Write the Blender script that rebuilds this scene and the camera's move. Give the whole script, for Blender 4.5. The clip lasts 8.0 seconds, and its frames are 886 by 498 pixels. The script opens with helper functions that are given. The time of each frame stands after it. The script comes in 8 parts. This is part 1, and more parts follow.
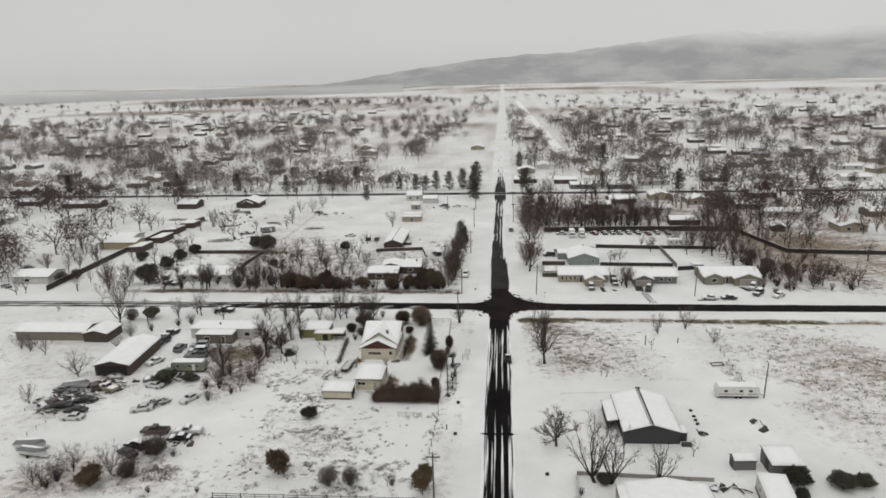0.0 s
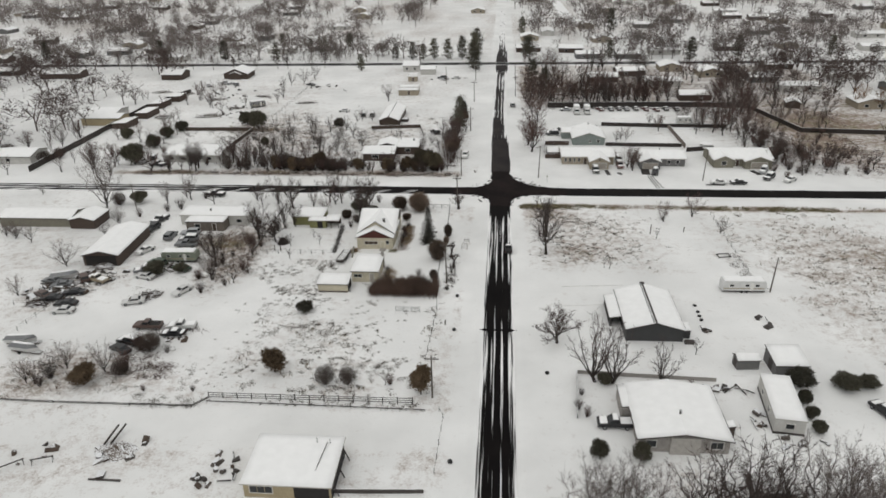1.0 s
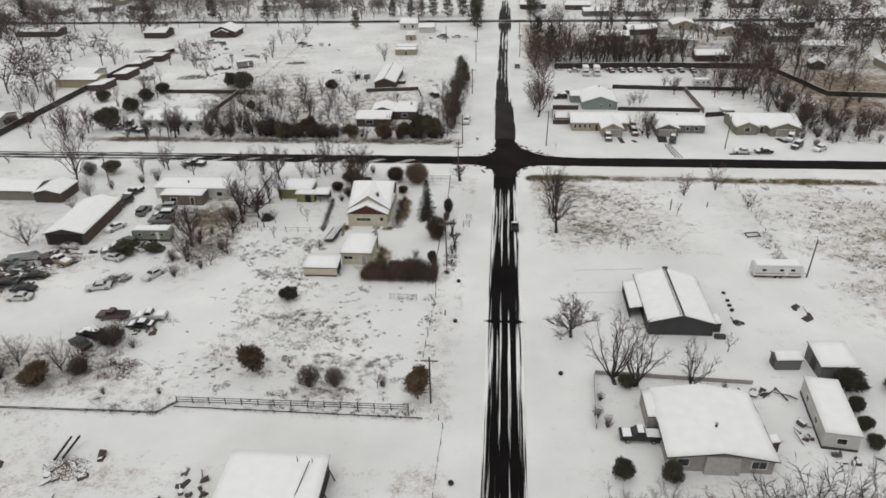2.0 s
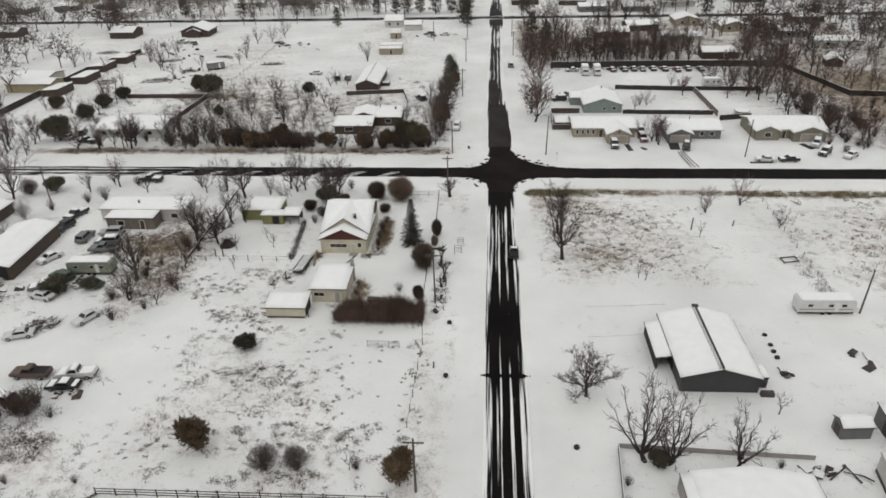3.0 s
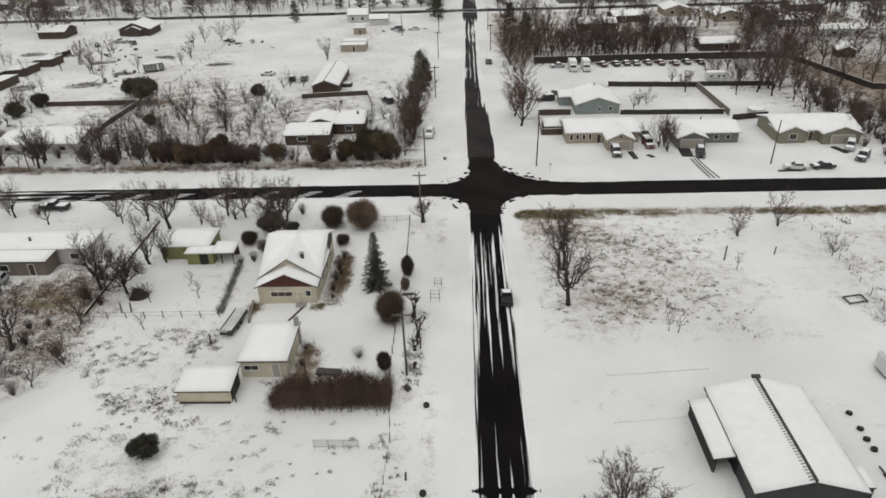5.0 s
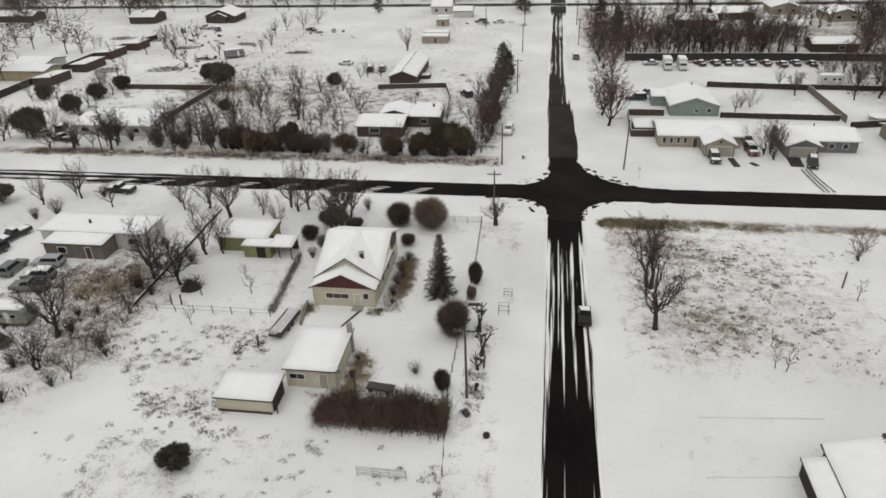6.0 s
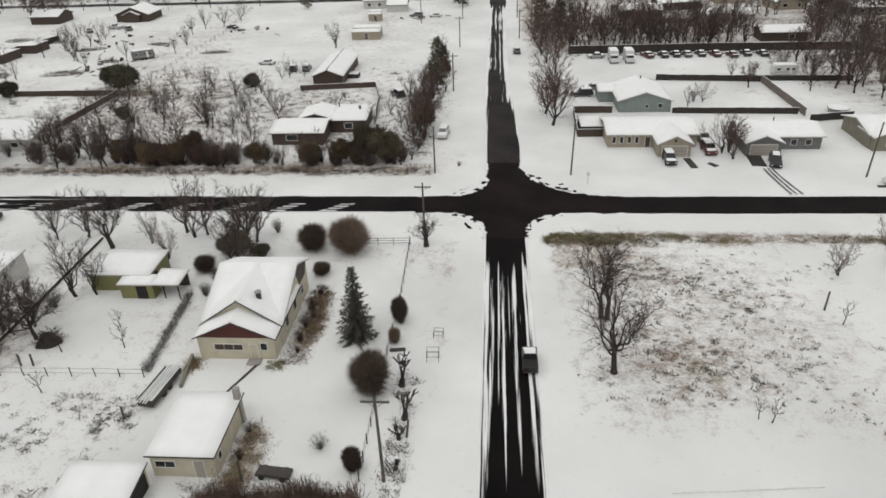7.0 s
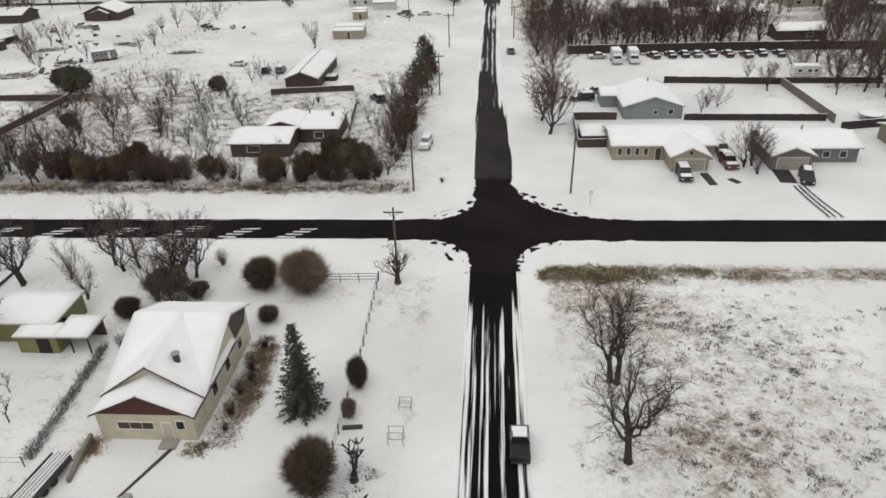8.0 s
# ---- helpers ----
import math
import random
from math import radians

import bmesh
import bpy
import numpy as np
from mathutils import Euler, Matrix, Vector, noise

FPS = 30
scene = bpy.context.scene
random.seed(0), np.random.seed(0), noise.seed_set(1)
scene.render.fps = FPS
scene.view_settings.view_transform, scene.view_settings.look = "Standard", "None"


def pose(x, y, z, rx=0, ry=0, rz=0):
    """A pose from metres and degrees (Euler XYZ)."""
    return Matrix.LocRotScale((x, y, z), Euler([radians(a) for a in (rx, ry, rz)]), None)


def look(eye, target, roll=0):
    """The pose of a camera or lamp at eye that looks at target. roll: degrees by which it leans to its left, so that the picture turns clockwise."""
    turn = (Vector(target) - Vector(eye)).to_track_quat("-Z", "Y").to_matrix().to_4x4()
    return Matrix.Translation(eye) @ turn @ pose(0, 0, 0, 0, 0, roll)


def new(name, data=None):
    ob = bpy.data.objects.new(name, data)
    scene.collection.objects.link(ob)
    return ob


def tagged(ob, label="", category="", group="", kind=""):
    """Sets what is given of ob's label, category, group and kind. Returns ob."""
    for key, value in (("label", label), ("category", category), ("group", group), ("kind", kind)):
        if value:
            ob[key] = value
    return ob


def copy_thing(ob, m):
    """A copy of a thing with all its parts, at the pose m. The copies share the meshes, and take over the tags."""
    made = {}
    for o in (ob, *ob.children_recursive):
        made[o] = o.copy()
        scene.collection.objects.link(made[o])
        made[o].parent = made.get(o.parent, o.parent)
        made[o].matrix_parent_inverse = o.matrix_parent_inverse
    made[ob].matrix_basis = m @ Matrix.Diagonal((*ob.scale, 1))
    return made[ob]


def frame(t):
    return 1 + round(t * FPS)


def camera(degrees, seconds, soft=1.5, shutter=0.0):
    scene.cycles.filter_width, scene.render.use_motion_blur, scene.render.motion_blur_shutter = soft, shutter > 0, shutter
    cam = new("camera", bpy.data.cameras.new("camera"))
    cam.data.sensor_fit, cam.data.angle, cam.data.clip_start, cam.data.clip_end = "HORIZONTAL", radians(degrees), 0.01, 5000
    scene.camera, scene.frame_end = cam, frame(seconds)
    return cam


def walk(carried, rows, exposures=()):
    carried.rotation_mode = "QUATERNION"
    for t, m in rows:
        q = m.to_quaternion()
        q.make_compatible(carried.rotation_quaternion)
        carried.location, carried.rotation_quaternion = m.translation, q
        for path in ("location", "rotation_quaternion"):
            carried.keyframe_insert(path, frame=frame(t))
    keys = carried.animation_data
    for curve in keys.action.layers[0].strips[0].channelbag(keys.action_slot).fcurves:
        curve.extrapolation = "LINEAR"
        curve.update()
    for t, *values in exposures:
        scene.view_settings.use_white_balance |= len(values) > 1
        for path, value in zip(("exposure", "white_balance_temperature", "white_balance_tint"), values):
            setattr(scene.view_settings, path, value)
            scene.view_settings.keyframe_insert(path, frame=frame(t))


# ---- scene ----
cam = camera(65.4, 8.0, 1.65)
PATH = [
    (0, (2.019, 0.497, 69.229), (1.846, 2.426, 68.73), -1.4),
    (0.5, (1.518, 4.847, 70.581), (1.349, 6.714, 69.883), -1.4),
    (1, (1.135, 9.21, 71.431), (0.971, 11.009, 70.572), -1.3),
    (1.2, (0.905, 11.383, 71.219), (0.742, 13.16, 70.316), -1.2),
    (2.5, (-0.862, 34.305, 65.259), (-1.02, 36.053, 64.3), -1.3),
    (3, (-1.336, 45.039, 63.171), (-1.471, 46.789, 62.212), -1.5),
    (3.5, (-2.158, 56.126, 61.454), (-2.223, 57.879, 60.493), -1.6),
    (4, (-2.44, 64.951, 59.691), (-2.506, 66.704, 58.73), -1.7),
    (5.5, (-2.852, 76.578, 53.545), (-2.921, 78.329, 52.581), -2.0),
    (6, (-2.994, 82.21, 51.727), (-3.27, 83.942, 50.767), -1.9),
    (6.5, (-2.338, 89.867, 49.57), (-2.611, 91.598, 48.606), -2.0),
    (7, (-0.791, 98.66, 47.212), (-0.936, 100.404, 46.244), -2.0),
    (7.5, (0.253, 107.239, 45.092), (0.11, 108.984, 44.124), -2.0),
    (8, (0.774, 115.195, 42.947), (0.634, 116.941, 41.983), -2.0),
]
walk(cam, [(t, look(eye, target, roll)) for t, eye, target, roll in PATH], [(0, -0.08), (4.0, -0.07), (6.0, -0.04), (6.5, -0.01), (7.0, 0.01), (7.5, 0.05), (8.0, 0.07)])

# ---- light: an overcast winter sky, brighter overhead, and a very soft sun ----
world = bpy.data.worlds.new("overcast_sky")
scene.world = world
world.use_nodes = True
wn, wl = world.node_tree.nodes, world.node_tree.links
wn.clear()
w_out, w_bg = wn.new("ShaderNodeOutputWorld"), wn.new("ShaderNodeBackground")
w_sky = wn.new("ShaderNodeTexSky")
w_sky.sky_type, w_sky.sun_disc = "NISHITA", False
w_sky.sun_elevation, w_sky.sun_rotation = radians(48), radians(200)
w_bw = wn.new("ShaderNodeRGBToBW")
w_tc, w_sep = wn.new("ShaderNodeTexCoord"), wn.new("ShaderNodeSeparateXYZ")
w_ramp = wn.new("ShaderNodeValToRGB")
w_ramp.color_ramp.elements[0].position, w_ramp.color_ramp.elements[0].color = 0.0, (0.520, 0.523, 0.510, 1)
w_ramp.color_ramp.elements[1].position, w_ramp.color_ramp.elements[1].color = 0.75, (0.722, 0.723, 0.712, 1)
mid = w_ramp.color_ramp.elements.new(0.12)
mid.color = (0.535, 0.538, 0.525, 1)
w_noise = wn.new("ShaderNodeTexNoise")
w_noise.inputs["Scale"].default_value, w_noise.inputs["Detail"].default_value = 2.2, 4
w_map = wn.new("ShaderNodeMapRange")
w_map.inputs["To Min"].default_value, w_map.inputs["To Max"].default_value = 0.93, 1.07
w_mul = wn.new("ShaderNodeVectorMath")
w_mul.operation = "SCALE"
w_haze = wn.new("ShaderNodeMath")
w_haze.operation, w_haze.inputs[1].default_value = "MULTIPLY", 0.02
w_add = wn.new("ShaderNodeVectorMath")
wl.new(w_tc.outputs["Generated"], w_sep.inputs[0])
wl.new(w_tc.outputs["Generated"], w_noise.inputs["Vector"])
wl.new(w_sep.outputs["Z"], w_ramp.inputs[0])
wl.new(w_noise.outputs["Fac"], w_map.inputs["Value"])
wl.new(w_ramp.outputs["Color"], w_mul.inputs[0])
wl.new(w_map.outputs["Result"], w_mul.inputs["Scale"])
wl.new(w_sky.outputs["Color"], w_bw.inputs[0])
wl.new(w_bw.outputs[0], w_haze.inputs[0])
wl.new(w_mul.outputs[0], w_add.inputs[0])
wl.new(w_haze.outputs[0], w_add.inputs[1])
wl.new(w_add.outputs[0], w_bg.inputs["Color"])
wl.new(w_bg.outputs[0], w_out.inputs["Surface"])
w_bg.inputs["Strength"].default_value = 1.0
sun = new("sun", bpy.data.lights.new("sun", "SUN"))
sun.data.energy, sun.data.angle, sun.data.color = 0.4, radians(25), (1.0, 0.98, 0.95)
sun.matrix_world = look((0, 0, 300), (60, 150, 0))


# ---- materials ----
def node_mat(name):
    m = bpy.data.materials.new(name)
    m.use_nodes = True
    n, l = m.node_tree.nodes, m.node_tree.links
    return m, n, l, n["Principled BSDF"]


def noise_node(n, l, coord, scale, detail=4.0, rough=0.55, stretch=None):
    t = n.new("ShaderNodeTexNoise")
    t.inputs["Scale"].default_value, t.inputs["Detail"].default_value = scale, detail
    t.inputs["Roughness"].default_value = rough
    if stretch:
        k = n.new("ShaderNodeMapping")
        k.inputs["Scale"].default_value = stretch
        l.new(coord, k.inputs["Vector"])
        coord = k.outputs[0]
    l.new(coord, t.inputs["Vector"])
    return t.outputs["Fac"]


def ramp_node(n, l, fac, a, b, ca=(0, 0, 0, 1), cb=(1, 1, 1, 1)):
    r = n.new("ShaderNodeValToRGB")
    r.color_ramp.elements[0].position, r.color_ramp.elements[1].position = a, b
    r.color_ramp.elements[0].color, r.color_ramp.elements[1].color = ca, cb
    l.new(fac, r.inputs[0])
    return r.outputs["Color"]


def mix_node(n, l, fac, a, b):
    k = n.new("ShaderNodeMix")
    k.data_type = "RGBA"
    for sock, value in ((k.inputs["Factor"], fac), (k.inputs["A"], a), (k.inputs["B"], b)):
        if isinstance(value, (int, float)):
            sock.default_value = value
        elif isinstance(value, tuple):
            sock.default_value = (*value, 1) if len(value) == 3 else value
        else:
            l.new(value, sock)
    return k.outputs["Result"]


def math_node(n, l, op, a, b):
    k = n.new("ShaderNodeMath")
    k.operation = op
    for sock, value in ((k.inputs[0], a), (k.inputs[1], b)):
        if isinstance(value, (int, float)):
            sock.default_value = value
        else:
            l.new(value, sock)
    return k.outputs[0]


def bump_node(n, l, height, bsdf, strength, distance):
    k = n.new("ShaderNodeBump")
    k.inputs["Strength"].default_value, k.inputs["Distance"].default_value = strength, distance
    l.new(height, k.inputs["Height"])
    l.new(k.outputs[0], bsdf.inputs["Normal"])


def surface(name, rgb, rough=0.7, vary=0.25, scale=1.5, fine=12.0, metal=0.0, snow=0.0, bump=0.2, rand=0.0, stretch=None):
    """A worn surface: colour varied at two scales; snow: how much lies on what faces up."""
    m, n, l, b = node_mat(name)
    co = n.new("ShaderNodeTexCoord").outputs["Object"]
    big, small = noise_node(n, l, co, scale, stretch=stretch), noise_node(n, l, co, fine, 3, stretch=stretch)
    dark, light = tuple(c * (1 - vary) for c in rgb), tuple(min(1, c * (1 + vary)) for c in rgb)
    both = math_node(n, l, "ADD", math_node(n, l, "MULTIPLY", big, 0.6), math_node(n, l, "MULTIPLY", small, 0.4))
    if rand:
        info = n.new("ShaderNodeObjectInfo")
        both = math_node(n, l, "ADD", both, math_node(n, l, "MULTIPLY", math_node(n, l, "SUBTRACT", info.outputs["Random"], 0.5), rand))
    colour = mix_node(n, l, ramp_node(n, l, both, 0.3, 0.7), dark, light)
    if snow:
        geo = n.new("ShaderNodeNewGeometry")
        sep = n.new("ShaderNodeSeparateXYZ")
        l.new(geo.outputs["Normal"], sep.inputs[0])
        lie = math_node(n, l, "ADD", sep.outputs["Z"], math_node(n, l, "MULTIPLY", math_node(n, l, "SUBTRACT", small, 0.5), 0.8))
        colour = mix_node(n, l, ramp_node(n, l, lie, 1.0 - snow, 1.12 - snow), colour, (0.8, 0.81, 0.82))
    l.new(colour, b.inputs["Base Color"])
    b.inputs["Roughness"].default_value, b.inputs["Metallic"].default_value = rough, metal
    if bump:
        bump_node(n, l, small, b, bump, 0.02)
    return m


def siding(name, rgb, pitch=0.2, upright=False):
    """Painted boards with shadow gaps, dirt and faded patches."""
    m, n, l, b = node_mat(name)
    co = n.new("ShaderNodeTexCoord").outputs["Object"]
    big, small = noise_node(n, l, co, 0.7), noise_node(n, l, co, 9, 3)
    wave = n.new("ShaderNodeTexWave")
    wave.bands_direction, wave.wave_profile = ("DIAGONAL" if upright else "Z"), "SAW"
    wave.inputs["Scale"].default_value = 0.314 / pitch
    l.new(co, wave.inputs["Vector"])
    colour = mix_node(n, l, ramp_node(n, l, big, 0.3, 0.75), tuple(c * 0.78 for c in rgb), rgb)
    colour = mix_node(n, l, ramp_node(n, l, small, 0.55, 0.8), colour, tuple(c * 0.7 for c in rgb))
    colour = mix_node(n, l, ramp_node(n, l, wave.outputs["Fac"], 0.9, 1.0), colour, tuple(c * 0.45 for c in rgb))
    l.new(colour, b.inputs["Base Color"])
    b.inputs["Roughness"].default_value = 0.75
    bump_node(n, l, wave.outputs["Fac"], b, 0.4, 0.02)
    return m


def snow_mat(name, weeds=False):
    """Fresh snow, a little soiled; where the weeds attribute rises, dry grass and bare soil show through."""
    m, n, l, b = node_mat(name)
    co = n.new("ShaderNodeTexCoord").outputs["Object"]
    big, small = noise_node(n, l, co, 0.05 if weeds else 0.6, 5), noise_node(n, l, co, 1.6 if weeds else 5.0, 4)
    colour = mix_node(n, l, ramp_node(n, l, big, 0.3, 0.7), (0.87, 0.872, 0.866) if not weeds else (0.70, 0.702, 0.692), (0.93, 0.932, 0.926) if not weeds else (0.875, 0.876, 0.866))
    colour = mix_node(n, l, ramp_node(n, l, small, 0.58, 0.85), colour, (0.74, 0.735, 0.725) if weeds else (0.83, 0.83, 0.82))
    if weeds:
        at = n.new("ShaderNodeAttribute")
        at.attribute_name = "weeds"
        clump, blade = noise_node(n, l, co, 0.52, 5, 0.68), noise_node(n, l, co, 2.6, 4, 0.65)
        mixed = math_node(n, l, "ADD", math_node(n, l, "MULTIPLY", clump, 0.6), math_node(n, l, "MULTIPLY", blade, 0.4))
        show = math_node(n, l, "ADD", mixed, math_node(n, l, "MULTIPLY", at.outputs["Fac"], 0.36))
        tint = noise_node(n, l, co, 0.16, 3)
        olive = math_node(n, l, "ADD", tint, math_node(n, l, "MULTIPLY", at.outputs["Fac"], 0.22))
        grass = mix_node(n, l, ramp_node(n, l, olive, 0.67, 0.80), (0.21, 0.145, 0.112), (0.16, 0.14, 0.06))
        colour = mix_node(n, l, ramp_node(n, l, show, 0.59, 0.72), colour, (0.60, 0.572, 0.55))
        grass = mix_node(n, l, ramp_node(n, l, blade, 0.4, 0.65), grass, (0.27, 0.22, 0.175))
        colour = mix_node(n, l, ramp_node(n, l, show, 0.70, 0.84), colour, grass)
    l.new(colour, b.inputs["Base Color"])
    b.inputs["Roughness"].default_value = 0.85
    b.inputs["Specular IOR Level"].default_value = 0.2
    bump_node(n, l, small, b, 0.35, 0.12 if weeds else 0.05)
    return m


def road_mat(name, stretch, tone=1.0, cool=1.0):
    """Wet dark asphalt with snow left between the wheel tracks, as the bare attribute tells."""
    m, n, l, b = node_mat(name)
    co = n.new("ShaderNodeTexCoord").outputs["Object"]
    at = n.new("ShaderNodeAttribute")
    at.attribute_name = "bare"
    streak = noise_node(n, l, co, 1.0, 4, 0.6, stretch)
    grain, damp = noise_node(n, l, co, 25, 3), noise_node(n, l, co, 0.12, 4)
    tar = mix_node(n, l, ramp_node(n, l, damp, 0.35, 0.65), (0.009 * tone, 0.008 * tone * cool, 0.0085 * tone * cool), (0.018 * tone, 0.0155 * tone * cool, 0.015 * tone * cool))
    tar = mix_node(n, l, ramp_node(n, l, grain, 0.55, 0.8), tar, tuple(c * tone for c in (0.03, 0.027, 0.026)))
    white = mix_node(n, l, ramp_node(n, l, damp, 0.3, 0.7), (0.76, 0.76, 0.755), (0.88, 0.88, 0.875))
    open_ = math_node(n, l, "ADD", at.outputs["Fac"], math_node(n, l, "MULTIPLY", math_node(n, l, "SUBTRACT", streak, 0.5), 1.7))
    fac = ramp_node(n, l, open_, 0.42, 0.6)
    l.new(mix_node(n, l, fac, white, tar), b.inputs["Base Color"])
    rough = n.new("ShaderNodeMapRange")
    rough.inputs["To Min"].default_value, rough.inputs["To Max"].default_value = 0.85, 0.7
    l.new(fac, rough.inputs["Value"])
    l.new(rough.outputs["Result"], b.inputs["Roughness"])
    b.inputs["Specular IOR Level"].default_value = 0.03
    bump_node(n, l, grain, b, 0.2, 0.01)
    return m


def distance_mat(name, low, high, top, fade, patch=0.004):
    """Far hills that glow evenly, with snowy air painted in: scrub and snow patches, faded to cloud colour at the top.
    """
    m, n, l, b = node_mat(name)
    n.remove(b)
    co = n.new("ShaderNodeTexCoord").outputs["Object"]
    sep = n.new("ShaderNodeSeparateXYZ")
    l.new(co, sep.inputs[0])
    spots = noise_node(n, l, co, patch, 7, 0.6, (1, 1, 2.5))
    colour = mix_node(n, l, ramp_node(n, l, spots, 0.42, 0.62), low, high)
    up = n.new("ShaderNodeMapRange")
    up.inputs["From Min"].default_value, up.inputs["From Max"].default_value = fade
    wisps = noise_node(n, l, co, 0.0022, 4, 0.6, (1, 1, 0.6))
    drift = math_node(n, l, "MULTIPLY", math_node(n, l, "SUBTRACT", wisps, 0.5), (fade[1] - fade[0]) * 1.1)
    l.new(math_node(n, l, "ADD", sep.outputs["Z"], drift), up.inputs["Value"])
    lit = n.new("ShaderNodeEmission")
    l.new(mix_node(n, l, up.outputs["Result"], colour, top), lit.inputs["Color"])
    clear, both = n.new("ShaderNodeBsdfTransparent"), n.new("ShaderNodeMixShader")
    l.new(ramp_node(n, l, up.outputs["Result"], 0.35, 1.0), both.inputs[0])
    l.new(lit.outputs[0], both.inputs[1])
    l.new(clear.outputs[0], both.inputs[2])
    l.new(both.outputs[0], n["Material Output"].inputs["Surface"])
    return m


SNOW, GROUND = snow_mat("snow"), snow_mat("snow_over_dry_grass", True)
ROAD_NS, ROAD_EW = road_mat("asphalt_along", (3.6, 0.05, 1), 0.55), road_mat("asphalt_across", (0.10, 2.2, 1), 0.85)
ROAD_N = road_mat("worn_asphalt_along", (1.8, 0.05, 1), 2.4)
ROAD_X = road_mat("asphalt_crossing", (0.55, 0.55, 1), 1.0, 0.82)
ASPHALT = surface("damp_asphalt", (0.03, 0.027, 0.026), 0.6, 0.3, 0.4, 20)
BARK = surface("bark", (0.038, 0.030, 0.026), 0.9, 0.3, 3, 25, snow=-0.1)
TWIG = surface("twigs", (0.070, 0.052, 0.046), 0.9, 0.3, 1, 6, snow=-0.28, bump=0, rand=0.5)
# Pale twigs; on far trees the paleness paints in distance haze.
TWIG_HAZE = surface("pale_haze_twigs", (0.145, 0.122, 0.112), 0.9, 0.3, 1, 6, snow=0.0, bump=0, rand=0.3)
TWIG_RED = surface("reddish_twigs", (0.095, 0.06, 0.052), 0.9, 0.3, 1, 6, snow=-0.28, bump=0, rand=0.3)
TWIG_TAWNY = surface("tawny_twigs", (0.20, 0.115, 0.06), 0.9, 0.3, 1, 6, bump=0, rand=0.3)
# Lit copy of the twigs; the wood's lighter tone is put into colour.
TWIG_BROWN = surface("brown_twigs_lit", (0.118, 0.078, 0.066), 0.9, 0.3, 1, 6, snow=-0.28, bump=0, rand=0.4)
TWIG_DARK = surface("dense_dark_twigs", (0.078, 0.058, 0.048), 0.9, 0.3, 1, 6, snow=-0.28, bump=0, rand=0.3)
# Snow-dusted twigs; for woods on the plain this grey paints in haze.
TWIG_GREY = surface("frosted_haze_twigs", (0.13, 0.118, 0.11), 0.9, 0.25, 1, 6, snow=0.12, bump=0, rand=0.3)
SHRUB = surface("brown_shrub_twigs", (0.145, 0.108, 0.082), 0.9, 0.5, 1, 6, snow=-0.2, bump=0, rand=0.5)
HEDGE = surface("hedge_twigs", (0.105, 0.068, 0.052), 0.9, 0.6, 0.25, 3, bump=0)
JUNIPER = surface("juniper_needles", (0.075, 0.07, 0.048), 0.85, 0.4, 1.2, 8, snow=-0.08, bump=0, rand=0.5)
JUNIPER_OLIVE = surface("olive_brown_needles", (0.10, 0.082, 0.05), 0.85, 0.45, 0.6, 6, snow=-0.08, bump=0, rand=0.6)
WEED_BROWN = surface("tawny_grass", (0.26, 0.19, 0.11), 0.95, 0.4, 0.3, 5, bump=0)
WEED_OLIVE = surface("olive_grass", (0.155, 0.14, 0.065), 0.95, 0.4, 0.3, 5, bump=0)
JUNIPER_BROWN = surface("winter_brown_needles", (0.115, 0.08, 0.048), 0.85, 0.4, 1.2, 8, snow=-0.1, bump=0, rand=0.4)
SPRUCE = surface("spruce_needles", (0.060, 0.056, 0.045), 0.8, 0.45, 1.5, 9, snow=-0.04, bump=0)
WEED = surface("dry_weeds", (0.23, 0.195, 0.14), 0.95, 0.4, 0.3, 5, snow=0.12, bump=0)
WEED_RED = surface("reddish_weeds", (0.16, 0.115, 0.09), 0.95, 0.4, 0.3, 5, snow=0.12, bump=0)
TUFT = surface("frosted_grey_tufts", (0.135, 0.12, 0.10), 0.95, 0.4, 0.5, 5, bump=0)
SAGE = surface("grey_brush", (0.15, 0.14, 0.115), 0.95, 0.4, 0.3, 5, snow=0.05, bump=0)
POLE_WOOD = surface("weathered_pole", (0.10, 0.085, 0.07), 0.9, 0.3, 2, 20, stretch=(1, 1, 0.1))
FENCE_WOOD = surface("fence_boards", (0.036, 0.030, 0.027), 0.9, 0.35, 1.2, 14, stretch=(1, 1, 0.2))
FENCE_TAN = surface("tan_fence_boards", (0.16, 0.135, 0.115), 0.9, 0.3, 1.2, 14, stretch=(1, 1, 0.2))
EAVE = surface("dark_eaves", (0.06, 0.052, 0.048), 0.8, 0.3)
EAVE_LIGHT = surface("light_eaves", (0.42, 0.40, 0.37), 0.8, 0.2)
# Near black; its wall sheets paint the shade inside openings and under roofs.
DARK = surface("dark_and_painted_shade", (0.02, 0.018, 0.017), 0.9, 0.3)
CREAM = siding("cream_siding", (0.62, 0.57, 0.44))
TAN = siding("tan_siding", (0.42, 0.35, 0.22))
GREIGE = siding("grey_tan_siding", (0.38, 0.33, 0.255))
MOSS = siding("olive_tan_siding", (0.24, 0.225, 0.175))
OLIVE = siding("olive_siding", (0.23, 0.225, 0.095))
TEAL = siding("grey_teal_siding", (0.26, 0.30, 0.285))
GREY = siding("grey_siding", (0.17, 0.168, 0.165))
STEEL = siding("dark_grey_steel_siding", (0.055, 0.056, 0.057), 0.3, True)
WHITE = siding("white_siding", (0.62, 0.61, 0.58))
BROWN = siding("brown_siding", (0.075, 0.052, 0.04))
MAROON = siding("dark_red_gable_boards", (0.10, 0.028, 0.022), 0.15, True)
STONE = surface("grey_block_wall", (0.33, 0.31, 0.29), 0.9, 0.25, 1.0, 6)
DOOR_PALE = surface("garage_door_paint", (0.36, 0.33, 0.29), 0.6, 0.12)
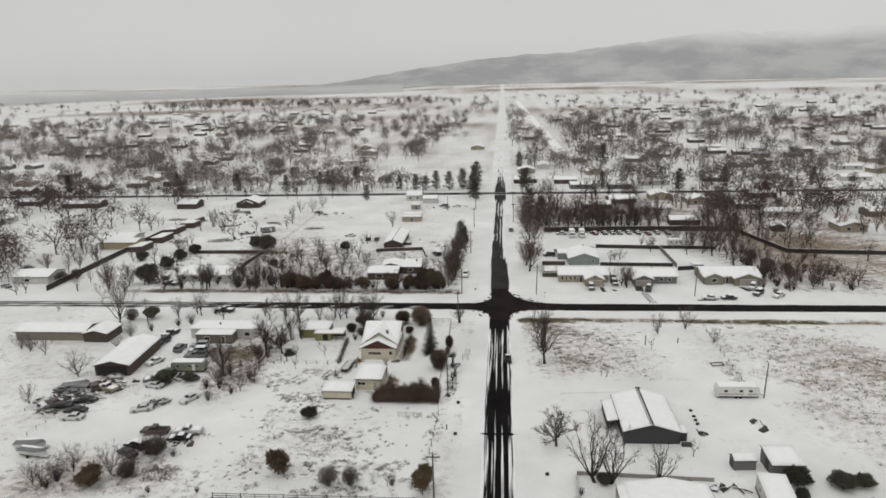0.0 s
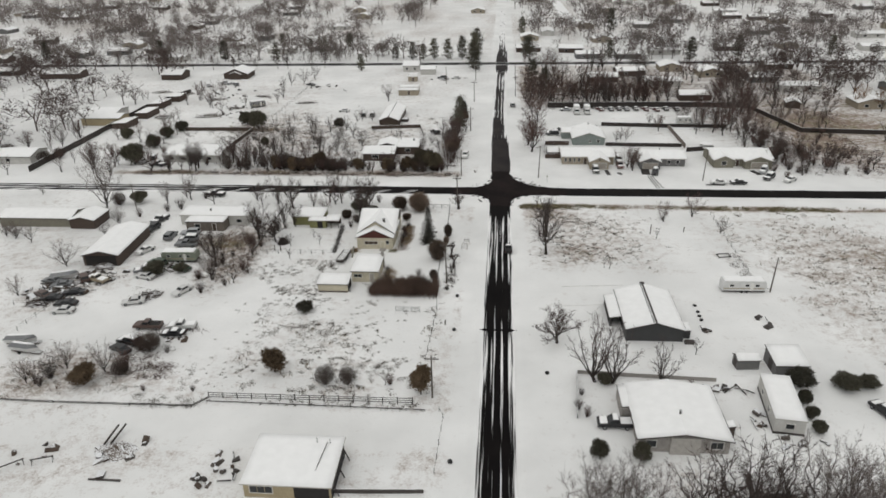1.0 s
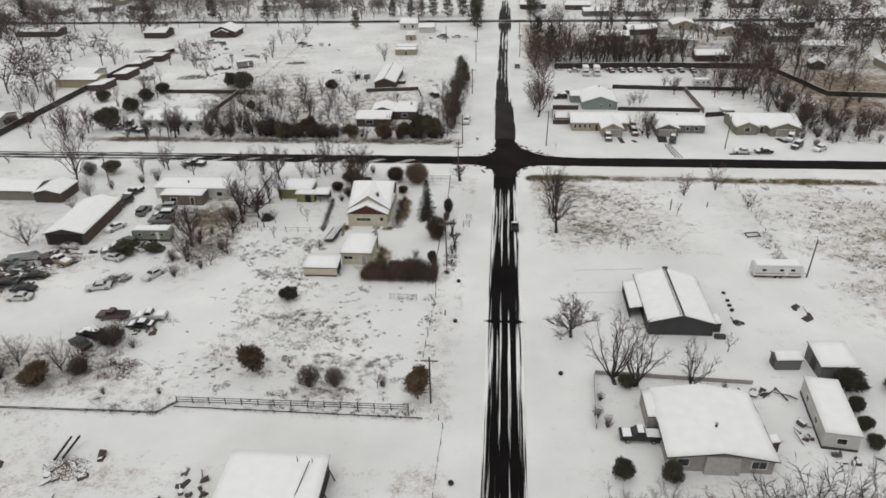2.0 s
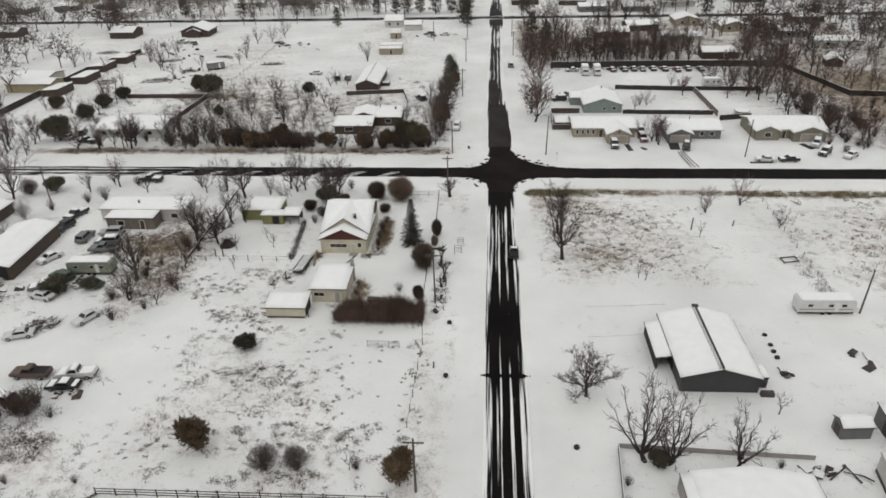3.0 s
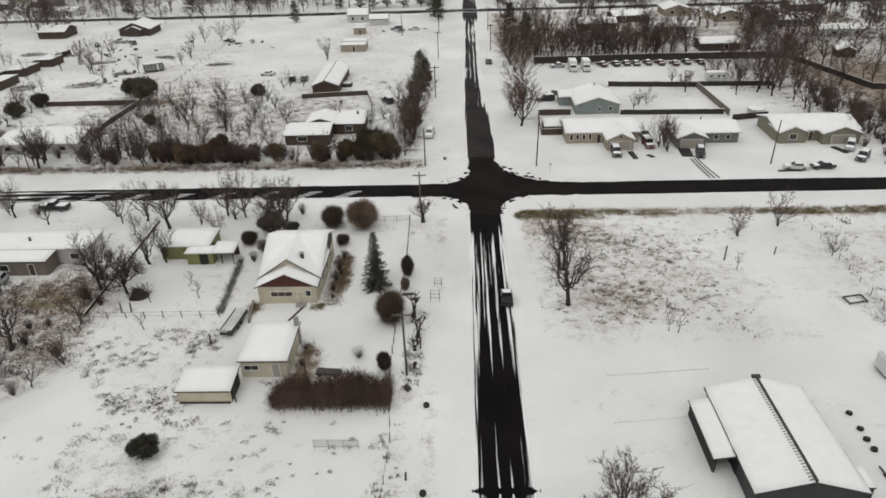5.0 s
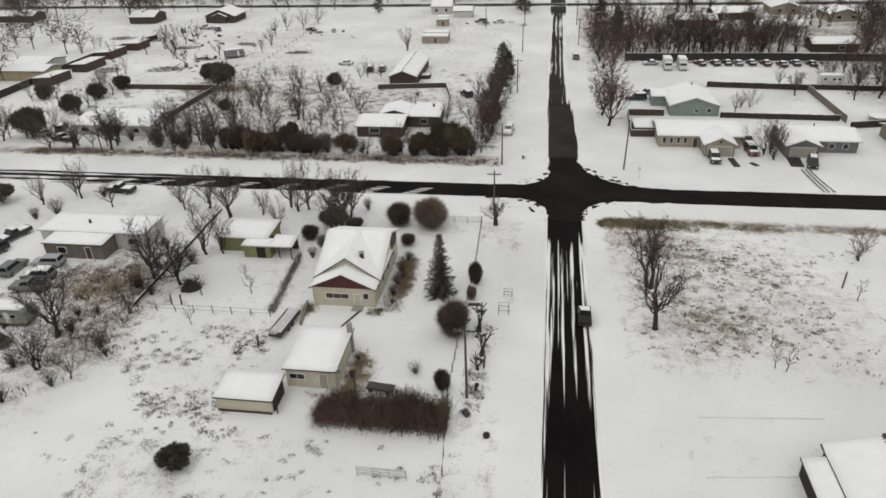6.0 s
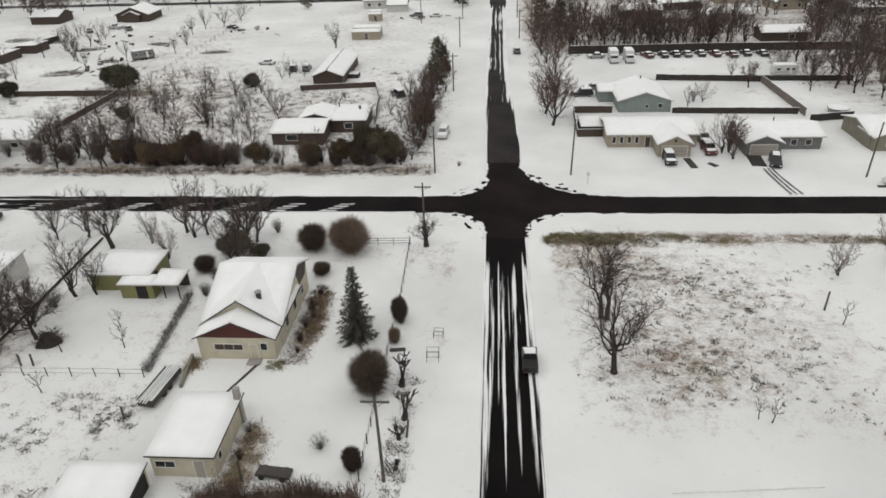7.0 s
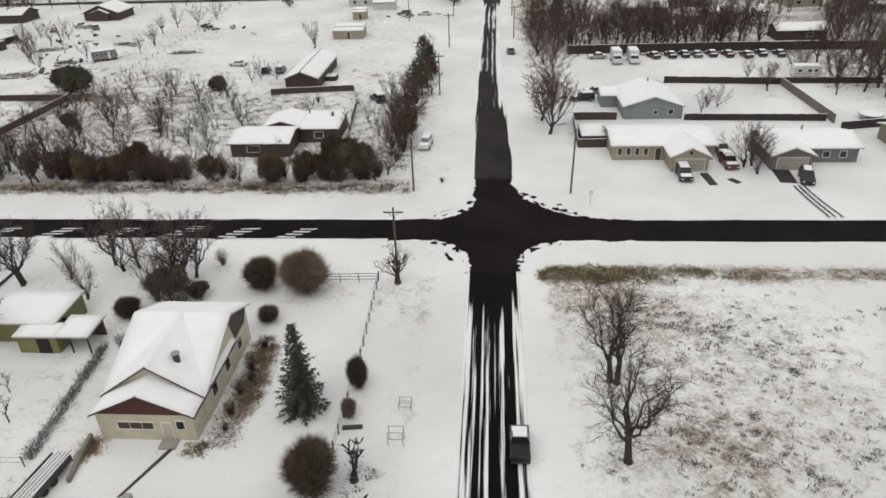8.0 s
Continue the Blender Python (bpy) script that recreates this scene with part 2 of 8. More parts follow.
TRIM = surface("white_trim", (0.7, 0.69, 0.66), 0.6, 0.1)
IRON = surface("rusty_iron", (0.09, 0.065, 0.05), 0.7, 0.4, 2, 15, metal=0.3, snow=0.1)
STEEL_GREY = surface("galvanised_steel", (0.35, 0.36, 0.36), 0.5, 0.15, metal=0.7)
RUBBER = surface("tyre_rubber", (0.02, 0.02, 0.02), 0.85, 0.2)
JUNK = surface("scrap_metal", (0.10, 0.085, 0.075), 0.7, 0.5, 1.0, 6, metal=0.2, snow=0.3, rand=0.8)
PAINTS = {k: surface(k + "_paint", c, 0.35, 0.12, 1, 8, bump=0) for k, c in {
    "white": (0.6, 0.6, 0.59), "black": (0.015, 0.015, 0.017), "grey": (0.16, 0.165, 0.17), "silver": (0.36, 0.37, 0.38),
    "maroon": (0.10, 0.02, 0.02), "blue": (0.04, 0.06, 0.11), "tan": (0.33, 0.28, 0.2), "green": (0.05, 0.075, 0.05), "sage": (0.21, 0.235, 0.185), "rust": (0.085, 0.052, 0.042)}.items()}
GLASS, gn, gl, gb = node_mat("dark_window_glass")
gb.inputs["Base Color"].default_value, gb.inputs["Roughness"].default_value = (0.02, 0.022, 0.024, 1), 0.08
gb.inputs["Specular IOR Level"].default_value = 0.5


# ---- builders ----
class Geo:
    """Vertices and faces that become one mesh."""

    def __init__(self):
        self.v, self.f = [], []

    def face(self, *pts):
        k = len(self.v)
        self.v += [tuple(p) for p in pts]
        self.f.append(tuple(range(k, k + len(pts))))
        return self

    def solid(self, low, high):
        """A closed solid between two outlines with the same number of corners."""
        k, n = len(self.v), len(low)
        self.v += [tuple(p) for p in low] + [tuple(p) for p in high]
        self.f.append(tuple(range(k + n - 1, k - 1, -1)))
        self.f.append(tuple(range(k + n, k + 2 * n)))
        for i in range(n):
            j = (i + 1) % n
            self.f.append((k + i, k + j, k + n + j, k + n + i))
        return self

    def box(self, x0, x1, y0, y1, z0, z1, inset=0.0):
        a = inset
        return self.solid([(x0, y0, z0), (x1, y0, z0), (x1, y1, z0), (x0, y1, z0)],
                          [(x0 + a, y0 + a, z1), (x1 - a, y0 + a, z1), (x1 - a, y1 - a, z1), (x0 + a, y1 - a, z1)])

    def tube(self, p, q, r0, r1, n=5):
        p, q = Vector(p), Vector(q)
        d = (q - p).normalized()
        a = d.orthogonal().normalized()
        b = d.cross(a)
        ring = [(a * math.cos(2 * math.pi * i / n) + b * math.sin(2 * math.pi * i / n)) for i in range(n)]
        k = len(self.v)
        self.v += [tuple(p + u * r0) for u in ring] + [tuple(q + u * r1) for u in ring]
        self.f += [(k + i, k + (i + 1) % n, k + n + (i + 1) % n, k + n + i) for i in range(n)]
        return self

    def disc_solid(self, c, axis, r, half, n=14):
        """A wheel-like solid about an axis."""
        c, d = Vector(c), Vector(axis).normalized()
        a = d.orthogonal().normalized()
        b = d.cross(a)
        ring = [(a * math.cos(2 * math.pi * i / n) + b * math.sin(2 * math.pi * i / n)) * r for i in range(n)]
        return self.solid([c - d * half + u for u in ring], [c + d * half + u for u in ring])

    def mesh(self, name, material):
        me = bpy.data.meshes.new(name)
        me.from_pydata(self.v, [], self.f)
        me.materials.append(material)
        me.update()
        return me


def part(name, geo, material, parent, label="", smooth=False):
    ob = new(name, geo.mesh(name, material))
    ob.parent = parent
    if smooth:
        ob.data.shade_smooth()
    if label:
        ob["label"] = label
    return ob


def thing(name, x, y, turn=0.0, label="", category="", group="", kind="", z=0.0):
    ob = new(name)
    ob.empty_display_size = 0.3
    ob.matrix_basis = pose(x, y, z, 0, 0, turn)
    return tagged(ob, label, category, group, kind)


def single(name, geo, material, label, category, group="", kind="", m=None, smooth=False):
    ob = new(name, geo.mesh(name, material))
    if smooth:
        ob.data.shade_smooth()
    if m is not None:
        ob.matrix_basis = m
    return tagged(ob, label, category, group, kind)


def place(x, y, turn=0.0, size=1.0, z=0.0, high=None):
    return pose(x, y, z, 0, 0, turn) @ Matrix.Diagonal((size, size, high or size, 1))


def fbm(x, y, s=1.0, octaves=4):
    return noise.fractal(Vector((x * s, y * s, 3.7)), 0.9, 2.0, octaves)


def smooth01(a, b, v):
    t = np.clip((np.asarray(v, float) - a) / (b - a), 0, 1)
    return t * t * (3 - 2 * t)


# ---- ground: one sheet to the horizon ----
def spread(lo, hi, step, extra, reach):
    """Coordinates: even steps inside, finer ones where told, ever longer ones outside."""
    vals = list(np.arange(lo, hi + 0.01, step)) + list(extra)
    for start, sign in ((lo, -1), (hi, 1)):
        d, s = 0.0, step
        while d < reach:
            s = min(s * 1.18, 260)
            d += s
            vals.append(start + sign * d)
    return np.unique(np.round(vals, 2))


def blob(X, Y, x, y, rx, ry, power=2.0):
    return np.exp(-((np.abs(X - x) / rx) ** power + (np.abs(Y - y) / ry) ** power))


def band(V, a, b, soft):
    return smooth01(a - soft, a + soft, V) * (1 - smooth01(b - soft, b + soft, V))


def wobble(X, Y, s, seed):
    """Cheap smooth noise in -1..1 from a few crossing waves."""
    r = np.random.RandomState(seed)
    out = 0 * X
    for k in range(7):
        a, f, p = r.uniform(0, 6.28), s * r.uniform(0.5, 2.2), r.uniform(0, 6.28)
        out = out + np.sin((X * np.cos(a) + Y * np.sin(a)) * f + p)
    return out / 4.0


def weeds_at(X, Y):
    w = 0.13 + 0.22 * wobble(X, Y, 0.06, 3) + 0.14 * wobble(X, Y, 0.4, 31)
    w = w + (1.6 + 0.8 * wobble(X, Y, 0.45, 33)) * band(Y, 185.6 + 0.7 * wobble(X, Y, 0.12, 34), 187.9, 0.6) * smooth01(5.5, 8, X) * (1 - 0.4 * smooth01(40, 90, X))
    w = w + 0.18 * blob(X, Y, 27, 165, 18, 15, 3) + 0.45 * blob(X, Y, 13, 181, 9, 7) + 0.30 * blob(X, Y, 21, 158, 6, 5)
    w = w + 0.24 * blob(X, Y, 80, 150, 24, 36, 4) + 0.3 * blob(X, Y, 92, 158, 9, 12)
    w = w + 0.17 * blob(X, Y, -34, 116, 17, 13, 3) + 0.16 * blob(X, Y, -45, 140, 8, 14, 3) - 0.25 * blob(X, Y, -75, 122, 16, 14, 4) - 0.2 * blob(X, Y, -54, 126, 6, 18, 4)
    w = w + 0.45 * blob(X, Y, -72, 106, 18, 8, 3) + 0.55 * blob(X, Y, -62, 154, 8, 20, 3)
    w = w + 0.32 * band(X, -13.5, -6.0, 0.8) * band(Y, 84, 186, 3)
    w = w + 0.55 * band(Y, 210.5, 216, 1.0) * band(X, -115, -11, 3)
    w = w + 0.40 * blob(X, Y, 128, 262, 30, 42, 4) + 0.16 * blob(X, Y, -60, 240, 45, 25, 4) + 0.12 * band(Y, 262, 390, 6) * band(X, -140, -14, 6)
    w = w + 0.52 * band(Y, 299, 390, 4) * band(X, 9, 150, 4) + 0.3 * band(Y, 262, 299, 4) * band(X, 74, 150, 6) + 0.35 * blob(X, Y, 98, 235, 18, 24, 3) + 0.9 * blob(X, Y, -112, 212.5, 14, 2.2, 4)
    w = w + 0.5 * blob(X, Y, -70, 160, 8, 5) + 0.8 * blob(X, Y, -98, 263.5, 12, 2.5, 3) + 0.35 * blob(X, Y, -56, 84, 9, 7) + 0.3 * blob(X, Y, -94, 135, 10, 12)
    w = w + 1.2 * blob(X, Y, -33.6, 157.2, 1.6, 1.6) + 0.9 * blob(X, Y, -24.8, 157.2, 1.6, 1.2) + 1.3 * blob(X, Y, -22.2, 165, 1.7, 7.5, 3) + 1.3 * blob(X, Y, -23.6, 144, 1.6, 5, 3)
    w = w + 0.25 * smooth01(420, 520, Y) + 0.55 * smooth01(700, 1100, Y) * np.clip(wobble(X * 0.35, Y, 0.02, 41), -0.3, 1)
    w = w - 0.6 * band(X, -5.0, 7.0, 1.0) - 0.6 * band(Y, 190.0, 208.5, 0.8) * band(X, -90, 120, 10)
    w = w - 0.5 * blob(X, Y, 25, 143, 40, 4, 6) - 0.4 * blob(X, Y, -20, 162, 14, 16, 6)
    w = w - 0.5 * blob(X, Y, -28, 93, 30, 4.5, 6) - 0.4 * blob(X, Y, 45, 212, 34, 8, 6)
    return np.clip(w, 0, 1)


gx = spread(-150, 150, 2.0, list(np.arange(-9, 11, 0.5)), 4300)
gy = spread(70, 430, 2.0, list(np.arange(190, 208, 0.5)), 4300)
X, Y = np.meshgrid(gx, gy)
d_ns, d_ew = np.abs(X - 1.05) - 2.95, np.abs(Y - 198.4) - 3.2
d_far = np.abs(Y - 396) - 4.0
road_d = np.minimum(np.minimum(np.where((Y > -130) & (Y < 640), d_ns, 99), np.where(np.abs(X) < 400, d_ew, 99)), np.where(np.abs(X) < 420, d_far, 99))
flare = np.minimum(np.abs(X - 1.05) - 2.85, np.abs(Y - 198.4) - 3.1)
ra, rb, rr_ = np.abs(X - 1.05) - 2.85, np.abs(Y - 198.4) - 3.1, np.where((X > 1) & (Y > 198), 14.0, 6.3)
flare = np.maximum(rr_, flare) - np.hypot(np.maximum(rr_ - ra, 0), np.maximum(rr_ - rb, 0))
road_d = np.where((np.abs(X - 3) < 17) & (np.abs(Y - 201) < 15), np.minimum(road_d, flare), road_d)
relief = 0.055 * wobble(X, Y, 0.35, 5) + 0.05 * wobble(X, Y, 0.08, 6)
relief = relief * smooth01(1.5, 6, road_d) + 0.10 * np.exp(-((road_d - 1.3) / 0.8) ** 2)
relief = np.where(road_d < 0.9, -0.06, relief) + np.where(road_d < 60, 0, 0.5) * wobble(X, Y, 0.01, 8) * smooth01(600, 1500, np.hypot(X, Y))
nx, ny = len(gx), len(gy)
k = np.arange(nx * ny).reshape(ny, nx)
quads = np.stack([k[:-1, :-1], k[:-1, 1:], k[1:, 1:], k[1:, :-1]], -1).reshape(-1, 4)
me = bpy.data.meshes.new("ground")
me.from_pydata(np.stack([X, Y, relief], -1).reshape(-1, 3).tolist(), [], quads.tolist())
me.materials.append(GROUND)
me.attributes.new("weeds", "FLOAT", "POINT").data.foreach_set("value", weeds_at(X, Y).ravel().astype(np.float32))
me.shade_smooth()
tagged(new("ground", me), "snow-covered ground with dry grass showing through", "ground", kind="structure")


# ---- roads ----
def strip(name, xs, ys, material, bare, label, z=0.03):
    A, B = np.meshgrid(xs, ys)
    kk = np.arange(A.size).reshape(A.shape)
    q = np.stack([kk[:-1, :-1], kk[:-1, 1:], kk[1:, 1:], kk[1:, :-1]], -1).reshape(-1, 4)
    value = bare(A, B)
    rise = z + 0.045 * (1 - np.clip(value * 1.4, 0, 1)) - 0.35 * (1 - smooth01(0.0, 0.05, value))
    m = bpy.data.meshes.new(name)
    m.from_pydata(np.stack([A, B, rise], -1).reshape(-1, 3).tolist(), [], q.tolist())
    m.materials.append(material)
    m.attributes.new("bare", "FLOAT", "POINT").data.foreach_set("value", value.ravel().astype(np.float32))
    m.shade_smooth()
    return tagged(new(name, m), label, "road", kind="structure")


def edge(d, soft=0.35):
    """1 well inside the road, 0 outside; d is the distance past its edge."""
    return np.clip(0.5 - d / (2 * soft), 0, 1)


def bare_south(A, B):
    lanes = 0.20 * np.cos((A - 1.05) * 4.3) + 0.12 * np.cos((A - 0.2) * 9.5)
    dark = 0.655 + 0.5 * blob(A, B, 1.2, 136, 2.5, 11) + 0.22 * blob(A, B, 1.2, 88, 4, 16) + 0.6 * smooth01(176, 184, B + 2.5 * np.sin(A * 5.1) + 1.5 * np.sin(A * 11.3))
    seam = 0.9 * np.exp(-((B - 122.9) / 0.28) ** 2)
    centre = 1.05 + 0.12 * wobble(A * 0, B, 0.05, 12)
    return np.clip((dark + lanes) * edge(np.abs(A - centre) - 2.75), 0, 1.2) + seam * edge(np.abs(A - 1.05) - 3.4)


def bare_cross(A, B):
    a, b = np.abs(A - 1.05) - 2.85, np.abs(B - 198.4) - 3.1
    r = np.where((A > 1) & (B > 198), 14.0, np.where(B > 198, 6.0, 6.5))
    d = np.maximum(r, np.minimum(a, b)) - np.hypot(np.maximum(r - a, 0), np.maximum(r - b, 0))
    main = 0.56 - 0.95 * d + 0.16 * wobble(A, B, 1.3, 21) + 0.16 * wobble(A, B, 4.0, 22)
    bits = (0.44 + 0.55 * wobble(A, B, 2.2, 23)) * band(d, 0.0, np.where(A < 1, 2.5, 2.0) + 0.8 * wobble(A, B, 0.9, 24), 0.4) * (np.maximum(a, b) < np.where((A > 1) & (B > 198), 9.0, 6.0))
    return np.clip(np.maximum(main, bits), 0, 1.25)


def bare_north(A, B):
    half = 2.95 - 0.35 * smooth01(216, 272, B) - 0.2 * smooth01(272, 310, B) + 0.9 * smooth01(365, 385, B) - 1.2 * smooth01(402, 470, B)
    mid_x = 1.05 - 0.85 * smooth01(216, 270, B) + 0.35 * smooth01(300, 380, B)
    dark = 1.1 - 0.30 * smooth01(236, 262, B) - 0.10 * smooth01(270, 300, B) + 0.5 * blob(A, B, 0.7, 394, 3, 16, 4) - 0.5 * smooth01(430, 500, B)
    dark = dark - 0.42 * smooth01(1.0, 2.6, A) * smooth01(244, 256, B) * (1 - smooth01(360, 380, B)) + 0.14 * wobble(A * 2, B, 0.12, 61) * smooth01(232, 250, B)
    return np.clip((dark + 0.16 * np.cos((A - mid_x) * 4.5)) * edge(np.abs(A - mid_x) - half, 0.5), 0, 1.2)


def bare_west(A, B):
    inner = edge(np.abs(B - 198.6) - 2.9, 0.4)
    thin = smooth01(-50, -100, A)
    cell = np.mod((A - 1.15 * (B - 198) + 2.2 * wobble(A, B * 0, 0.09, 51)) / 8.6, 1.0)
    gap = 1 - smooth01(0.28, 0.33, cell)
    lines = smooth01(-0.55, -0.15, np.sin(B * 8.0 + 0.6 * np.sin(A * 0.7)))
    lower = 1 - smooth01(198.7, 199.2, B + 0.3 * np.sin(A * 0.5))
    upper = (1 - lower) * (0.25 + 0.45 * gap * smooth01(200.3, 201.2, B))
    white = gap * (1.0 - 0.85 * lines) * lower + 0.35 * upper * lines
    lanes = 0.28 * np.cos((B - 199.3) * 3.2) * thin
    return np.clip((1.02 - 0.34 * thin - 0.95 * white * (1 - 0.5 * thin) * (1 - smooth01(-24, -19, A)) + lanes) * inner, 0, 1.2)


def bare_east(A, B):
    return np.clip((1.12 + 0.12 * np.cos((B - 198.2) * 3.0) - 0.35 * smooth01(60, 180, A)) * edge(np.abs(B - 198.2) - 3.05, 0.3), 0, 1.2)


def bare_far(A, B):
    lanes = 0.30 * np.cos((B - 396) * 1.35)
    return np.clip((0.85 + lanes) * edge(np.abs(B - 396) - 3.8, 0.6), 0, 1.2)


strip("road", np.arange(-2.8, 4.95, 0.11), np.unique(np.round(np.concatenate([np.linspace(-120, 187, 205), np.arange(122.2, 123.7, 0.14)]), 3)), ROAD_NS, bare_south, "wet asphalt road with snow between wheel tracks")
strip("road", np.arange(-13, 20.1, 0.25), np.arange(187, 216.1, 0.25), ROAD_X, bare_cross, "dark wet asphalt road crossing with ragged snow edges")
strip("road", np.arange(-2.8, 4.95, 0.13), np.arange(216, 640, 1.5), ROAD_N, bare_north, "asphalt road under streaks of packed snow")
strip("road", np.concatenate([np.arange(-330, -100, 4.0), np.linspace(-98, -13, 214)]), np.arange(194.4, 202.8, 0.12), ROAD_EW, bare_west, "wet asphalt road with snow streaks along it")
strip("road", np.arange(20, 330, 2.0), np.arange(194.2, 202.4, 0.15), ROAD_EW, bare_east, "dark wet asphalt road between snow verges")
strip("road", np.arange(-480, 480.1, 8.0), np.arange(391, 401.1, 0.5), ROAD_EW, bare_far, "dark distant asphalt road", 0.06)


# ---- the distance: glowing hills with haze and cloud painted in ----
def ridge(name, az0, az1, far, height, material, label, seed, depth=500):
    g = Geo()
    azs, rows = np.arange(az0, az1 + 0.01, 0.5), 7
    for a in azs:
        h = height(a)
        for j in range(rows):
            t = j / (rows - 1)
            r = far + depth * t
            z = -6 + h * math.sin(min(1, t * 1.02) * math.pi / 2) * (1 + 0.10 * fbm(a * 0.35 + seed, t * 2))
            g.v.append((r * math.sin(radians(a)), r * math.cos(radians(a)), z))
    n = len(azs)
    g.f = [(i * rows + j, (i + 1) * rows + j, (i + 1) * rows + j + 1, i * rows + j + 1) for i in range(n - 1) for j in range(rows - 1)]
    return single(name, g, material, label, "hill", kind="structure", smooth=True)


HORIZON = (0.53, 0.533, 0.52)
HILL = distance_mat("scrubby_hill_painted_haze", (0.325, 0.33, 0.325), (0.43, 0.433, 0.425), HORIZON, (120, 240))
LOW_HILL = distance_mat("low_ridge_painted_haze", (0.37, 0.373, 0.365), (0.47, 0.473, 0.463), HORIZON, (0, 44), 0.002)
ridge("backdrop", -20, 62, 3500, lambda a: 4 + 150 * float(smooth01(-19, 3, a)) + 75 * float(smooth01(3, 16, a)), HILL, "grey scrub hill with haze and cloud painted in", 1)
ridge("backdrop", -75, -8, 2500, lambda a: 30 + 34 * float(smooth01(-28, -38, a)), LOW_HILL, "low dark ridge with painted haze", 7, 300)
lane = Geo()
for i in range(12):
    u = i / 11
    x, y = 51.5 - 17.5 * u, 600 + 1000 * u
    lane.v += [(x - 4.5, y, 0.3), (x + 4.5, y, 0.3)]
lane.f = [(2 * i, 2 * i + 1, 2 * i + 3, 2 * i + 2) for i in range(11)]
single("road", lane, SNOW, "straight snow-covered lane across the plain", "road", kind="structure")


# ---- houses and sheds ----
def gable_block(h, x0, x1, y0, y1, eave, rise, along, wall, over=0.45, eaves=None, face=None, snow=0.16, cover=True, low=0.0):
    """Walls and a pitched snow-covered roof over the rectangle; along: the way the ridge runs."""
    eaves = eaves or EAVE
    cx, cy = (x0 + x1) / 2, (y0 + y1) / 2
    top = eave + rise
    g = Geo()
    if along == "y":
        ends = [[(x0, y, -0.3), (x1, y, -0.3), (x1, y, eave), (cx, y, top), (x0, y, eave)] for y in (y0, y1)]
    else:
        ends = [[(x, y0, -0.3), (x, y1, -0.3), (x, y1, eave), (x, cy, top), (x, y0, eave)] for x in (x0, x1)]
    part("wall", g.solid(*ends), wall, h)
    if face is not None:
        if along == "y":
            part("gable", Geo().solid([(x0 + 0.05, y0, eave - 0.05), (x1 - 0.05, y0, eave - 0.05), (cx, y0, top - 0.05)],
                                      [(x0 + 0.05, y0 - 0.06, eave - 0.05), (x1 - 0.05, y0 - 0.06, eave - 0.05), (cx, y0 - 0.06, top - 0.05)]), face, h, "dark red boarded gable")
    for side in (-1, 1):
        roof, white = Geo(), Geo()
        if along == "y":
            half = (x1 - x0) / 2
            ex, ez = cx + side * (half + over), eave - rise / half * over
            def at(u, v, lift):
                return (cx + (ex - cx) * u, v, top + (ez - top) * u + lift)
            a, b = y0 - over, y1 + over
        else:
            half = (y1 - y0) / 2
            ex, ez = cy + side * (half + over), eave - rise / half * over
            def at(u, v, lift):
                return (v, cy + (ex - cy) * u, top + (ez - top) * u + lift)
            a, b = x0 - over, x1 + over
        roof.solid([at(0, a, 0.02), at(1, a, 0.02), at(1, b, 0.02), at(0, b, 0.02)], [at(0, a, 0.16), at(1, a, 0.16), at(1, b, 0.16), at(0, b, 0.16)])
        deck = part("roof", roof, eaves, h)
        if cover:
            n, m = 6, max(4, int((b - a) / 1.2))
            for lift in (0.163, 1):
                for i in range(m + 1):
                    for j in range(n + 1):
                        u, v = j / n, a + (b - a) * i / m
                        thin = 1.0
                        if j == n:
                            thin, u = 0.45 + 0.25 * fbm(v * 0.8, h.location.x), 0.985 + 0.012 * fbm(v, h.location.y)
                        if i in (0, m):
                            thin = min(thin, 0.55)
                            v += (0.05 if i == 0 else -0.05)
                        white.v.append(at(u, v, lift if lift < 0.5 else 0.165 + snow * thin * (1 + 0.25 * fbm(v * 0.5 + h.location.x, u * 3 + h.location.y))))
            w, base = n + 1, (m + 1) * (n + 1)
            for i in range(m):
                for j in range(n):
                    white.f.append((base + i * w + j, base + i * w + j + 1, base + (i + 1) * w + j + 1, base + (i + 1) * w + j))
            rim = [i * w + n for i in range(m + 1)]
            white.f += [(rim[i], rim[i + 1], base + rim[i + 1], base + rim[i]) for i in range(m)]
            for i in (0, m):
                white.f += [(i * w + j, i * w + j + 1, base + i * w + j + 1, base + i * w + j) for j in range(n)]
            part("snow", white, SNOW, deck, smooth=True)
    if cover:
        cap = Geo()
        if along == "y":
            cap.solid([(cx - 0.3, y0 - over + 0.05, top + 0.16), (cx + 0.3, y0 - over + 0.05, top + 0.16), (cx, y0 - over + 0.05, top + 0.2 + snow * 0.8)],
                      [(cx - 0.3, y1 + over - 0.05, top + 0.16), (cx + 0.3, y1 + over - 0.05, top + 0.16), (cx, y1 + over - 0.05, top + 0.2 + snow * 0.8)])
        else:
            cap.solid([(x0 - over + 0.05, cy - 0.3, top + 0.16), (x0 - over + 0.05, cy + 0.3, top + 0.16), (x0 - over + 0.05, cy, top + 0.2 + snow * 0.8)],
                      [(x1 + over - 0.05, cy - 0.3, top + 0.16), (x1 + over - 0.05, cy + 0.3, top + 0.16), (x1 + over - 0.05, cy, top + 0.2 + snow * 0.8)])
        part("ridge_snow", cap, SNOW, h)


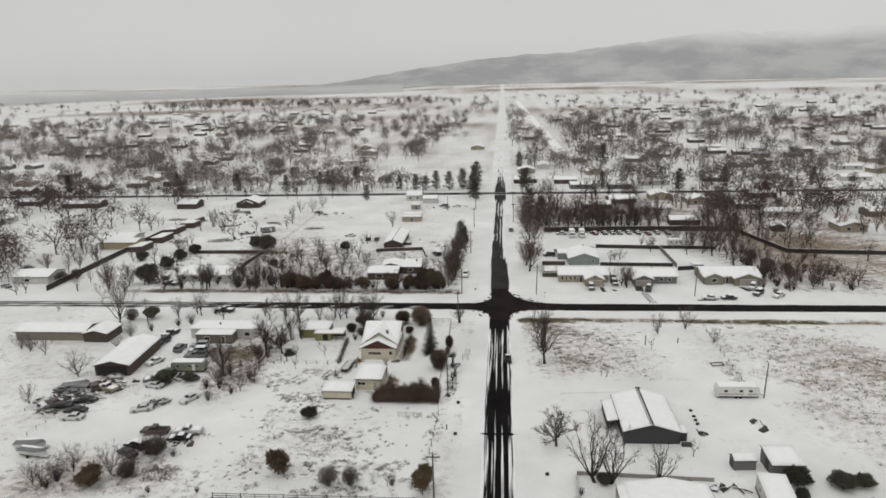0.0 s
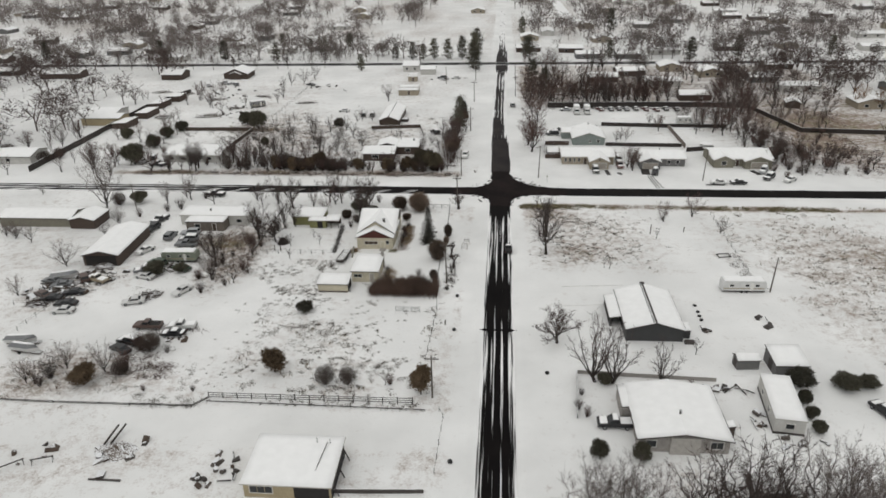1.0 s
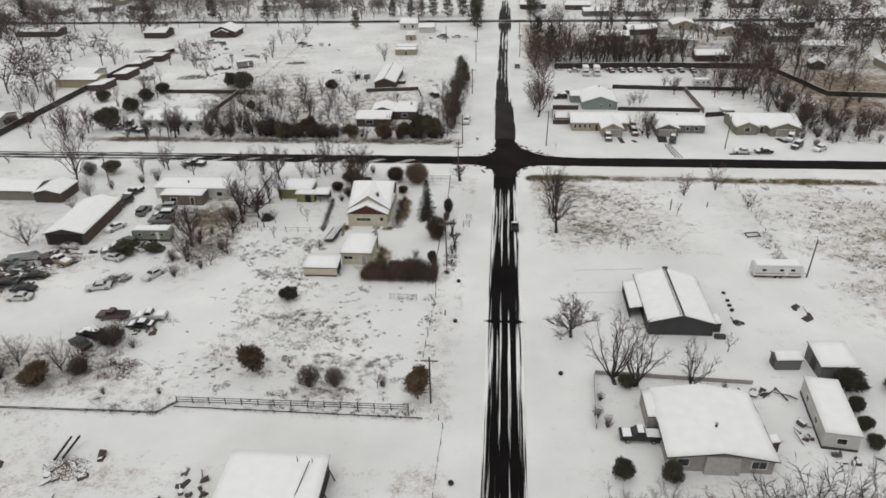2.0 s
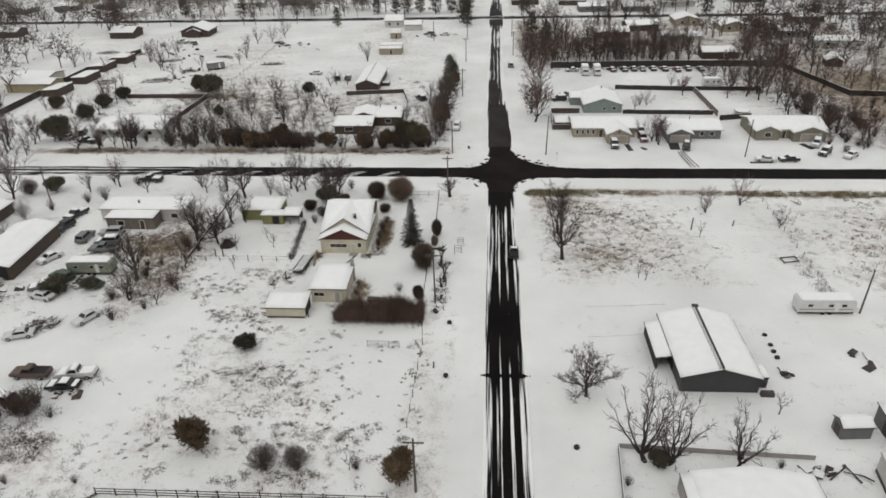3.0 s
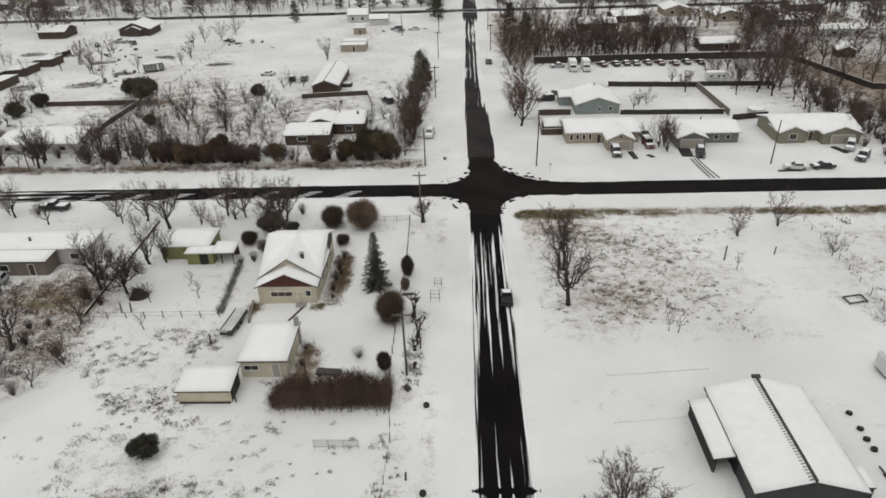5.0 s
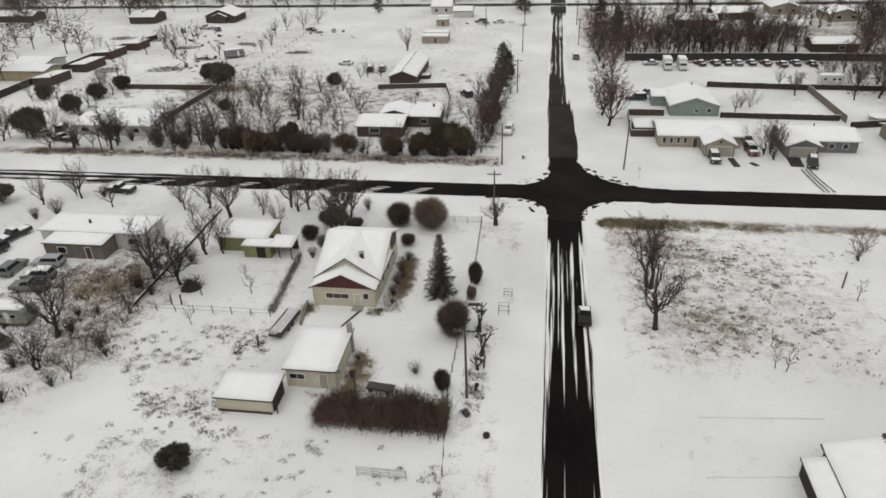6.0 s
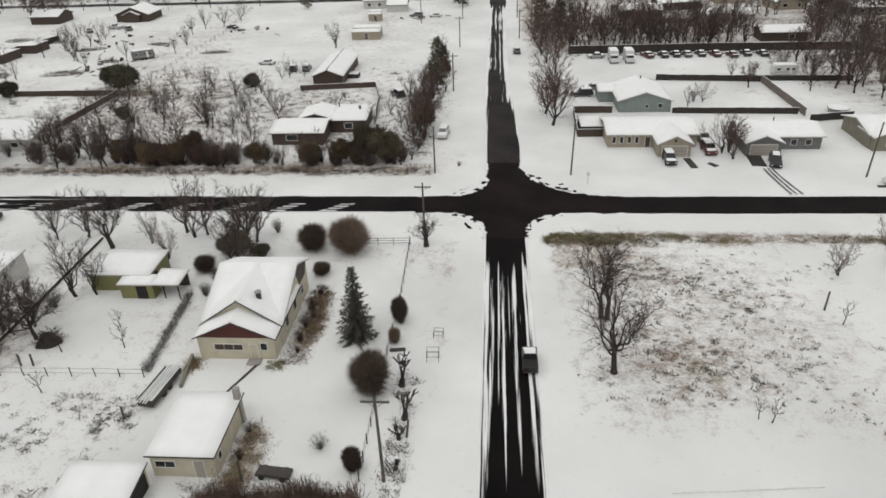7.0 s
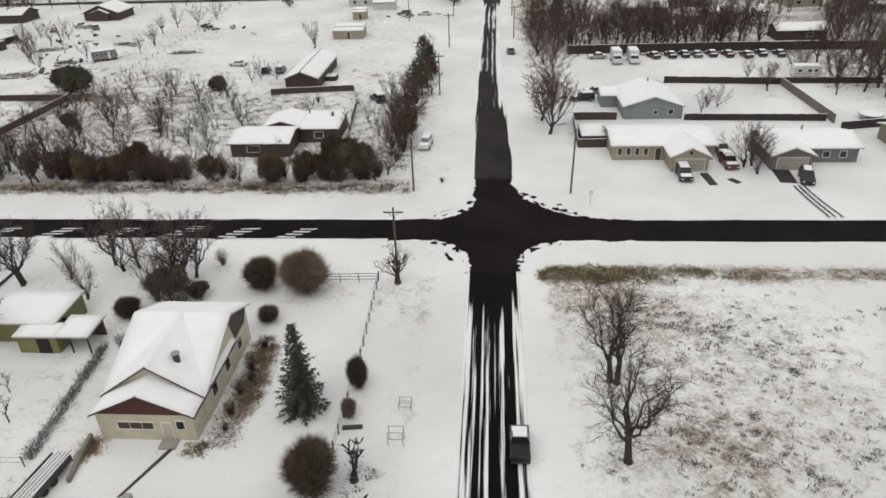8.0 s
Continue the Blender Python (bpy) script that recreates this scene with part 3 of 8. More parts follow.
def flat_block(h, x0, x1, y0, y1, low, high, wall, over=0.3, eaves=None, slope="y", snow=0.16, walls=True, base=-0.3):
    """Walls under a single-pitch roof that rises from low to high along slope."""
    def z_at(x, y):
        t = (y - y0) / (y1 - y0) if slope == "y" else (x - x0) / (x1 - x0)
        return low + (high - low) * t
    cor = [(x0, y0), (x1, y0), (x1, y1), (x0, y1)]
    if walls:
        part("wall", Geo().solid([(x, y, base) for x, y in cor], [(x, y, z_at(x, y)) for x, y in cor]), wall, h)
    out = [(x0 - over, y0 - over), (x1 + over, y0 - over), (x1 + over, y1 + over), (x0 - over, y1 + over)]
    deck = part("roof", Geo().solid([(x, y, z_at(x, y) + 0.01) for x, y in out], [(x, y, z_at(x, y) + 0.16) for x, y in out]), eaves or EAVE, h)
    g, n, m = Geo(), max(4, int((x1 - x0) / 1.2)), max(4, int((y1 - y0) / 1.2))
    for i in range(m + 1):
        for j in range(n + 1):
            x, y = x0 - over + (x1 - x0 + 2 * over) * j / n, y0 - over + (y1 - y0 + 2 * over) * i / m
            rim = i in (0, m) or j in (0, n)
            x += 0.04 * (j == 0) - 0.04 * (j == n)
            y += 0.04 * (i == 0) - 0.04 * (i == m)
            g.v.append((x, y, z_at(x, y) + 0.165 + snow * (0.4 if rim else 1.0) * (1 + 0.3 * fbm(x * 0.5 + h.location.x, y * 0.5))))
    g.f = [(i * (n + 1) + j, i * (n + 1) + j + 1, (i + 1) * (n + 1) + j + 1, (i + 1) * (n + 1) + j) for i in range(m) for j in range(n)]
    skirt = [j for j in range(n)] + [i * (n + 1) + n for i in range(m)] + [m * (n + 1) + j for j in range(n, 0, -1)] + [i * (n + 1) for i in range(m, 0, -1)]
    k = len(g.v)
    g.v += [(g.v[s][0], g.v[s][1], z_at(g.v[s][0], g.v[s][1]) + 0.162) for s in skirt]
    g.f += [(k + i, k + (i + 1) % len(skirt), skirt[(i + 1) % len(skirt)], skirt[i]) for i in range(len(skirt))]
    part("snow", g, SNOW, deck, smooth=True)


def opening(h, side, pos, z, w, tall, wall_at, kind="window", panes=1, material=None):
    """A framed window or door on the wall that faces side (s, n, e, w) at the coordinate wall_at."""
    out = -1 if side in "sw" else 1
    def rect(u0, u1, z0, z1, a, b):
        lo, hi = sorted((wall_at + out * a, wall_at + out * b))
        return Geo().box(u0, u1, lo, hi, z0, z1) if side in "sn" else Geo().box(lo, hi, u0, u1, z0, z1)
    frame_g = Geo()
    for u0, u1, z0, z1 in ((pos - w / 2 - 0.08, pos + w / 2 + 0.08, z + tall, z + tall + 0.08), (pos - w / 2 - 0.08, pos + w / 2 + 0.08, z - 0.08, z),
                           (pos - w / 2 - 0.08, pos - w / 2, z, z + tall), (pos + w / 2, pos + w / 2 + 0.08, z, z + tall)):
        r = rect(u0, u1, z0, z1, 0.0, 0.09)
        k = len(frame_g.v)
        frame_g.v += r.v
        frame_g.f += [tuple(i + k for i in f) for f in r.f]
    ob = part(kind, frame_g, TRIM, h)
    step = w / panes
    for i in range(panes):
        u = pos - w / 2 + step * i
        gap = 0.05 if panes > 1 else 0.0
        part("pane" if kind == "window" else "leaf", rect(u + gap, u + step - gap, z, z + tall, 0.003, 0.04), material or (GLASS if kind == "window" else DOOR_PALE), ob)
    return ob


def garage_door(h, side, pos, w, tall, wall_at, material=None):
    door = opening(h, side, pos, 0.02, w, tall, wall_at, "garage_door", 1, material or DOOR_PALE)
    out = -1 if side in "sw" else 1
    for i in range(1, 4):
        lo, hi = sorted((wall_at + out * 0.042, wall_at + out * 0.055))
        part("panel_joint", Geo().box(pos - w / 2 + 0.02, pos + w / 2 - 0.02, lo, hi, tall * i / 4, tall * i / 4 + 0.03), EAVE, door)
    return door


def pipe(h, x, y, z0, z1, r=0.18, material=None):
    ob = part("chimney", Geo().disc_solid((x, y, (z0 + z1) / 2), (0, 0, 1), r, (z1 - z0) / 2, 10), material or EAVE, h)
    part("cap", Geo().disc_solid((x, y, z1 + 0.06), (0, 0, 1), r * 1.35, 0.04, 10), STEEL_GREY, ob)


def house(x, y, label, turn=0.0, name="house", category="house", group=""):
    return thing(name, x, y, turn, label, category, group)


# the cream house with the dark red gable, its sheds and trailer
h = house(-28.95, 166, "cream house with dark red gable and snowy double roof")
gable_block(h, -4.3, 4.3, -7.7, -4.8, 2.95, 2.0, "y", CREAM, 0.4, EAVE, MAROON)
gable_block(h, -4.4, 4.4, -5.3, 2.4, 3.15, 3.0, "y", CREAM, 0.4, EAVE)
prof = [(-4.9, -0.3), (7.2, -0.3), (7.2, 4.2), (2.7, 6.05), (-4.9, 3.05)]
part("wall", Geo().solid([(-4.35, y, z) for y, z in prof], [(4.35, y, z) for y, z in prof]), CREAM, h)
part("gable", Geo().solid([(4.35, 2.3, 5.8), (4.35, 7.15, 4.15), (4.35, 6.2, 2.8), (4.35, 3.4, 2.8)], [(4.4, 2.3, 5.8), (4.4, 7.15, 4.15), (4.4, 6.2, 2.8), (4.4, 3.4, 2.8)]), EAVE, h)
for ya, za, yb, zb in ((-5.1, 3.0, 2.7, 6.08), (2.7, 6.08, 7.6, 4.05)):
    deck = part("roof", Geo().solid([(-4.8, ya, za), (4.8, ya, za), (4.8, yb, zb), (-4.8, yb, zb)], [(-4.8, ya, za + 0.14), (4.8, ya, za + 0.14), (4.8, yb, zb + 0.14), (-4.8, yb, zb + 0.14)]), EAVE_LIGHT, h)
    cover = Geo()
    for i in range(9):
        for j in range(9):
            u, v = i / 8, j / 8
            rim = 0.5 if j in (0, 8) else 1.0
            cover.v.append((-4.76 + 9.52 * v, ya + (yb - ya) * u, za + (zb - za) * u + 0.145 + 0.17 * rim * (1 + 0.25 * fbm(u * 4, v * 4 + ya))))
    cover.f = [(i * 9 + j, i * 9 + j + 1, i * 9 + j + 10, i * 9 + j + 9) for i in range(8) for j in range(8)]
    for j in (0, 8):
        k = len(cover.v)
        cover.v += [(cover.v[i * 9 + j][0], cover.v[i * 9 + j][1], za + (zb - za) * i / 8 + 0.142) for i in range(9)]
        cover.f += [(k + i, k + i + 1, (i + 1) * 9 + j, i * 9 + j) for i in range(8)]
    part("snow", cover, SNOW, deck, smooth=True)
opening(h, "s", -0.9, 1.25, 3.2, 0.75, -7.7, panes=3, material=BROWN)
opening(h, "s", 3.1, 1.3, 0.7, 0.9, -7.7)
opening(h, "s", 1.9, 0.05, 0.85, 1.95, -7.7, "door", 1, CREAM)
for yy in (-3.0, 0.5, 4.0):
    opening(h, "e", yy, 1.2, 1.1, 1.2, 4.41)
    opening(h, "w", yy, 1.2, 1.1, 1.2, -4.41)
pipe(h, 1.75, -3.3, 4.2, 6.0, 0.3)
part("step", Geo().box(1.2, 2.7, -8.9, -7.75, -0.1, 0.16), STONE, h)
part("path_edge", Geo().solid([(-0.2, -15.0, 0.0), (0.05, -15.0, 0.0), (2.7, -8.4, 0.0), (2.4, -8.4, 0.0)], [(-0.2, -15.0, 0.12), (0.05, -15.0, 0.12), (2.7, -8.4, 0.14), (2.4, -8.4, 0.14)]), EAVE, h)

h = house(-28.2, 145.2, "cream workshop with flat snow-covered roof", 0, "workshop", "shed")
flat_block(h, -2.9, 2.9, -3.9, 3.9, 2.55, 2.75, CREAM, 0.3, EAVE)
opening(h, "s", -1.6, 1.2, 1.8, 0.7, -3.9, panes=2)
opening(h, "e", -2.6, 1.1, 0.6, 0.8, 2.9)
opening(h, "s", 1.5, 0.05, 0.9, 2.0, -3.9, "door")
part("chimney", Geo().box(2.55, 3.15, 3.0, 3.6, 0, 4.2, 0.03), STONE, h)
h = house(-34.3, 138.4, "low cream shed with an open dark side", 0, "shed", "shed")
flat_block(h, -3.2, 3.2, -1.9, 1.9, 1.85, 2.3, CREAM, 0.25, EAVE)
# Dark sheet on the closed wall paints the shaded inside.
part("open_side", Geo().box(3.2, 3.24, -1.6, 1.6, 0, 1.8), DARK, h)
part("sill_board", Geo().box(-3.1, 3.1, -2.02, -1.9, 0.0, 0.25), BROWN, h)
part("lean_post", Geo().box(3.6, 3.72, -1.8, -1.68, 0, 1.9), FENCE_WOOD, h)

single("retaining_wall", Geo().solid([(-34.3, 158.2, -0.1), (-34.0, 158.2, -0.1), (-33.4, 153.2, -0.1), (-33.7, 153.2, -0.1)], [(-34.3, 158.2, 0.7), (-34.0, 158.2, 0.7), (-33.4, 153.2, 0.45), (-33.7, 153.2, 0.45)]), MOSS, "low olive-tan wall beside a sunken drive", "wall")
# the olive outbuilding
h = house(-47.5, 174, "olive green outbuilding with two snowy flat roofs", 0, "outbuilding", "shed")
flat_block(h, -5.6, 2.4, -1.9, 3.9, 2.35, 2.55, OLIVE, 0.3, EAVE_LIGHT)
flat_block(h, -0.7, 3.6, -3.8, -1.95, 2.05, 2.2, OLIVE, 0.25, EAVE_LIGHT)
flat_block(h, 3.6, 7.0, -3.8, -0.4, 2.05, 2.2, OLIVE, 0.2, EAVE_LIGHT, walls=False)
part("porch_back", Geo().box(2.5, 6.9, -0.5, -0.38, -0.2, 2.15), BROWN, h)
for xx in (4.9, 6.8):
    part("post", Geo().box(xx, xx + 0.12, -3.7, -3.58, -0.1, 2.05), FENCE_WOOD, h)
# Dark sheet marks the doorway.
part("doorway", Geo().box(1.4, 2.8, -3.84, -3.8, 0, 1.9), DARK, h)

# the dark steel barn with its lean-to
h = house(30, 128, "dark grey steel barn with snowy gable roof", 0, "barn", "barn")
gable_block(h, -5.2, 5.2, -7.5, 7.3, 2.5, 1.45, "y", STEEL, 0.35)
flat_block(h, -7.6, -5.45, -2.8, 6.0, 1.95, 2.3, STEEL, 0.12, slope="x", walls=False)
# Two dark sheets paint the shade beneath the lean-to roof.
part("side_wall", Geo().box(-7.5, -7.44, -2.6, 5.9, -0.1, 1.85), DARK, h)
part("lean_to_wall", Geo().box(-5.26, -5.21, -3, 5, 0, 2.2), DARK, h)
for yy in (-2.7, 1.2, 5.0):
    part("post", Geo().box(-7.4, -7.28, yy, yy + 0.12, -0.1, 2.0), FENCE_WOOD, h)
part("ridge_cap", Geo().box(-0.14, 0.14, -7.8, 7.6, 4.11, 4.36), EAVE, h)
part("ridge_vent", Geo().box(-0.45, 0.45, 7.3, 7.75, 4.0, 4.4), EAVE, h)
for i in range(38):
    part("roof_rib", Geo().box(-0.55, -0.14, -7.6 + i * 0.4, -7.565 + i * 0.4, 3.95, 4.3), STEEL_GREY, h)
flat_block(h, 5.25, 6.7, -6.4, -3.8, 1.7, 1.9, STEEL, 0.1, slope="y")
part("scrap_bin", Geo().box(5.4, 7.2, -8.4, -7.6, -0.1, 0.7, 0.08), EAVE, h)

# camper, sheds and long trailer home by the barn
def camper(x, y, turn, long, label, paint):
    c = thing("travel_trailer", x, y, turn, label, "trailer")
    n = long / 2
    prof = [(-n, 0.6), (n - 0.5, 0.6), (n, 1.2), (n - 0.25, 2.5), (n - 0.7, 2.75), (-n + 0.4, 2.75), (-n, 2.4)]
    part("body", Geo().solid([(px, -1.2, pz) for px, pz in prof], [(px, 1.2, pz) for px, pz in prof]), PAINTS[paint], c)
    part("snow", Geo().box(-n + 0.3, n - 0.6, -1.12, 1.12, 2.752, 2.95, 0.15), SNOW, c)
    part("stripe", Geo().box(-n + 0.2, n - 0.5, -1.215, -1.2, 1.0, 1.2), PAINTS["tan"], c)
    for px in (-n * 0.6, 0.1 * n, n * 0.55):
        w = part("window", Geo().box(px - 0.45, px + 0.45, -1.225, -1.2, 1.5, 2.1), TRIM, c)
        part("pane", Geo().box(px - 0.38, px + 0.38, -1.24, -1.226, 1.56, 2.04), GLASS, w)
    part("door", Geo().box(n * 0.25, n * 0.25 + 0.65, -1.23, -1.2, 0.65, 2.35), TRIM, c)
    for px in (-0.5, 0.5):
        for py in (-1.05, 1.05):
            part("wheel", Geo().disc_solid((px, py, 0.35), (0, 1, 0), 0.35, 0.12), RUBBER, c)
    part("underside", Geo().box(-n + 0.2, n - 0.3, -1.1, 1.1, 0.3, 0.62), EAVE, c)
    part("hitch", Geo().tube((n, 0, 0.5), (n + 1.1, 0, 0.45), 0.06, 0.05), IRON, c)
    return c


camper(52, 141, 1, 9.0, "white travel trailer parked in snow beside a pole", "white")
h = house(44.2, 113.2, "small grey garden shed with snowy roof", 4, "shed", "shed")
gable_block(h, -1.9, 1.9, -1.1, 1.1, 1.9, 0.55, "x", GREY, 0.15)
part("door", Geo().box(-1.94, -1.9, -0.6, 0.6, 0, 1.7), EAVE, h)
h = house(50.8, 113, "grey shed with a snowy single roof", 2, "shed", "shed")
flat_block(h, -2.7, 2.7, -2.6, 2.6, 2.2, 2.9, GREY, 0.2)
part("door", Geo().box(-2.74, -2.7, -1, 0.6, 0, 2.0), EAVE, h)
h = house(45.8, 101, "long pale trailer home with snow on its roof", -7, "trailer_home", "house")
flat_block(h, -2.2, 2.2, -5.7, 5.7, 2.75, 2.8, WHITE, 0.12, EAVE_LIGHT, snow=0.2)
part("skirting", Geo().box(-2.23, 2.23, -5.73, 5.73, -0.2, 0.5), EAVE, h)
opening(h, "w", -2, 1.2, 1.0, 0.9, -2.2)
opening(h, "w", 2.5, 1.2, 1.0, 0.9, -2.2)
opening(h, "s", 0, 1.2, 1.2, 0.9, -5.7)

# the low house near the road's east side
h = house(28.4, 96.8, "low grey block house with broad snowy roof")
gable_block(h, -6.4, 6.6, -6.2, 6.3, 2.5, 1.0, "y", STONE, 0.5)
flat_block(h, -7.8, -6.5, 0.9, 6.5, 2.3, 2.45, STONE, 0.1, slope="x")
part("porch_wall", Geo().box(-2.0, 2.4, -6.75, -6.25, -0.2, 2.9, 0.1), EAVE_LIGHT, h)
opening(h, "s", 4.8, 0.9, 1.8, 1.2, -6.2, panes=2)
opening(h, "s", -4.6, 0.9, 1.4, 1.2, -6.2)
pipe(h, 0.2, -2.0, 3.2, 4.3, 0.16)
flat_block(h, 6.7, 8.2, -3.0, -1.6, 2.1, 2.4, BROWN, 0.1, slope="x")
h = house(38.3, 83.2, "small dark cabin with snowy roof under bare trees", 0, "shed", "shed")
gable_block(h, -2.6, 2.6, -1.9, 1.9, 2.1, 0.7, "x", BROWN, 0.35)

# the flat-roofed house by the western yard
h = house(-27.4, 82.6, "tan house with broad flat snowy roof and carport")
flat_block(h, -6.1, 6.1, -4.4, 4.4, 2.45, 3.15, TAN, 0.35, EAVE_LIGHT)
opening(h, "s", -3.6, 0.9, 3.2, 1.2, -4.4, panes=3)
# Dark sheet on the front wall paints the carport's shaded inside.
part("carport_opening", Geo().box(1.0, 5.9, -4.45, -4.405, 0, 2.1), DARK, h)
part("vent", Geo().tube((2.6, 3.2, 3.0), (2.6, 3.2, 4.3), 0.05, 0.05, 6), EAVE, h)
part("ladder_rail", Geo().tube((3.5, -2.2, 2.9), (4.2, 3.0, 3.75), 0.06, 0.06, 6), EAVE, h)
part("vent", Geo().tube((4.5, 3.2, 3.0), (4.5, 3.2, 4.1), 0.05, 0.05, 6), EAVE, h)
for yy in (-3.5, 0.0, 3.5):
    part("brace", Geo().tube((6.1, yy, 2.6), (7.0, yy, 0.0), 0.1, 0.1, 6), EAVE, h)
# Dark sheet paints the shade on the east wall.
part("side_shade", Geo().box(6.12, 6.16, -4, 4.3, 0, 2.6), DARK, h)

# houses in the north-east quarter
h = house(27.6, 226, "grey-tan ranch house with garage wing and snowy roof")
gable_block(h, -7.0, 9.2, -2.5, 7.0, 2.55, 1.0, "x", GREIGE, 0.5, EAVE_LIGHT)
gable_block(h, 1.3, 7.0, -7.5, 0.5, 2.55, 1.35, "y", GREIGE, 0.45, EAVE_LIGHT)
garage_door(h, "s", 4.15, 4.4, 2.1, -7.5)
part("gable_vent", Geo().disc_solid((4.15, -7.52, 3.1), (0, 1, 0), 0.25, 0.03, 8), DARK, h)
for xx in (-5.9, -4.5, -3.1, -1.7):
    opening(h, "s", xx, 0.9, 0.6, 1.2, -2.5)
opening(h, "s", 0.3, 0.05, 0.9, 2.0, -2.5, "door", material=BROWN)
h = house(31.2, 251, "grey-teal house with a snowy gable roof")
gable_block(h, -5.4, 5.5, -6.5, 6.5, 2.5, 1.75, "y", TEAL, 0.45, EAVE_LIGHT)
gable_block(h, -8.6, -5.0, 1.2, 6.8, 2.4, 0.8, "x", TEAL, 0.4, EAVE_LIGHT)
opening(h, "s", 0.5, 1.0, 0.7, 0.7, -6.5)
opening(h, "s", 3.3, 1.0, 0.9, 0.9, -6.5)
pipe(h, 0.8, 4.5, 4.0, 4.9, 0.14)
h = house(51.2, 225.3, "pale grey house with garage and snowy roof")
gable_block(h, -6.4, 7.5, -3.2, 5.5, 2.5, 1.1, "x", GREY, 0.5, EAVE_LIGHT)
gable_block(h, -6.8, -0.7, -6.4, 1.0, 2.5, 1.2, "y", GREY, 0.45, EAVE_LIGHT)
garage_door(h, "s", -3.75, 4.6, 2.1, -6.4)
opening(h, "s", 2.6, 0.9, 1.0, 1.0, -3.2)
opening(h, "s", 5.2, 0.9, 1.0, 1.0, -3.2)
pipe(h, 0.5, 2.5, 3.3, 4.2, 0.12)
h = house(76, 226.5, "olive-tan house with two gables and snowy roof")
gable_block(h, -8.8, 9.2, -4.0, 7.0, 2.5, 1.3, "x", MOSS, 0.5, EAVE_LIGHT)
gable_block(h, -8.6, -2.8, -5.4, 0.5, 2.5, 1.2, "y", MOSS, 0.4, EAVE_LIGHT)
gable_block(h, 0.4, 8.4, -6.6, 0.5, 2.5, 1.4, "y", MOSS, 0.45, EAVE_LIGHT)
garage_door(h, "s", 4.6, 4.8, 2.1, -6.6)
opening(h, "s", -5.7, 0.9, 1.5, 1.2, -5.4, panes=2)
opening(h, "s", -1.2, 0.05, 0.9, 2.0, -4.0, "door", material=BROWN)
h = house(83, 312, "brown house with snowy roof behind trees")
gable_block(h, -6.5, 6.5, -3, 4, 2.6, 1.2, "x", BROWN, 0.5)
opening(h, "s", 2.0, 0.9, 1.6, 1.1, -3, panes=2)
h = house(119, 299.5, "small brown shed with a snowy gable roof by a fence", -12, "shed", "shed")
gable_block(h, -2.6, 2.6, -3.2, 3.2, 2.2, 1.1, "y", BROWN, 0.4)

# houses in the north-west quarter
h = house(-35.5, 234, "dark low house with angled snowy roofs behind shrubs")
gable_block(h, -9.0, 1.2, -8.0, 0.5, 2.4, 0.9, "x", BROWN, 0.5, EAVE)
flat_block(h, 1.25, 8.5, -1.0, 8.0, 2.5, 2.9, BROWN, 0.4)
gable_block(h, -5.5, 1.2, 0.6, 8.0, 2.5, 0.9, "y", BROWN, 0.45)
opening(h, "s", -5, 0.9, 2.2, 1.1, -8.0, panes=2)
opening(h, "s", 5, 0.9, 1.6, 1.1, -1.0)
pipe(h, 6.5, 5.0, 2.8, 3.7, 0.25)
pipe(h, 1.8, 6.5, 3.0, 4.0, 0.12)
h = house(-42.2, 278.5, "brown barn with a ribbed snowy gable roof", 0, "barn", "barn")
gable_block(h, -3.7, 3.7, -11, 11, 2.6, 1.4, "y", BROWN, 0.4, EAVE_LIGHT)
part("ridge_cap", Geo().box(-0.12, 0.12, -11.4, 11.4, 4.05, 4.32), EAVE, h)
part("side_bin", Geo().box(3.8, 6.4, -4, -1, 0, 1.1, 0.1), JUNK, h)
for cx, cy, hw, hd, hh, mat_, lab in ((-41.5, 324, 4.4, 3.6, 2.3, GREIGE, "grey-tan shed with stepped snowy roofs"), (-43.1, 352, 2.2, 2.0, 2.4, GREIGE, "small grey-tan shed with rounded snowy roof")):
    h = house(cx, cy, lab, 0, "shed", "shed")
    flat_block(h, -hw, hw, -hd, hd * 0.1, hh, hh + 0.2, mat_, 0.25, EAVE_LIGHT)
    flat_block(h, -hw, hw, hd * 0.1 + 0.05, hd, hh + 0.5, hh + 0.8, mat_, 0.25, EAVE_LIGHT)
    opening(h, "s", 0.3, 0.05, 0.9, 1.9, -hd, "door", material=BROWN)
h = house(-47, 379, "white farmhouse with snowy roof by the far road")
gable_block(h, -4.2, 4.2, -4, 4, 3.0, 1.8, "x", WHITE, 0.4)
gable_block(h, 6.0, 13.5, -12, -5.5, 2.6, 1.2, "x", WHITE, 0.4)
opening(h, "s", -2, 1.0, 1.0, 1.1, -4)
opening(h, "s", 2, 1.0, 1.0, 1.1, -4)
h = house(-102, 229, "long white house with low snowy roof")
gable_block(h, -9.5, 9.5, -6.0, 5.5, 2.5, 0.9, "x", WHITE, 0.5, EAVE_LIGHT)
for xx in (-7, -3, 1.5, 6):
    opening(h, "s", xx, 0.9, 1.4, 1.0, -6.0)
opening(h, "e", -2, 0.05, 0.9, 2.0, 9.5, "door", material=BROWN)
h = house(-159, 275.5, "tan L-shaped shop building with snowy roof", 0, "shop", "shed")
gable_block(h, -8, 8, -7, 1, 2.9, 0.8, "x", TAN, 0.4)
gable_block(h, -12, 2, 1.2, 12, 2.7, 0.9, "x", WHITE, 0.4)
h = house(-163, 224, "white house with snowy roof by the road")
gable_block(h, -7, 6, -4, 6, 2.6, 1.2, "x", WHITE, 0.5)
opening(h, "s", -2, 0.9, 1.6, 1.0, -4)
h = house(-135.5, 363, "brown hip-roofed house under snow")
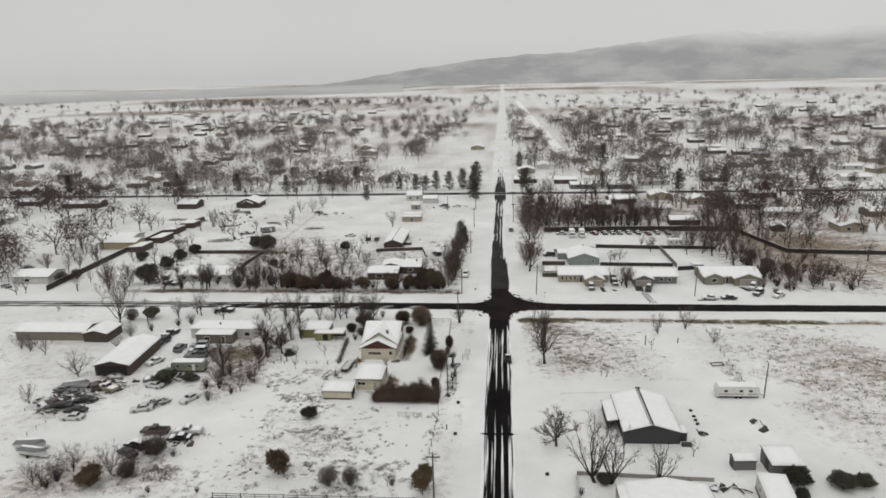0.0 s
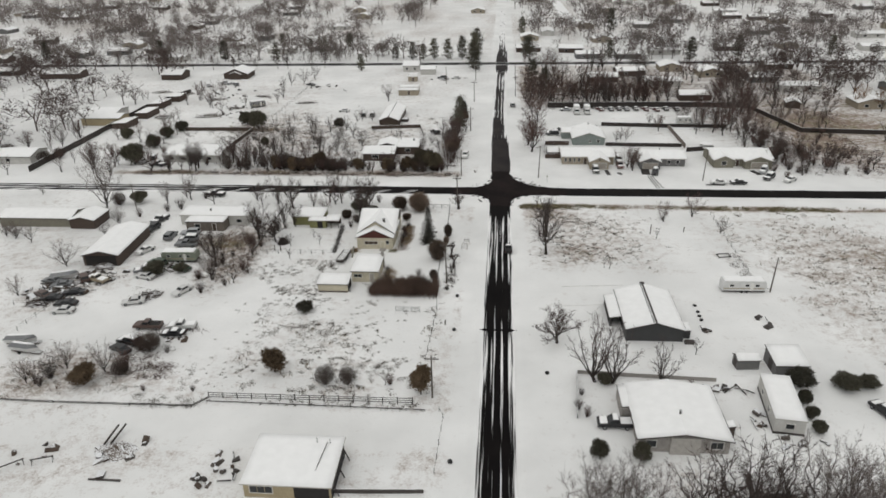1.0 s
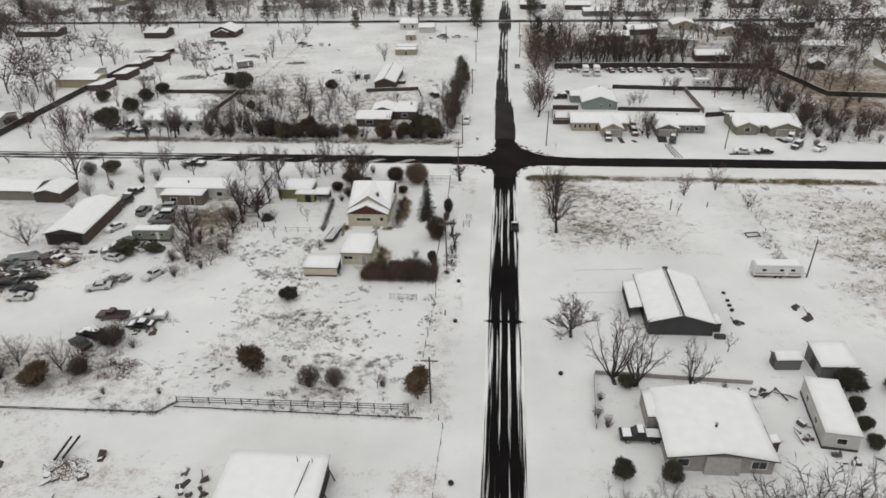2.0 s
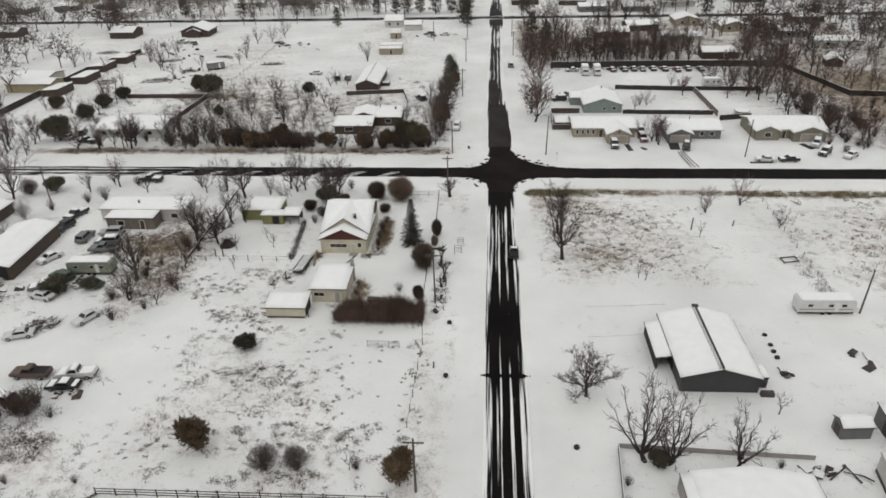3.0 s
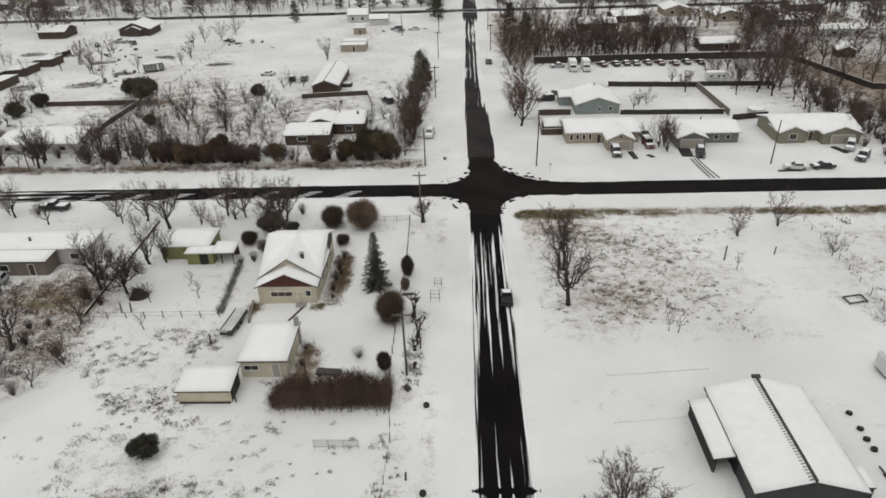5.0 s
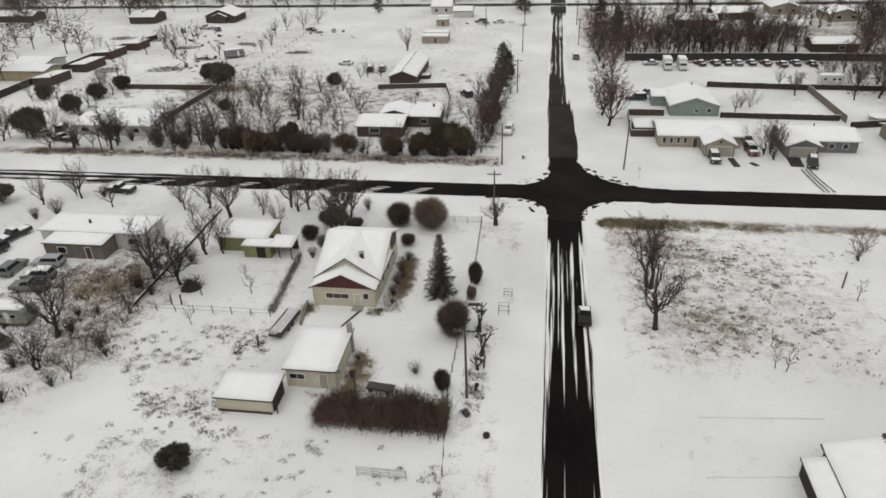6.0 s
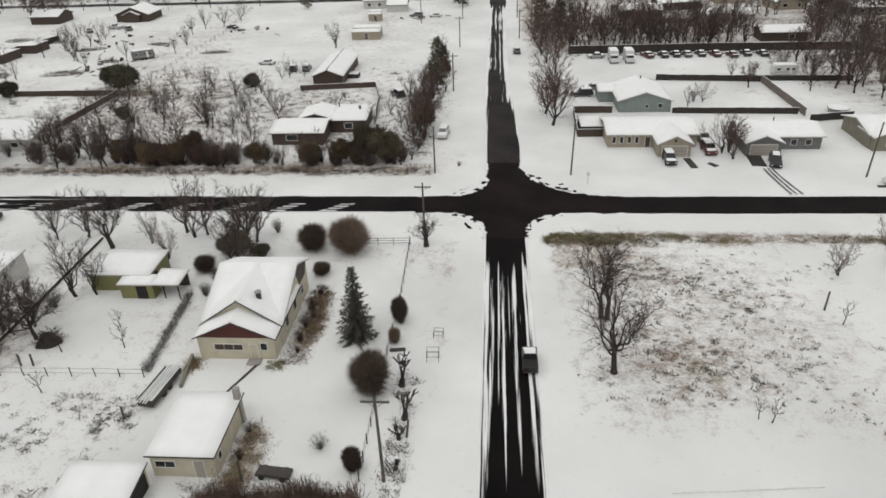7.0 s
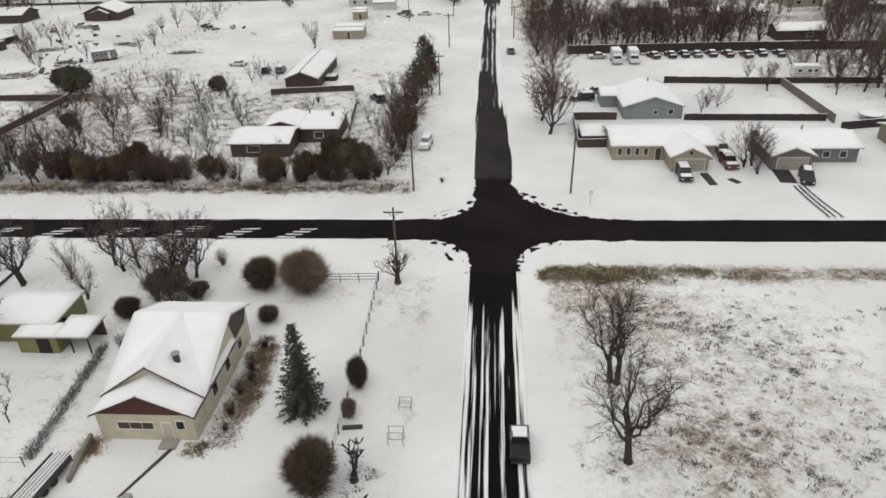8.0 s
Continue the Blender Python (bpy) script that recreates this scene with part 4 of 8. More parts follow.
gable_block(h, -6.2, 6.2, -5.5, 6, 2.7, 2.4, "y", BROWN, 0.6)
gable_block(h, -3.0, 3.0, -6.6, -5.6, 2.6, 1.2, "y", BROWN, 0.4)
h = house(-232, 364, "brown ranch house under snow")
gable_block(h, -11, 11, -4.5, 4.5, 2.7, 1.2, "x", BROWN, 0.5)
h = house(-169, 361, "brown cottage under snow")
gable_block(h, -5.5, 5.5, -5, 5, 2.7, 1.6, "x", BROWN, 0.5)
for i, (sx, sy, sw, sd) in enumerate(((-148.5, 268, 3.0, 9), (-147, 284, 2.6, 10), (-149, 300, 3.0, 9), (-146.5, 312, 3, 7))):
    h = house(sx, sy, "dark yard shed in a row along a fence", -3, "shed", "shed", "sheds along the fence")
    flat_block(h, -sw, sw, -sd / 2, sd / 2, 2.0 + 0.2 * (i % 2), 2.4, BROWN, 0.2, slope="x")

# houses in the western yards
h = house(-74, 172, "white flat-roofed house with a covered porch")
flat_block(h, -9, 9, -0.9, 5.0, 2.75, 2.95, WHITE, 0.3, EAVE_LIGHT)
# The wing's brown boards also carry the porch's shade in their colour.
flat_block(h, -6.0, 4.0, -4.6, -0.95, 2.45, 2.6, FENCE_TAN, 0.2, EAVE)
opening(h, "s", -3, 0.9, 1.4, 1.0, -4.6)
opening(h, "s", 1.5, 0.05, 0.9, 2.0, -4.6, "door", material=BROWN)
opening(h, "s", 6.8, 0.9, 1.4, 1.0, -0.9)
pipe(h, -1.5, 1.5, 2.9, 3.7, 0.2)
h = house(-92.1, 155.3, "long dark barn with a snowy gable roof", 3, "barn", "barn")
gable_block(h, -4.2, 4.2, -8.7, 8.7, 2.7, 1.0, "y", BROWN, 0.35)
# Dark sheet covers most of the gable so that it reads black.
part("doorway", Geo().box(-3.6, 3.6, -8.75, -8.705, 0, 2.6), DARK, h)
h = house(-118, 171.5, "low brown house with broken snowy roof")
gable_block(h, -14, 6, -3, 4, 2.5, 0.9, "x", MOSS, 0.4)
gable_block(h, 6.2, 13, -4, 3.5, 2.4, 0.8, "y", BROWN, 0.35)
h = house(-138, 143, "white outbuilding under snow", 0, "shed", "shed")
gable_block(h, -5, 5, -3, 3, 2.4, 0.9, "x", WHITE, 0.3)
h = house(18.6, 233.4, "small brown shed with a flat snowy roof", 0, "shed", "shed")
flat_block(h, -2.3, 2.3, -3.2, 3.0, 1.7, 1.8, BROWN, 0.1)


# ---- trees and shrubs ----
def ribbon(g, r, p, q, half):
    """A fine twig, one flat sliver."""
    d = q - p
    side = d.cross(Vector((r.gauss(0, 1), r.gauss(0, 1), r.gauss(0, 1)))).normalized() * half
    k = len(g.v)
    g.v += [tuple(p - side), tuple(p + side), tuple(q + side * 0.5), tuple(q - side * 0.5)]
    g.f.append((k, k + 1, k + 2, k + 3))


def sliver(g, r, p, q, half):
    """The finest twig or needle spray: one long triangle."""
    side = (q - p).cross(Vector((r.gauss(0, 1), r.gauss(0, 1), r.gauss(0, 1)))).normalized() * half
    k = len(g.v)
    g.v += [tuple(p - side), tuple(p + side), tuple(q)]
    g.f.append((k, k + 1, k + 2))


def grow(r, wood, twig, p, d, length, radius, depth, deepest, splay, lift, thick, fuzz=1, stout=0.72):
    """One limb of two or three easy bends, and what springs from it; the last twigs are slivers."""
    fine = depth >= deepest - 1
    pieces = 3 if depth < 2 else 2
    for s in range(pieces):
        bend = Vector((r.gauss(0, 1), r.gauss(0, 1), r.gauss(0, 0.5))) * (0.08 + 0.02 * depth)
        d = (d + bend + Vector((0, 0, lift * 0.10))).normalized()
        q = p + d * (length / pieces)
        end = max(radius * (0.86 if depth < 2 else 0.78), thick)
        if fine:
            ribbon(twig, r, p, q, end)
            for _ in range(fuzz):
                out = (d + Vector((r.gauss(0, 1), r.gauss(0, 1), r.gauss(0.35, 0.5))) * (0.25 + splay * 0.45)).normalized()
                a = p.lerp(q, r.uniform(0.2, 1.0))
                ribbon(twig, r, a, a + out * length * r.uniform(0.4, 1.1), thick)
        else:
            (wood if depth < 3 else twig).tube(p, q, radius, end, 6 if depth == 0 else 4 if depth < 3 else 3)
        if 1 <= depth < deepest and s > 0 and r.random() < 0.6:
            out = Vector((r.gauss(0, 1), r.gauss(0, 1), r.gauss(0.3, 0.5))).normalized()
            grow(r, wood, twig, q, (d + out * splay * 0.9).normalized(), length * r.uniform(0.35, 0.6), max(end * 0.5, thick), min(deepest, depth + 2), deepest, splay, lift, thick, fuzz, stout)
        p, radius = q, end
    if depth < deepest:
        n = r.choice((2, 2, 3)) if depth else r.choice((3, 4))
        first = r.uniform(0, 6.28)
        for i in range(n):
            turn = first + 2 * math.pi * (i + r.uniform(-0.2, 0.2)) / n
            out = Vector((math.cos(turn), math.sin(turn), 0.15))
            way = (d + out * splay * r.uniform(0.45, 0.8) + Vector((0, 0, lift * 0.18))).normalized()
            grow(r, wood, twig, p, way, length * r.uniform(0.66, 0.9) * (1.35 if depth == 0 else 1.0), max(radius * stout, thick), depth + 1, deepest, splay, lift, thick, fuzz, stout)


def bare_tree(seed, tall, deepest=5, splay=0.75, lift=0.6, thick=0.012, stems=1, twig_mat=None, label="", bole=0.24, name="tree", category="tree", group="bare trees", girth=0.026, fuzz=1, stout=0.72):
    r = random.Random(seed)
    wood, twig = Geo(), Geo()
    for s in range(stems):
        away = 0.06 if stems == 1 else min(0.75, 0.22 + 0.03 * stems)
        lean = Vector((r.gauss(0, away), r.gauss(0, away), 1)).normalized()
        foot = Vector((r.gauss(0, 0.03 * tall), r.gauss(0, 0.03 * tall), -0.15)) if stems > 4 else Vector((0, 0, -0.15))
        grow(r, wood, twig, foot, lean, tall * bole, tall * girth / math.sqrt(stems), 0 if stems < 8 else 1, deepest, splay, lift, thick, fuzz, stout)
    top = max(v[2] for v in twig.v + wood.v)
    for g in (wood, twig):
        g.v = [(x * tall / top, y * tall / top, z * tall / top) for x, y, z in g.v]
    t = thing(name, 0, 0, 0, label, category, group)
    part("trunk", wood, BARK, t)
    part("crown", twig, twig_mat or TWIG, t)
    return t


def fan_tree(seed, tall, limbs, wide, low, shoots, twigs, thick, label, twig_mat=None, girth=0.024, trunks=1, vase=0.5, fill=0, name="tree", category="tree", group="bare trees", flat=0.31):
    """A leafless tree or bush: crooked limbs that fan out of a short trunk, side branches on them and fine twigs on those.
    wide, low: the crown's half width and the trunk's length as shares of the height."""
    r = random.Random(seed)
    wood, twig = Geo(), Geo()
    shrubby = low <= 0.05
    lump = [r.uniform(0.7, 1.18) for _ in range(8)]

    def any_way(up=0.0, flatness=1.0):
        return Vector((r.gauss(0, 1), r.gauss(0, 1), r.gauss(up, flatness)))

    def spray(p, d, long, half, count):
        """A twig with finer ones on it."""
        e = p + (d + any_way(0.2) * 0.18).normalized() * long
        sliver(twig, r, p, e, half)
        for _ in range(count):
            m = p.lerp(e, r.uniform(0.15, 0.85))
            sliver(twig, r, m, m + (d + any_way(0.25, 0.8) * 0.62).normalized() * long * r.uniform(0.35, 0.7), half * 0.8)

    for k in range(trunks):
        foot = Vector((r.gauss(0, 0.02), r.gauss(0, 0.02), 0)) * tall * (0 if trunks == 1 else 1)
        fork = foot + Vector((r.gauss(0, 0.025), r.gauss(0, 0.025), low)) * tall
        if not shrubby:
            wood.tube(foot - Vector((0, 0, 0.15)), foot.lerp(fork, 0.12), girth * tall * 1.5, girth * tall * 1.1, 7)
            wood.tube(foot.lerp(fork, 0.12), foot.lerp(fork, 0.55), girth * tall * 1.1, girth * tall * 0.95, 7)
            wood.tube(foot.lerp(fork, 0.55), fork, girth * tall * 0.95, girth * tall * 0.8, 7)
        for i in range(limbs):
            a = 2 * math.pi * (i + k / trunks + r.uniform(-0.35, 0.35)) / limbs
            u = math.sqrt((i * 0.618 + 0.11) % 1.0) * lump[int(a / 6.2832 * 8) % 8]
            tip = Vector((math.cos(a) * u * wide, math.sin(a) * u * wide, (1.0 - flat * u * u) * r.uniform(0.82, 1.0))) * tall
            start = foot.lerp(fork, r.uniform(0.6, 1.0)) if not shrubby else foot + Vector((r.gauss(0, 0.05), r.gauss(0, 0.05), -0.02)) * tall
            mid = Vector((start.x + (tip.x - start.x) * vase, start.y + (tip.y - start.y) * vase, start.z + (tip.z - start.z) * 0.42))
            mid += Vector((r.gauss(0, 1), r.gauss(0, 1), 0)) * 0.045 * tall
            thin = girth * tall * 0.58 * r.uniform(0.65, 1.0) * (0.45 if shrubby else 1.0)
            steps, pts = (4 if shrubby else 7), []
            for j in range(steps + 1):
                q = j / steps
                pts.append(start * (1 - q) ** 2 + mid * 2 * q * (1 - q) + tip * q * q + any_way(0, 0.6) * (0.017 if not shrubby else 0.012) * tall * (0 < j < steps))
            for j in range(steps):
                if shrubby and j > 1:
                    sliver(twig, r, pts[j], pts[j + 1], thick * 1.3)
                    continue
                r0, r1 = max(thin * (1 - j / steps) ** 0.75, thick), max(thin * (1 - (j + 1) / steps) ** 0.75, thick)
                (wood if j < 4 else twig).tube(pts[j], pts[j + 1], r0, r1, 5 if j < 2 and not shrubby else 3)

            def on_limb(q):
                x = min(steps - 1e-6, q * steps)
                return pts[int(x)].lerp(pts[int(x) + 1], x % 1), (pts[int(x) + 1] - pts[int(x)]).normalized()

            if shrubby:
                for j in range(shoots):
                    p, along = on_limb(0.2 + 0.8 * (j + r.random()) / shoots)
                    d = (along + any_way(0.2, 0.6) * 0.5).normalized()
                    spray(p, d, tall * r.uniform(0.12, 0.26), thick, twigs)
                continue
            arms = max(3, shoots // 2)
            for j in range(arms):
                q = 0.20 + 0.74 * (j + r.random()) / arms
                p, along = on_limb(q)
                d = (along * 0.75 + any_way(0.3, 0.6).normalized() * r.uniform(0.65, 1.0) + Vector((p.x, p.y, 0)).normalized() * 0.25 + Vector((0, 0, 0.18))).normalized()
                long, stout = tall * r.uniform(0.13, 0.26) * (1.2 - 0.62 * q), max(thin * 0.42 * (1.1 - 0.8 * q), thick * 1.4)
                for c in range(3):
                    e = p + d * long / 3
                    fine = max(stout * (1 - 0.3 * (c + 1)), thick)
                    twig.tube(p, e, max(stout * (1 - 0.3 * c), thick), fine, 3)
                    for _ in range((twigs + c) // 3 + (c == 2)):
                        m = p.lerp(e, r.random())
                        spray(m, (d * 0.8 + any_way(0.25, 0.7) * 0.6).normalized(), tall * r.uniform(0.045, 0.115), thick * 1.2, 2)
                    d = (d + any_way(0.25, 0.6) * 0.22).normalized()
                    p = e
            for j in range(shoots - arms):
                p, along = on_limb(0.45 + 0.55 * r.random())
                spray(p, (along + any_way(0.2, 0.6) * 0.6).normalized(), tall * r.uniform(0.06, 0.14), thick * 1.2, 3)
    for _ in range(fill):
        d = any_way().normalized() * r.random() ** 0.40
        p = Vector((d.x * wide * 0.92, d.y * wide * 0.92, 0.52 + d.z * 0.44)) * tall
        w = Vector((d.x * 0.6 + r.gauss(0, 0.4), d.y * 0.6 + r.gauss(0, 0.4), 0.8 + r.gauss(0, 0.3))).normalized()
        sliver(twig, r, p - w * tall * 0.05, p + w * tall * r.uniform(0.03, 0.08), thick * 1.3)
    top = max(v[2] for v in twig.v)
    for g in (wood, twig):
        g.v = [(x * tall / top, y * tall / top, z * tall / top) for x, y, z in g.v]
    t = thing(name, 0, 0, 0, label, category, group)
    part("trunk", wood, BARK, t)
    part("crown", twig, twig_mat or TWIG, t)
    return t


def leafy(seed, radii, count, size, material, label, name="shrub", category="shrub", group="", slim=0.2, stem=0.2):
    """An evergreen: sprays of needles round several uneven masses."""
    r = random.Random(seed)
    t = thing(name, 0, 0, 0, label, category, group)
    a, b, c = radii
    g = Geo()
    masses = [(Vector((0, 0, 0)), 0.68)]
    for i in range(9):
        d = Vector((r.gauss(0, 1), r.gauss(0, 1), r.gauss(0.1, 0.8))).normalized()
        masses.append((d * r.uniform(0.40, 0.62), r.uniform(0.28, 0.46)))
    for centre, rad in masses:
        n, m, k = 7, 4, len(g.v)
        for i in range(m + 1):
            for j in range(n):
                th, ph = math.pi * i / m, 2 * math.pi * j / n
                d = Vector((math.sin(th) * math.cos(ph), math.sin(th) * math.sin(ph), math.cos(th)))
                p = centre + d * rad * 0.72 * r.uniform(0.85, 1.1)
                g.v.append((p.x * a, p.y * b, stem + c + p.z * c))
        g.f += [(k + i * n + j, k + i * n + (j + 1) % n, k + (i + 1) * n + (j + 1) % n, k + (i + 1) * n + j) for i in range(m) for j in range(n)]
    total = sum(rad * rad for _, rad in masses)
    for centre, rad in masses:
        for i in range(int(count * rad * rad / total)):
            d = Vector((r.gauss(0, 1), r.gauss(0, 1), r.gauss(0.15, 1))).normalized()
            p = centre + d * rad * r.uniform(0.62, 1.06)
            p = Vector((p.x * a, p.y * b, stem + c + p.z * c))
            out = (d * 0.8 + Vector((r.gauss(0, 0.5), r.gauss(0, 0.5), r.gauss(0.6, 0.4)))).normalized()
            s = size * r.uniform(0.5, 1.3)
            sliver(g, r, p, p + out * s, s * slim)
    part("trunk", Geo().tube((0, 0, -0.15), (0, 0, stem + c * 0.6), 0.12, 0.08, 6), BARK, t)
    part("crown", g, material, t)
    return t


def spruce(tall, wide, label):
    """A spruce: whorls of uneven boughs that droop and turn up at the tip, hung with sprays of needles."""
    r = random.Random(5)
    t = thing("spruce_tree", 0, 0, 0, label, "tree")
    part("trunk", Geo().tube((0, 0, -0.1), (0, 0, tall * 0.97), 0.17, 0.02, 7), BARK, t)
    g = Geo()
    z = 0.45
    while z < tall * 0.985:
        k = (1 - z / tall) ** 0.9
        n = max(5, int(12 * k) + 4)
        for i in range(n):
            a = 2 * math.pi * (i + r.random()) / n
            long = wide * k * r.uniform(0.55, 1.15) + 0.15
            d = Vector((math.cos(a), math.sin(a), -0.32 + 0.62 * (z / tall) + r.gauss(0, 0.07)))
            side = Vector((-math.sin(a), math.cos(a), 0))
            steps = max(3, int(long / 0.17))
            for j in range(steps):
                u = (j + r.random()) / steps
                p = Vector((0, 0, z + r.gauss(0, 0.05))) + d * long * u + Vector((0, 0, 0.16 * long * u * u))
                w = (0.30 * long * (1.05 - u) + 0.16) * r.uniform(0.6, 1.25)
                for sg in (-1, 1):
                    e = p + side * sg * w + d * r.uniform(0.1, 0.35) + Vector((0, 0, r.uniform(-0.2, 0.03)))
                    g.face(p - d * 0.07, p + d * 0.10, e)
                sliver(g, r, p, p + d * 0.2 + side * r.gauss(0, 0.1) + Vector((0, 0, r.uniform(-0.3, 0.02))), 0.07)
            tip = Vector((0, 0, z)) + d * long + Vector((0, 0, 0.16 * long))
            for _ in range(3):
                sliver(g, r, tip - d * 0.2, tip + (d + Vector((r.gauss(0, 0.4), r.gauss(0, 0.4), r.gauss(0, 0.3)))) * 0.25, 0.05)
        z += 0.27 + 0.16 * k
    part("crown", g, SPRUCE, t)
    return t


def pine(seed, tall, wide, material, label, bare=0.2, group="evergreen trees"):
    """A rough evergreen: a trunk with limbs of unequal length, each ending in clumps of needles."""
    r = random.Random(seed)
    t = thing("evergreen_tree", 0, 0, 0, label, "tree", group)
    wood, g = Geo().tube((0, 0, -0.15), (0.02 * tall, 0, tall * 0.9), 0.022 * tall, 0.006 * tall, 6), Geo()
    for i in range(26):
        h = bare + (0.98 - bare) * (i + r.random()) / 26
        reach = wide * (1.05 - ((h - bare) / (1 - bare)) ** 1.6 * 0.85) * r.uniform(0.45, 1.1)
        a = i * 2.4 + r.uniform(-0.4, 0.4)
        start = Vector((0.02 * tall * h, 0, h * tall * 0.93))
        end = start + Vector((math.cos(a) * reach, math.sin(a) * reach, r.uniform(-0.02, 0.06) * tall))
        wood.tube(start, end, 0.006 * tall, 0.003 * tall, 3)
        for c in range(2):
            mid, size = start.lerp(end, (0.95, 0.55)[c]), wide * r.uniform(0.20, 0.38)
            for _ in range(30):
                o = Vector((r.gauss(0, 0.5), r.gauss(0, 0.5), r.gauss(0.05, 0.34))) * size
                sliver(g, r, mid + o, mid + o * 1.25 + Vector((r.gauss(0, 0.5), r.gauss(0, 0.5), r.gauss(0.35, 0.4))) * size * 0.8, size * 0.16)
    part("trunk", wood, BARK, t)
    part("crown", g, material, t)
    return t


# one of each kind, then copies
park = []


def kinds(*makers):
    made = [m() for m in makers]
    park.extend(made)
    return made


BIG = kinds(lambda: fan_tree(11, 11, 8, 0.36, 0.24, 20, 9, 0.018, "bare broad-crowned tree with dark trunk standing in snow", girth=0.027),
            lambda: fan_tree(14, 11, 5, 0.32, 0.22, 20, 9, 0.018, "bare forked tree with dark upright limbs in snow", girth=0.023, trunks=2, vase=0.6),
            lambda: fan_tree(23, 9, 12, 0.46, 0.26, 18, 10, 0.022, "bare round-crowned tree standing in snow", girth=0.024, flat=0.45),
            lambda: fan_tree(26, 11, 9, 0.52, 0.07, 12, 6, 0.026, "open bare tree with several crooked stems in snow", girth=0.030, flat=0.4, vase=0.62),
            lambda: fan_tree(29, 11, 11, 0.46, 0.12, 16, 8, 0.016, "grey-brown leafless tree with a hazy crown of twigs", TWIG_HAZE, girth=0.016, flat=0.4),
            lambda: fan_tree(46, 11, 9, 0.40, 0.16, 18, 8, 0.024, "dense reddish-brown leafless tree by the road", TWIG_RED, girth=0.022, flat=0.4))
MID = kinds(lambda: fan_tree(31, 8, 8, 0.42, 0.18, 13, 6, 0.014, "bare leafless tree standing in snow", girth=0.022),
            lambda: fan_tree(32, 8, 5, 0.38, 0.12, 13, 6, 0.014, "bare leafless tree with two stems", trunks=2, girth=0.018),
            lambda: fan_tree(33, 7, 9, 0.50, 0.14, 13, 6, 0.014, "bare spreading tree dusted with snow", TWIG_GREY, girth=0.018),
            lambda: fan_tree(34, 8, 4, 0.42, 0.10, 12, 6, 0.015, "bare reddish tree with several stems", TWIG_RED, trunks=3, girth=0.014),
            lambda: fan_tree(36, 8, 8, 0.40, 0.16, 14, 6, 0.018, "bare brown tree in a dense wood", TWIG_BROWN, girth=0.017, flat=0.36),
            lambda: fan_tree(37, 8, 7, 0.36, 0.20, 14, 6, 0.018, "bare grey-brown tree in a dense wood", TWIG, girth=0.018, flat=0.36))
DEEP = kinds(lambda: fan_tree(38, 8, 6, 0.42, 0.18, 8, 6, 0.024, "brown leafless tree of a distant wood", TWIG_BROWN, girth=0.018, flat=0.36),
             lambda: fan_tree(39, 8, 6, 0.38, 0.20, 8, 6, 0.024, "grey leafless tree of a distant wood", TWIG, girth=0.018, flat=0.36),
             lambda: fan_tree(40, 8, 3, 0.40, 0.12, 8, 6, 0.024, "reddish leafless tree of a distant wood", TWIG_RED, trunks=2, girth=0.015),
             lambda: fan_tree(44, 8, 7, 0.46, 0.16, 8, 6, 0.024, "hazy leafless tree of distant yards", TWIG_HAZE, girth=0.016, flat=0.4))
BUSH = kinds(lambda: fan_tree(41, 3, 46, 0.46, 0.0, 6, 3, 0.019, "bare many-stemmed bush in snow", girth=0.010, name="bush", category="bush", group="bare bushes"),
             lambda: fan_tree(42, 3, 46, 0.42, 0.0, 6, 3, 0.019, "bare reddish bush in snow", TWIG_RED, girth=0.010, name="bush", category="bush", group="bare bushes"),
             lambda: fan_tree(43, 3, 42, 0.52, 0.0, 6, 3, 0.019, "pale frosted bush in snow", TWIG_GREY, girth=0.010, name="bush", category="bush", group="bare bushes"))
TAWNY = kinds(lambda: fan_tree(45, 8, 9, 0.46, 0.14, 12, 8, 0.028, "orange-brown leafless willow behind a fence", TWIG_TAWNY, girth=0.018))
TWIGLET = kinds(lambda: fan_tree(51, 3.2, 4, 0.28, 0.25, 6, 3, 0.016, "thin bare sapling in snow", girth=0.018, group="saplings"))
JUN = kinds(lambda: leafy(61, (2.0, 2.0, 1.65), 3000, 0.36, JUNIPER, "round dark juniper in snow", "juniper", "shrub", "junipers"),
            lambda: leafy(62, (2.0, 1.9, 1.8), 3000, 0.36, JUNIPER_BROWN, "round brownish juniper in snow", "juniper", "shrub", "junipers"),
            lambda: leafy(63, (3.0, 2.3, 2.0), 3200, 0.42, JUNIPER_OLIVE, "broad olive-brown evergreen shrub in snow", "evergreen_shrub", "shrub", "evergreen shrubs"))
BALL = kinds(lambda: fan_tree(71, 2.95, 34, 0.54, 0.0, 7, 5, 0.015, "dense round leafless brown shrub", TWIG_DARK, girth=0.010, vase=0.66, fill=2600, name="shrub", category="shrub", group="round shrubs"),
             lambda: leafy(72, (1.34, 1.34, 1.28), 10000, 0.6, SHRUB, "dense round leafless brown shrub", "shrub", "shrub", "round shrubs", slim=0.026, stem=0.08))


PINE = kinds(lambda: pine(65, 8, 2.3, JUNIPER, "rough dark evergreen tree in snow"), lambda: pine(66, 8, 1.9, JUNIPER_BROWN, "brownish evergreen tree in snow", 0.1))


def plant(kind, x, y, tall=None, base=None, wide=None, label=""):
    """A copy of a kind at a place; base: the height that the kind was built at."""
    r = random.Random(int(x * 37 + y * 101))
    s = tall / base if tall else 1.0
    ob = copy_thing(kind, place(x, y, r.uniform(0, 360), (wide or s) * r.uniform(0.93, 1.07), 0, s))
    return tagged(ob, label)


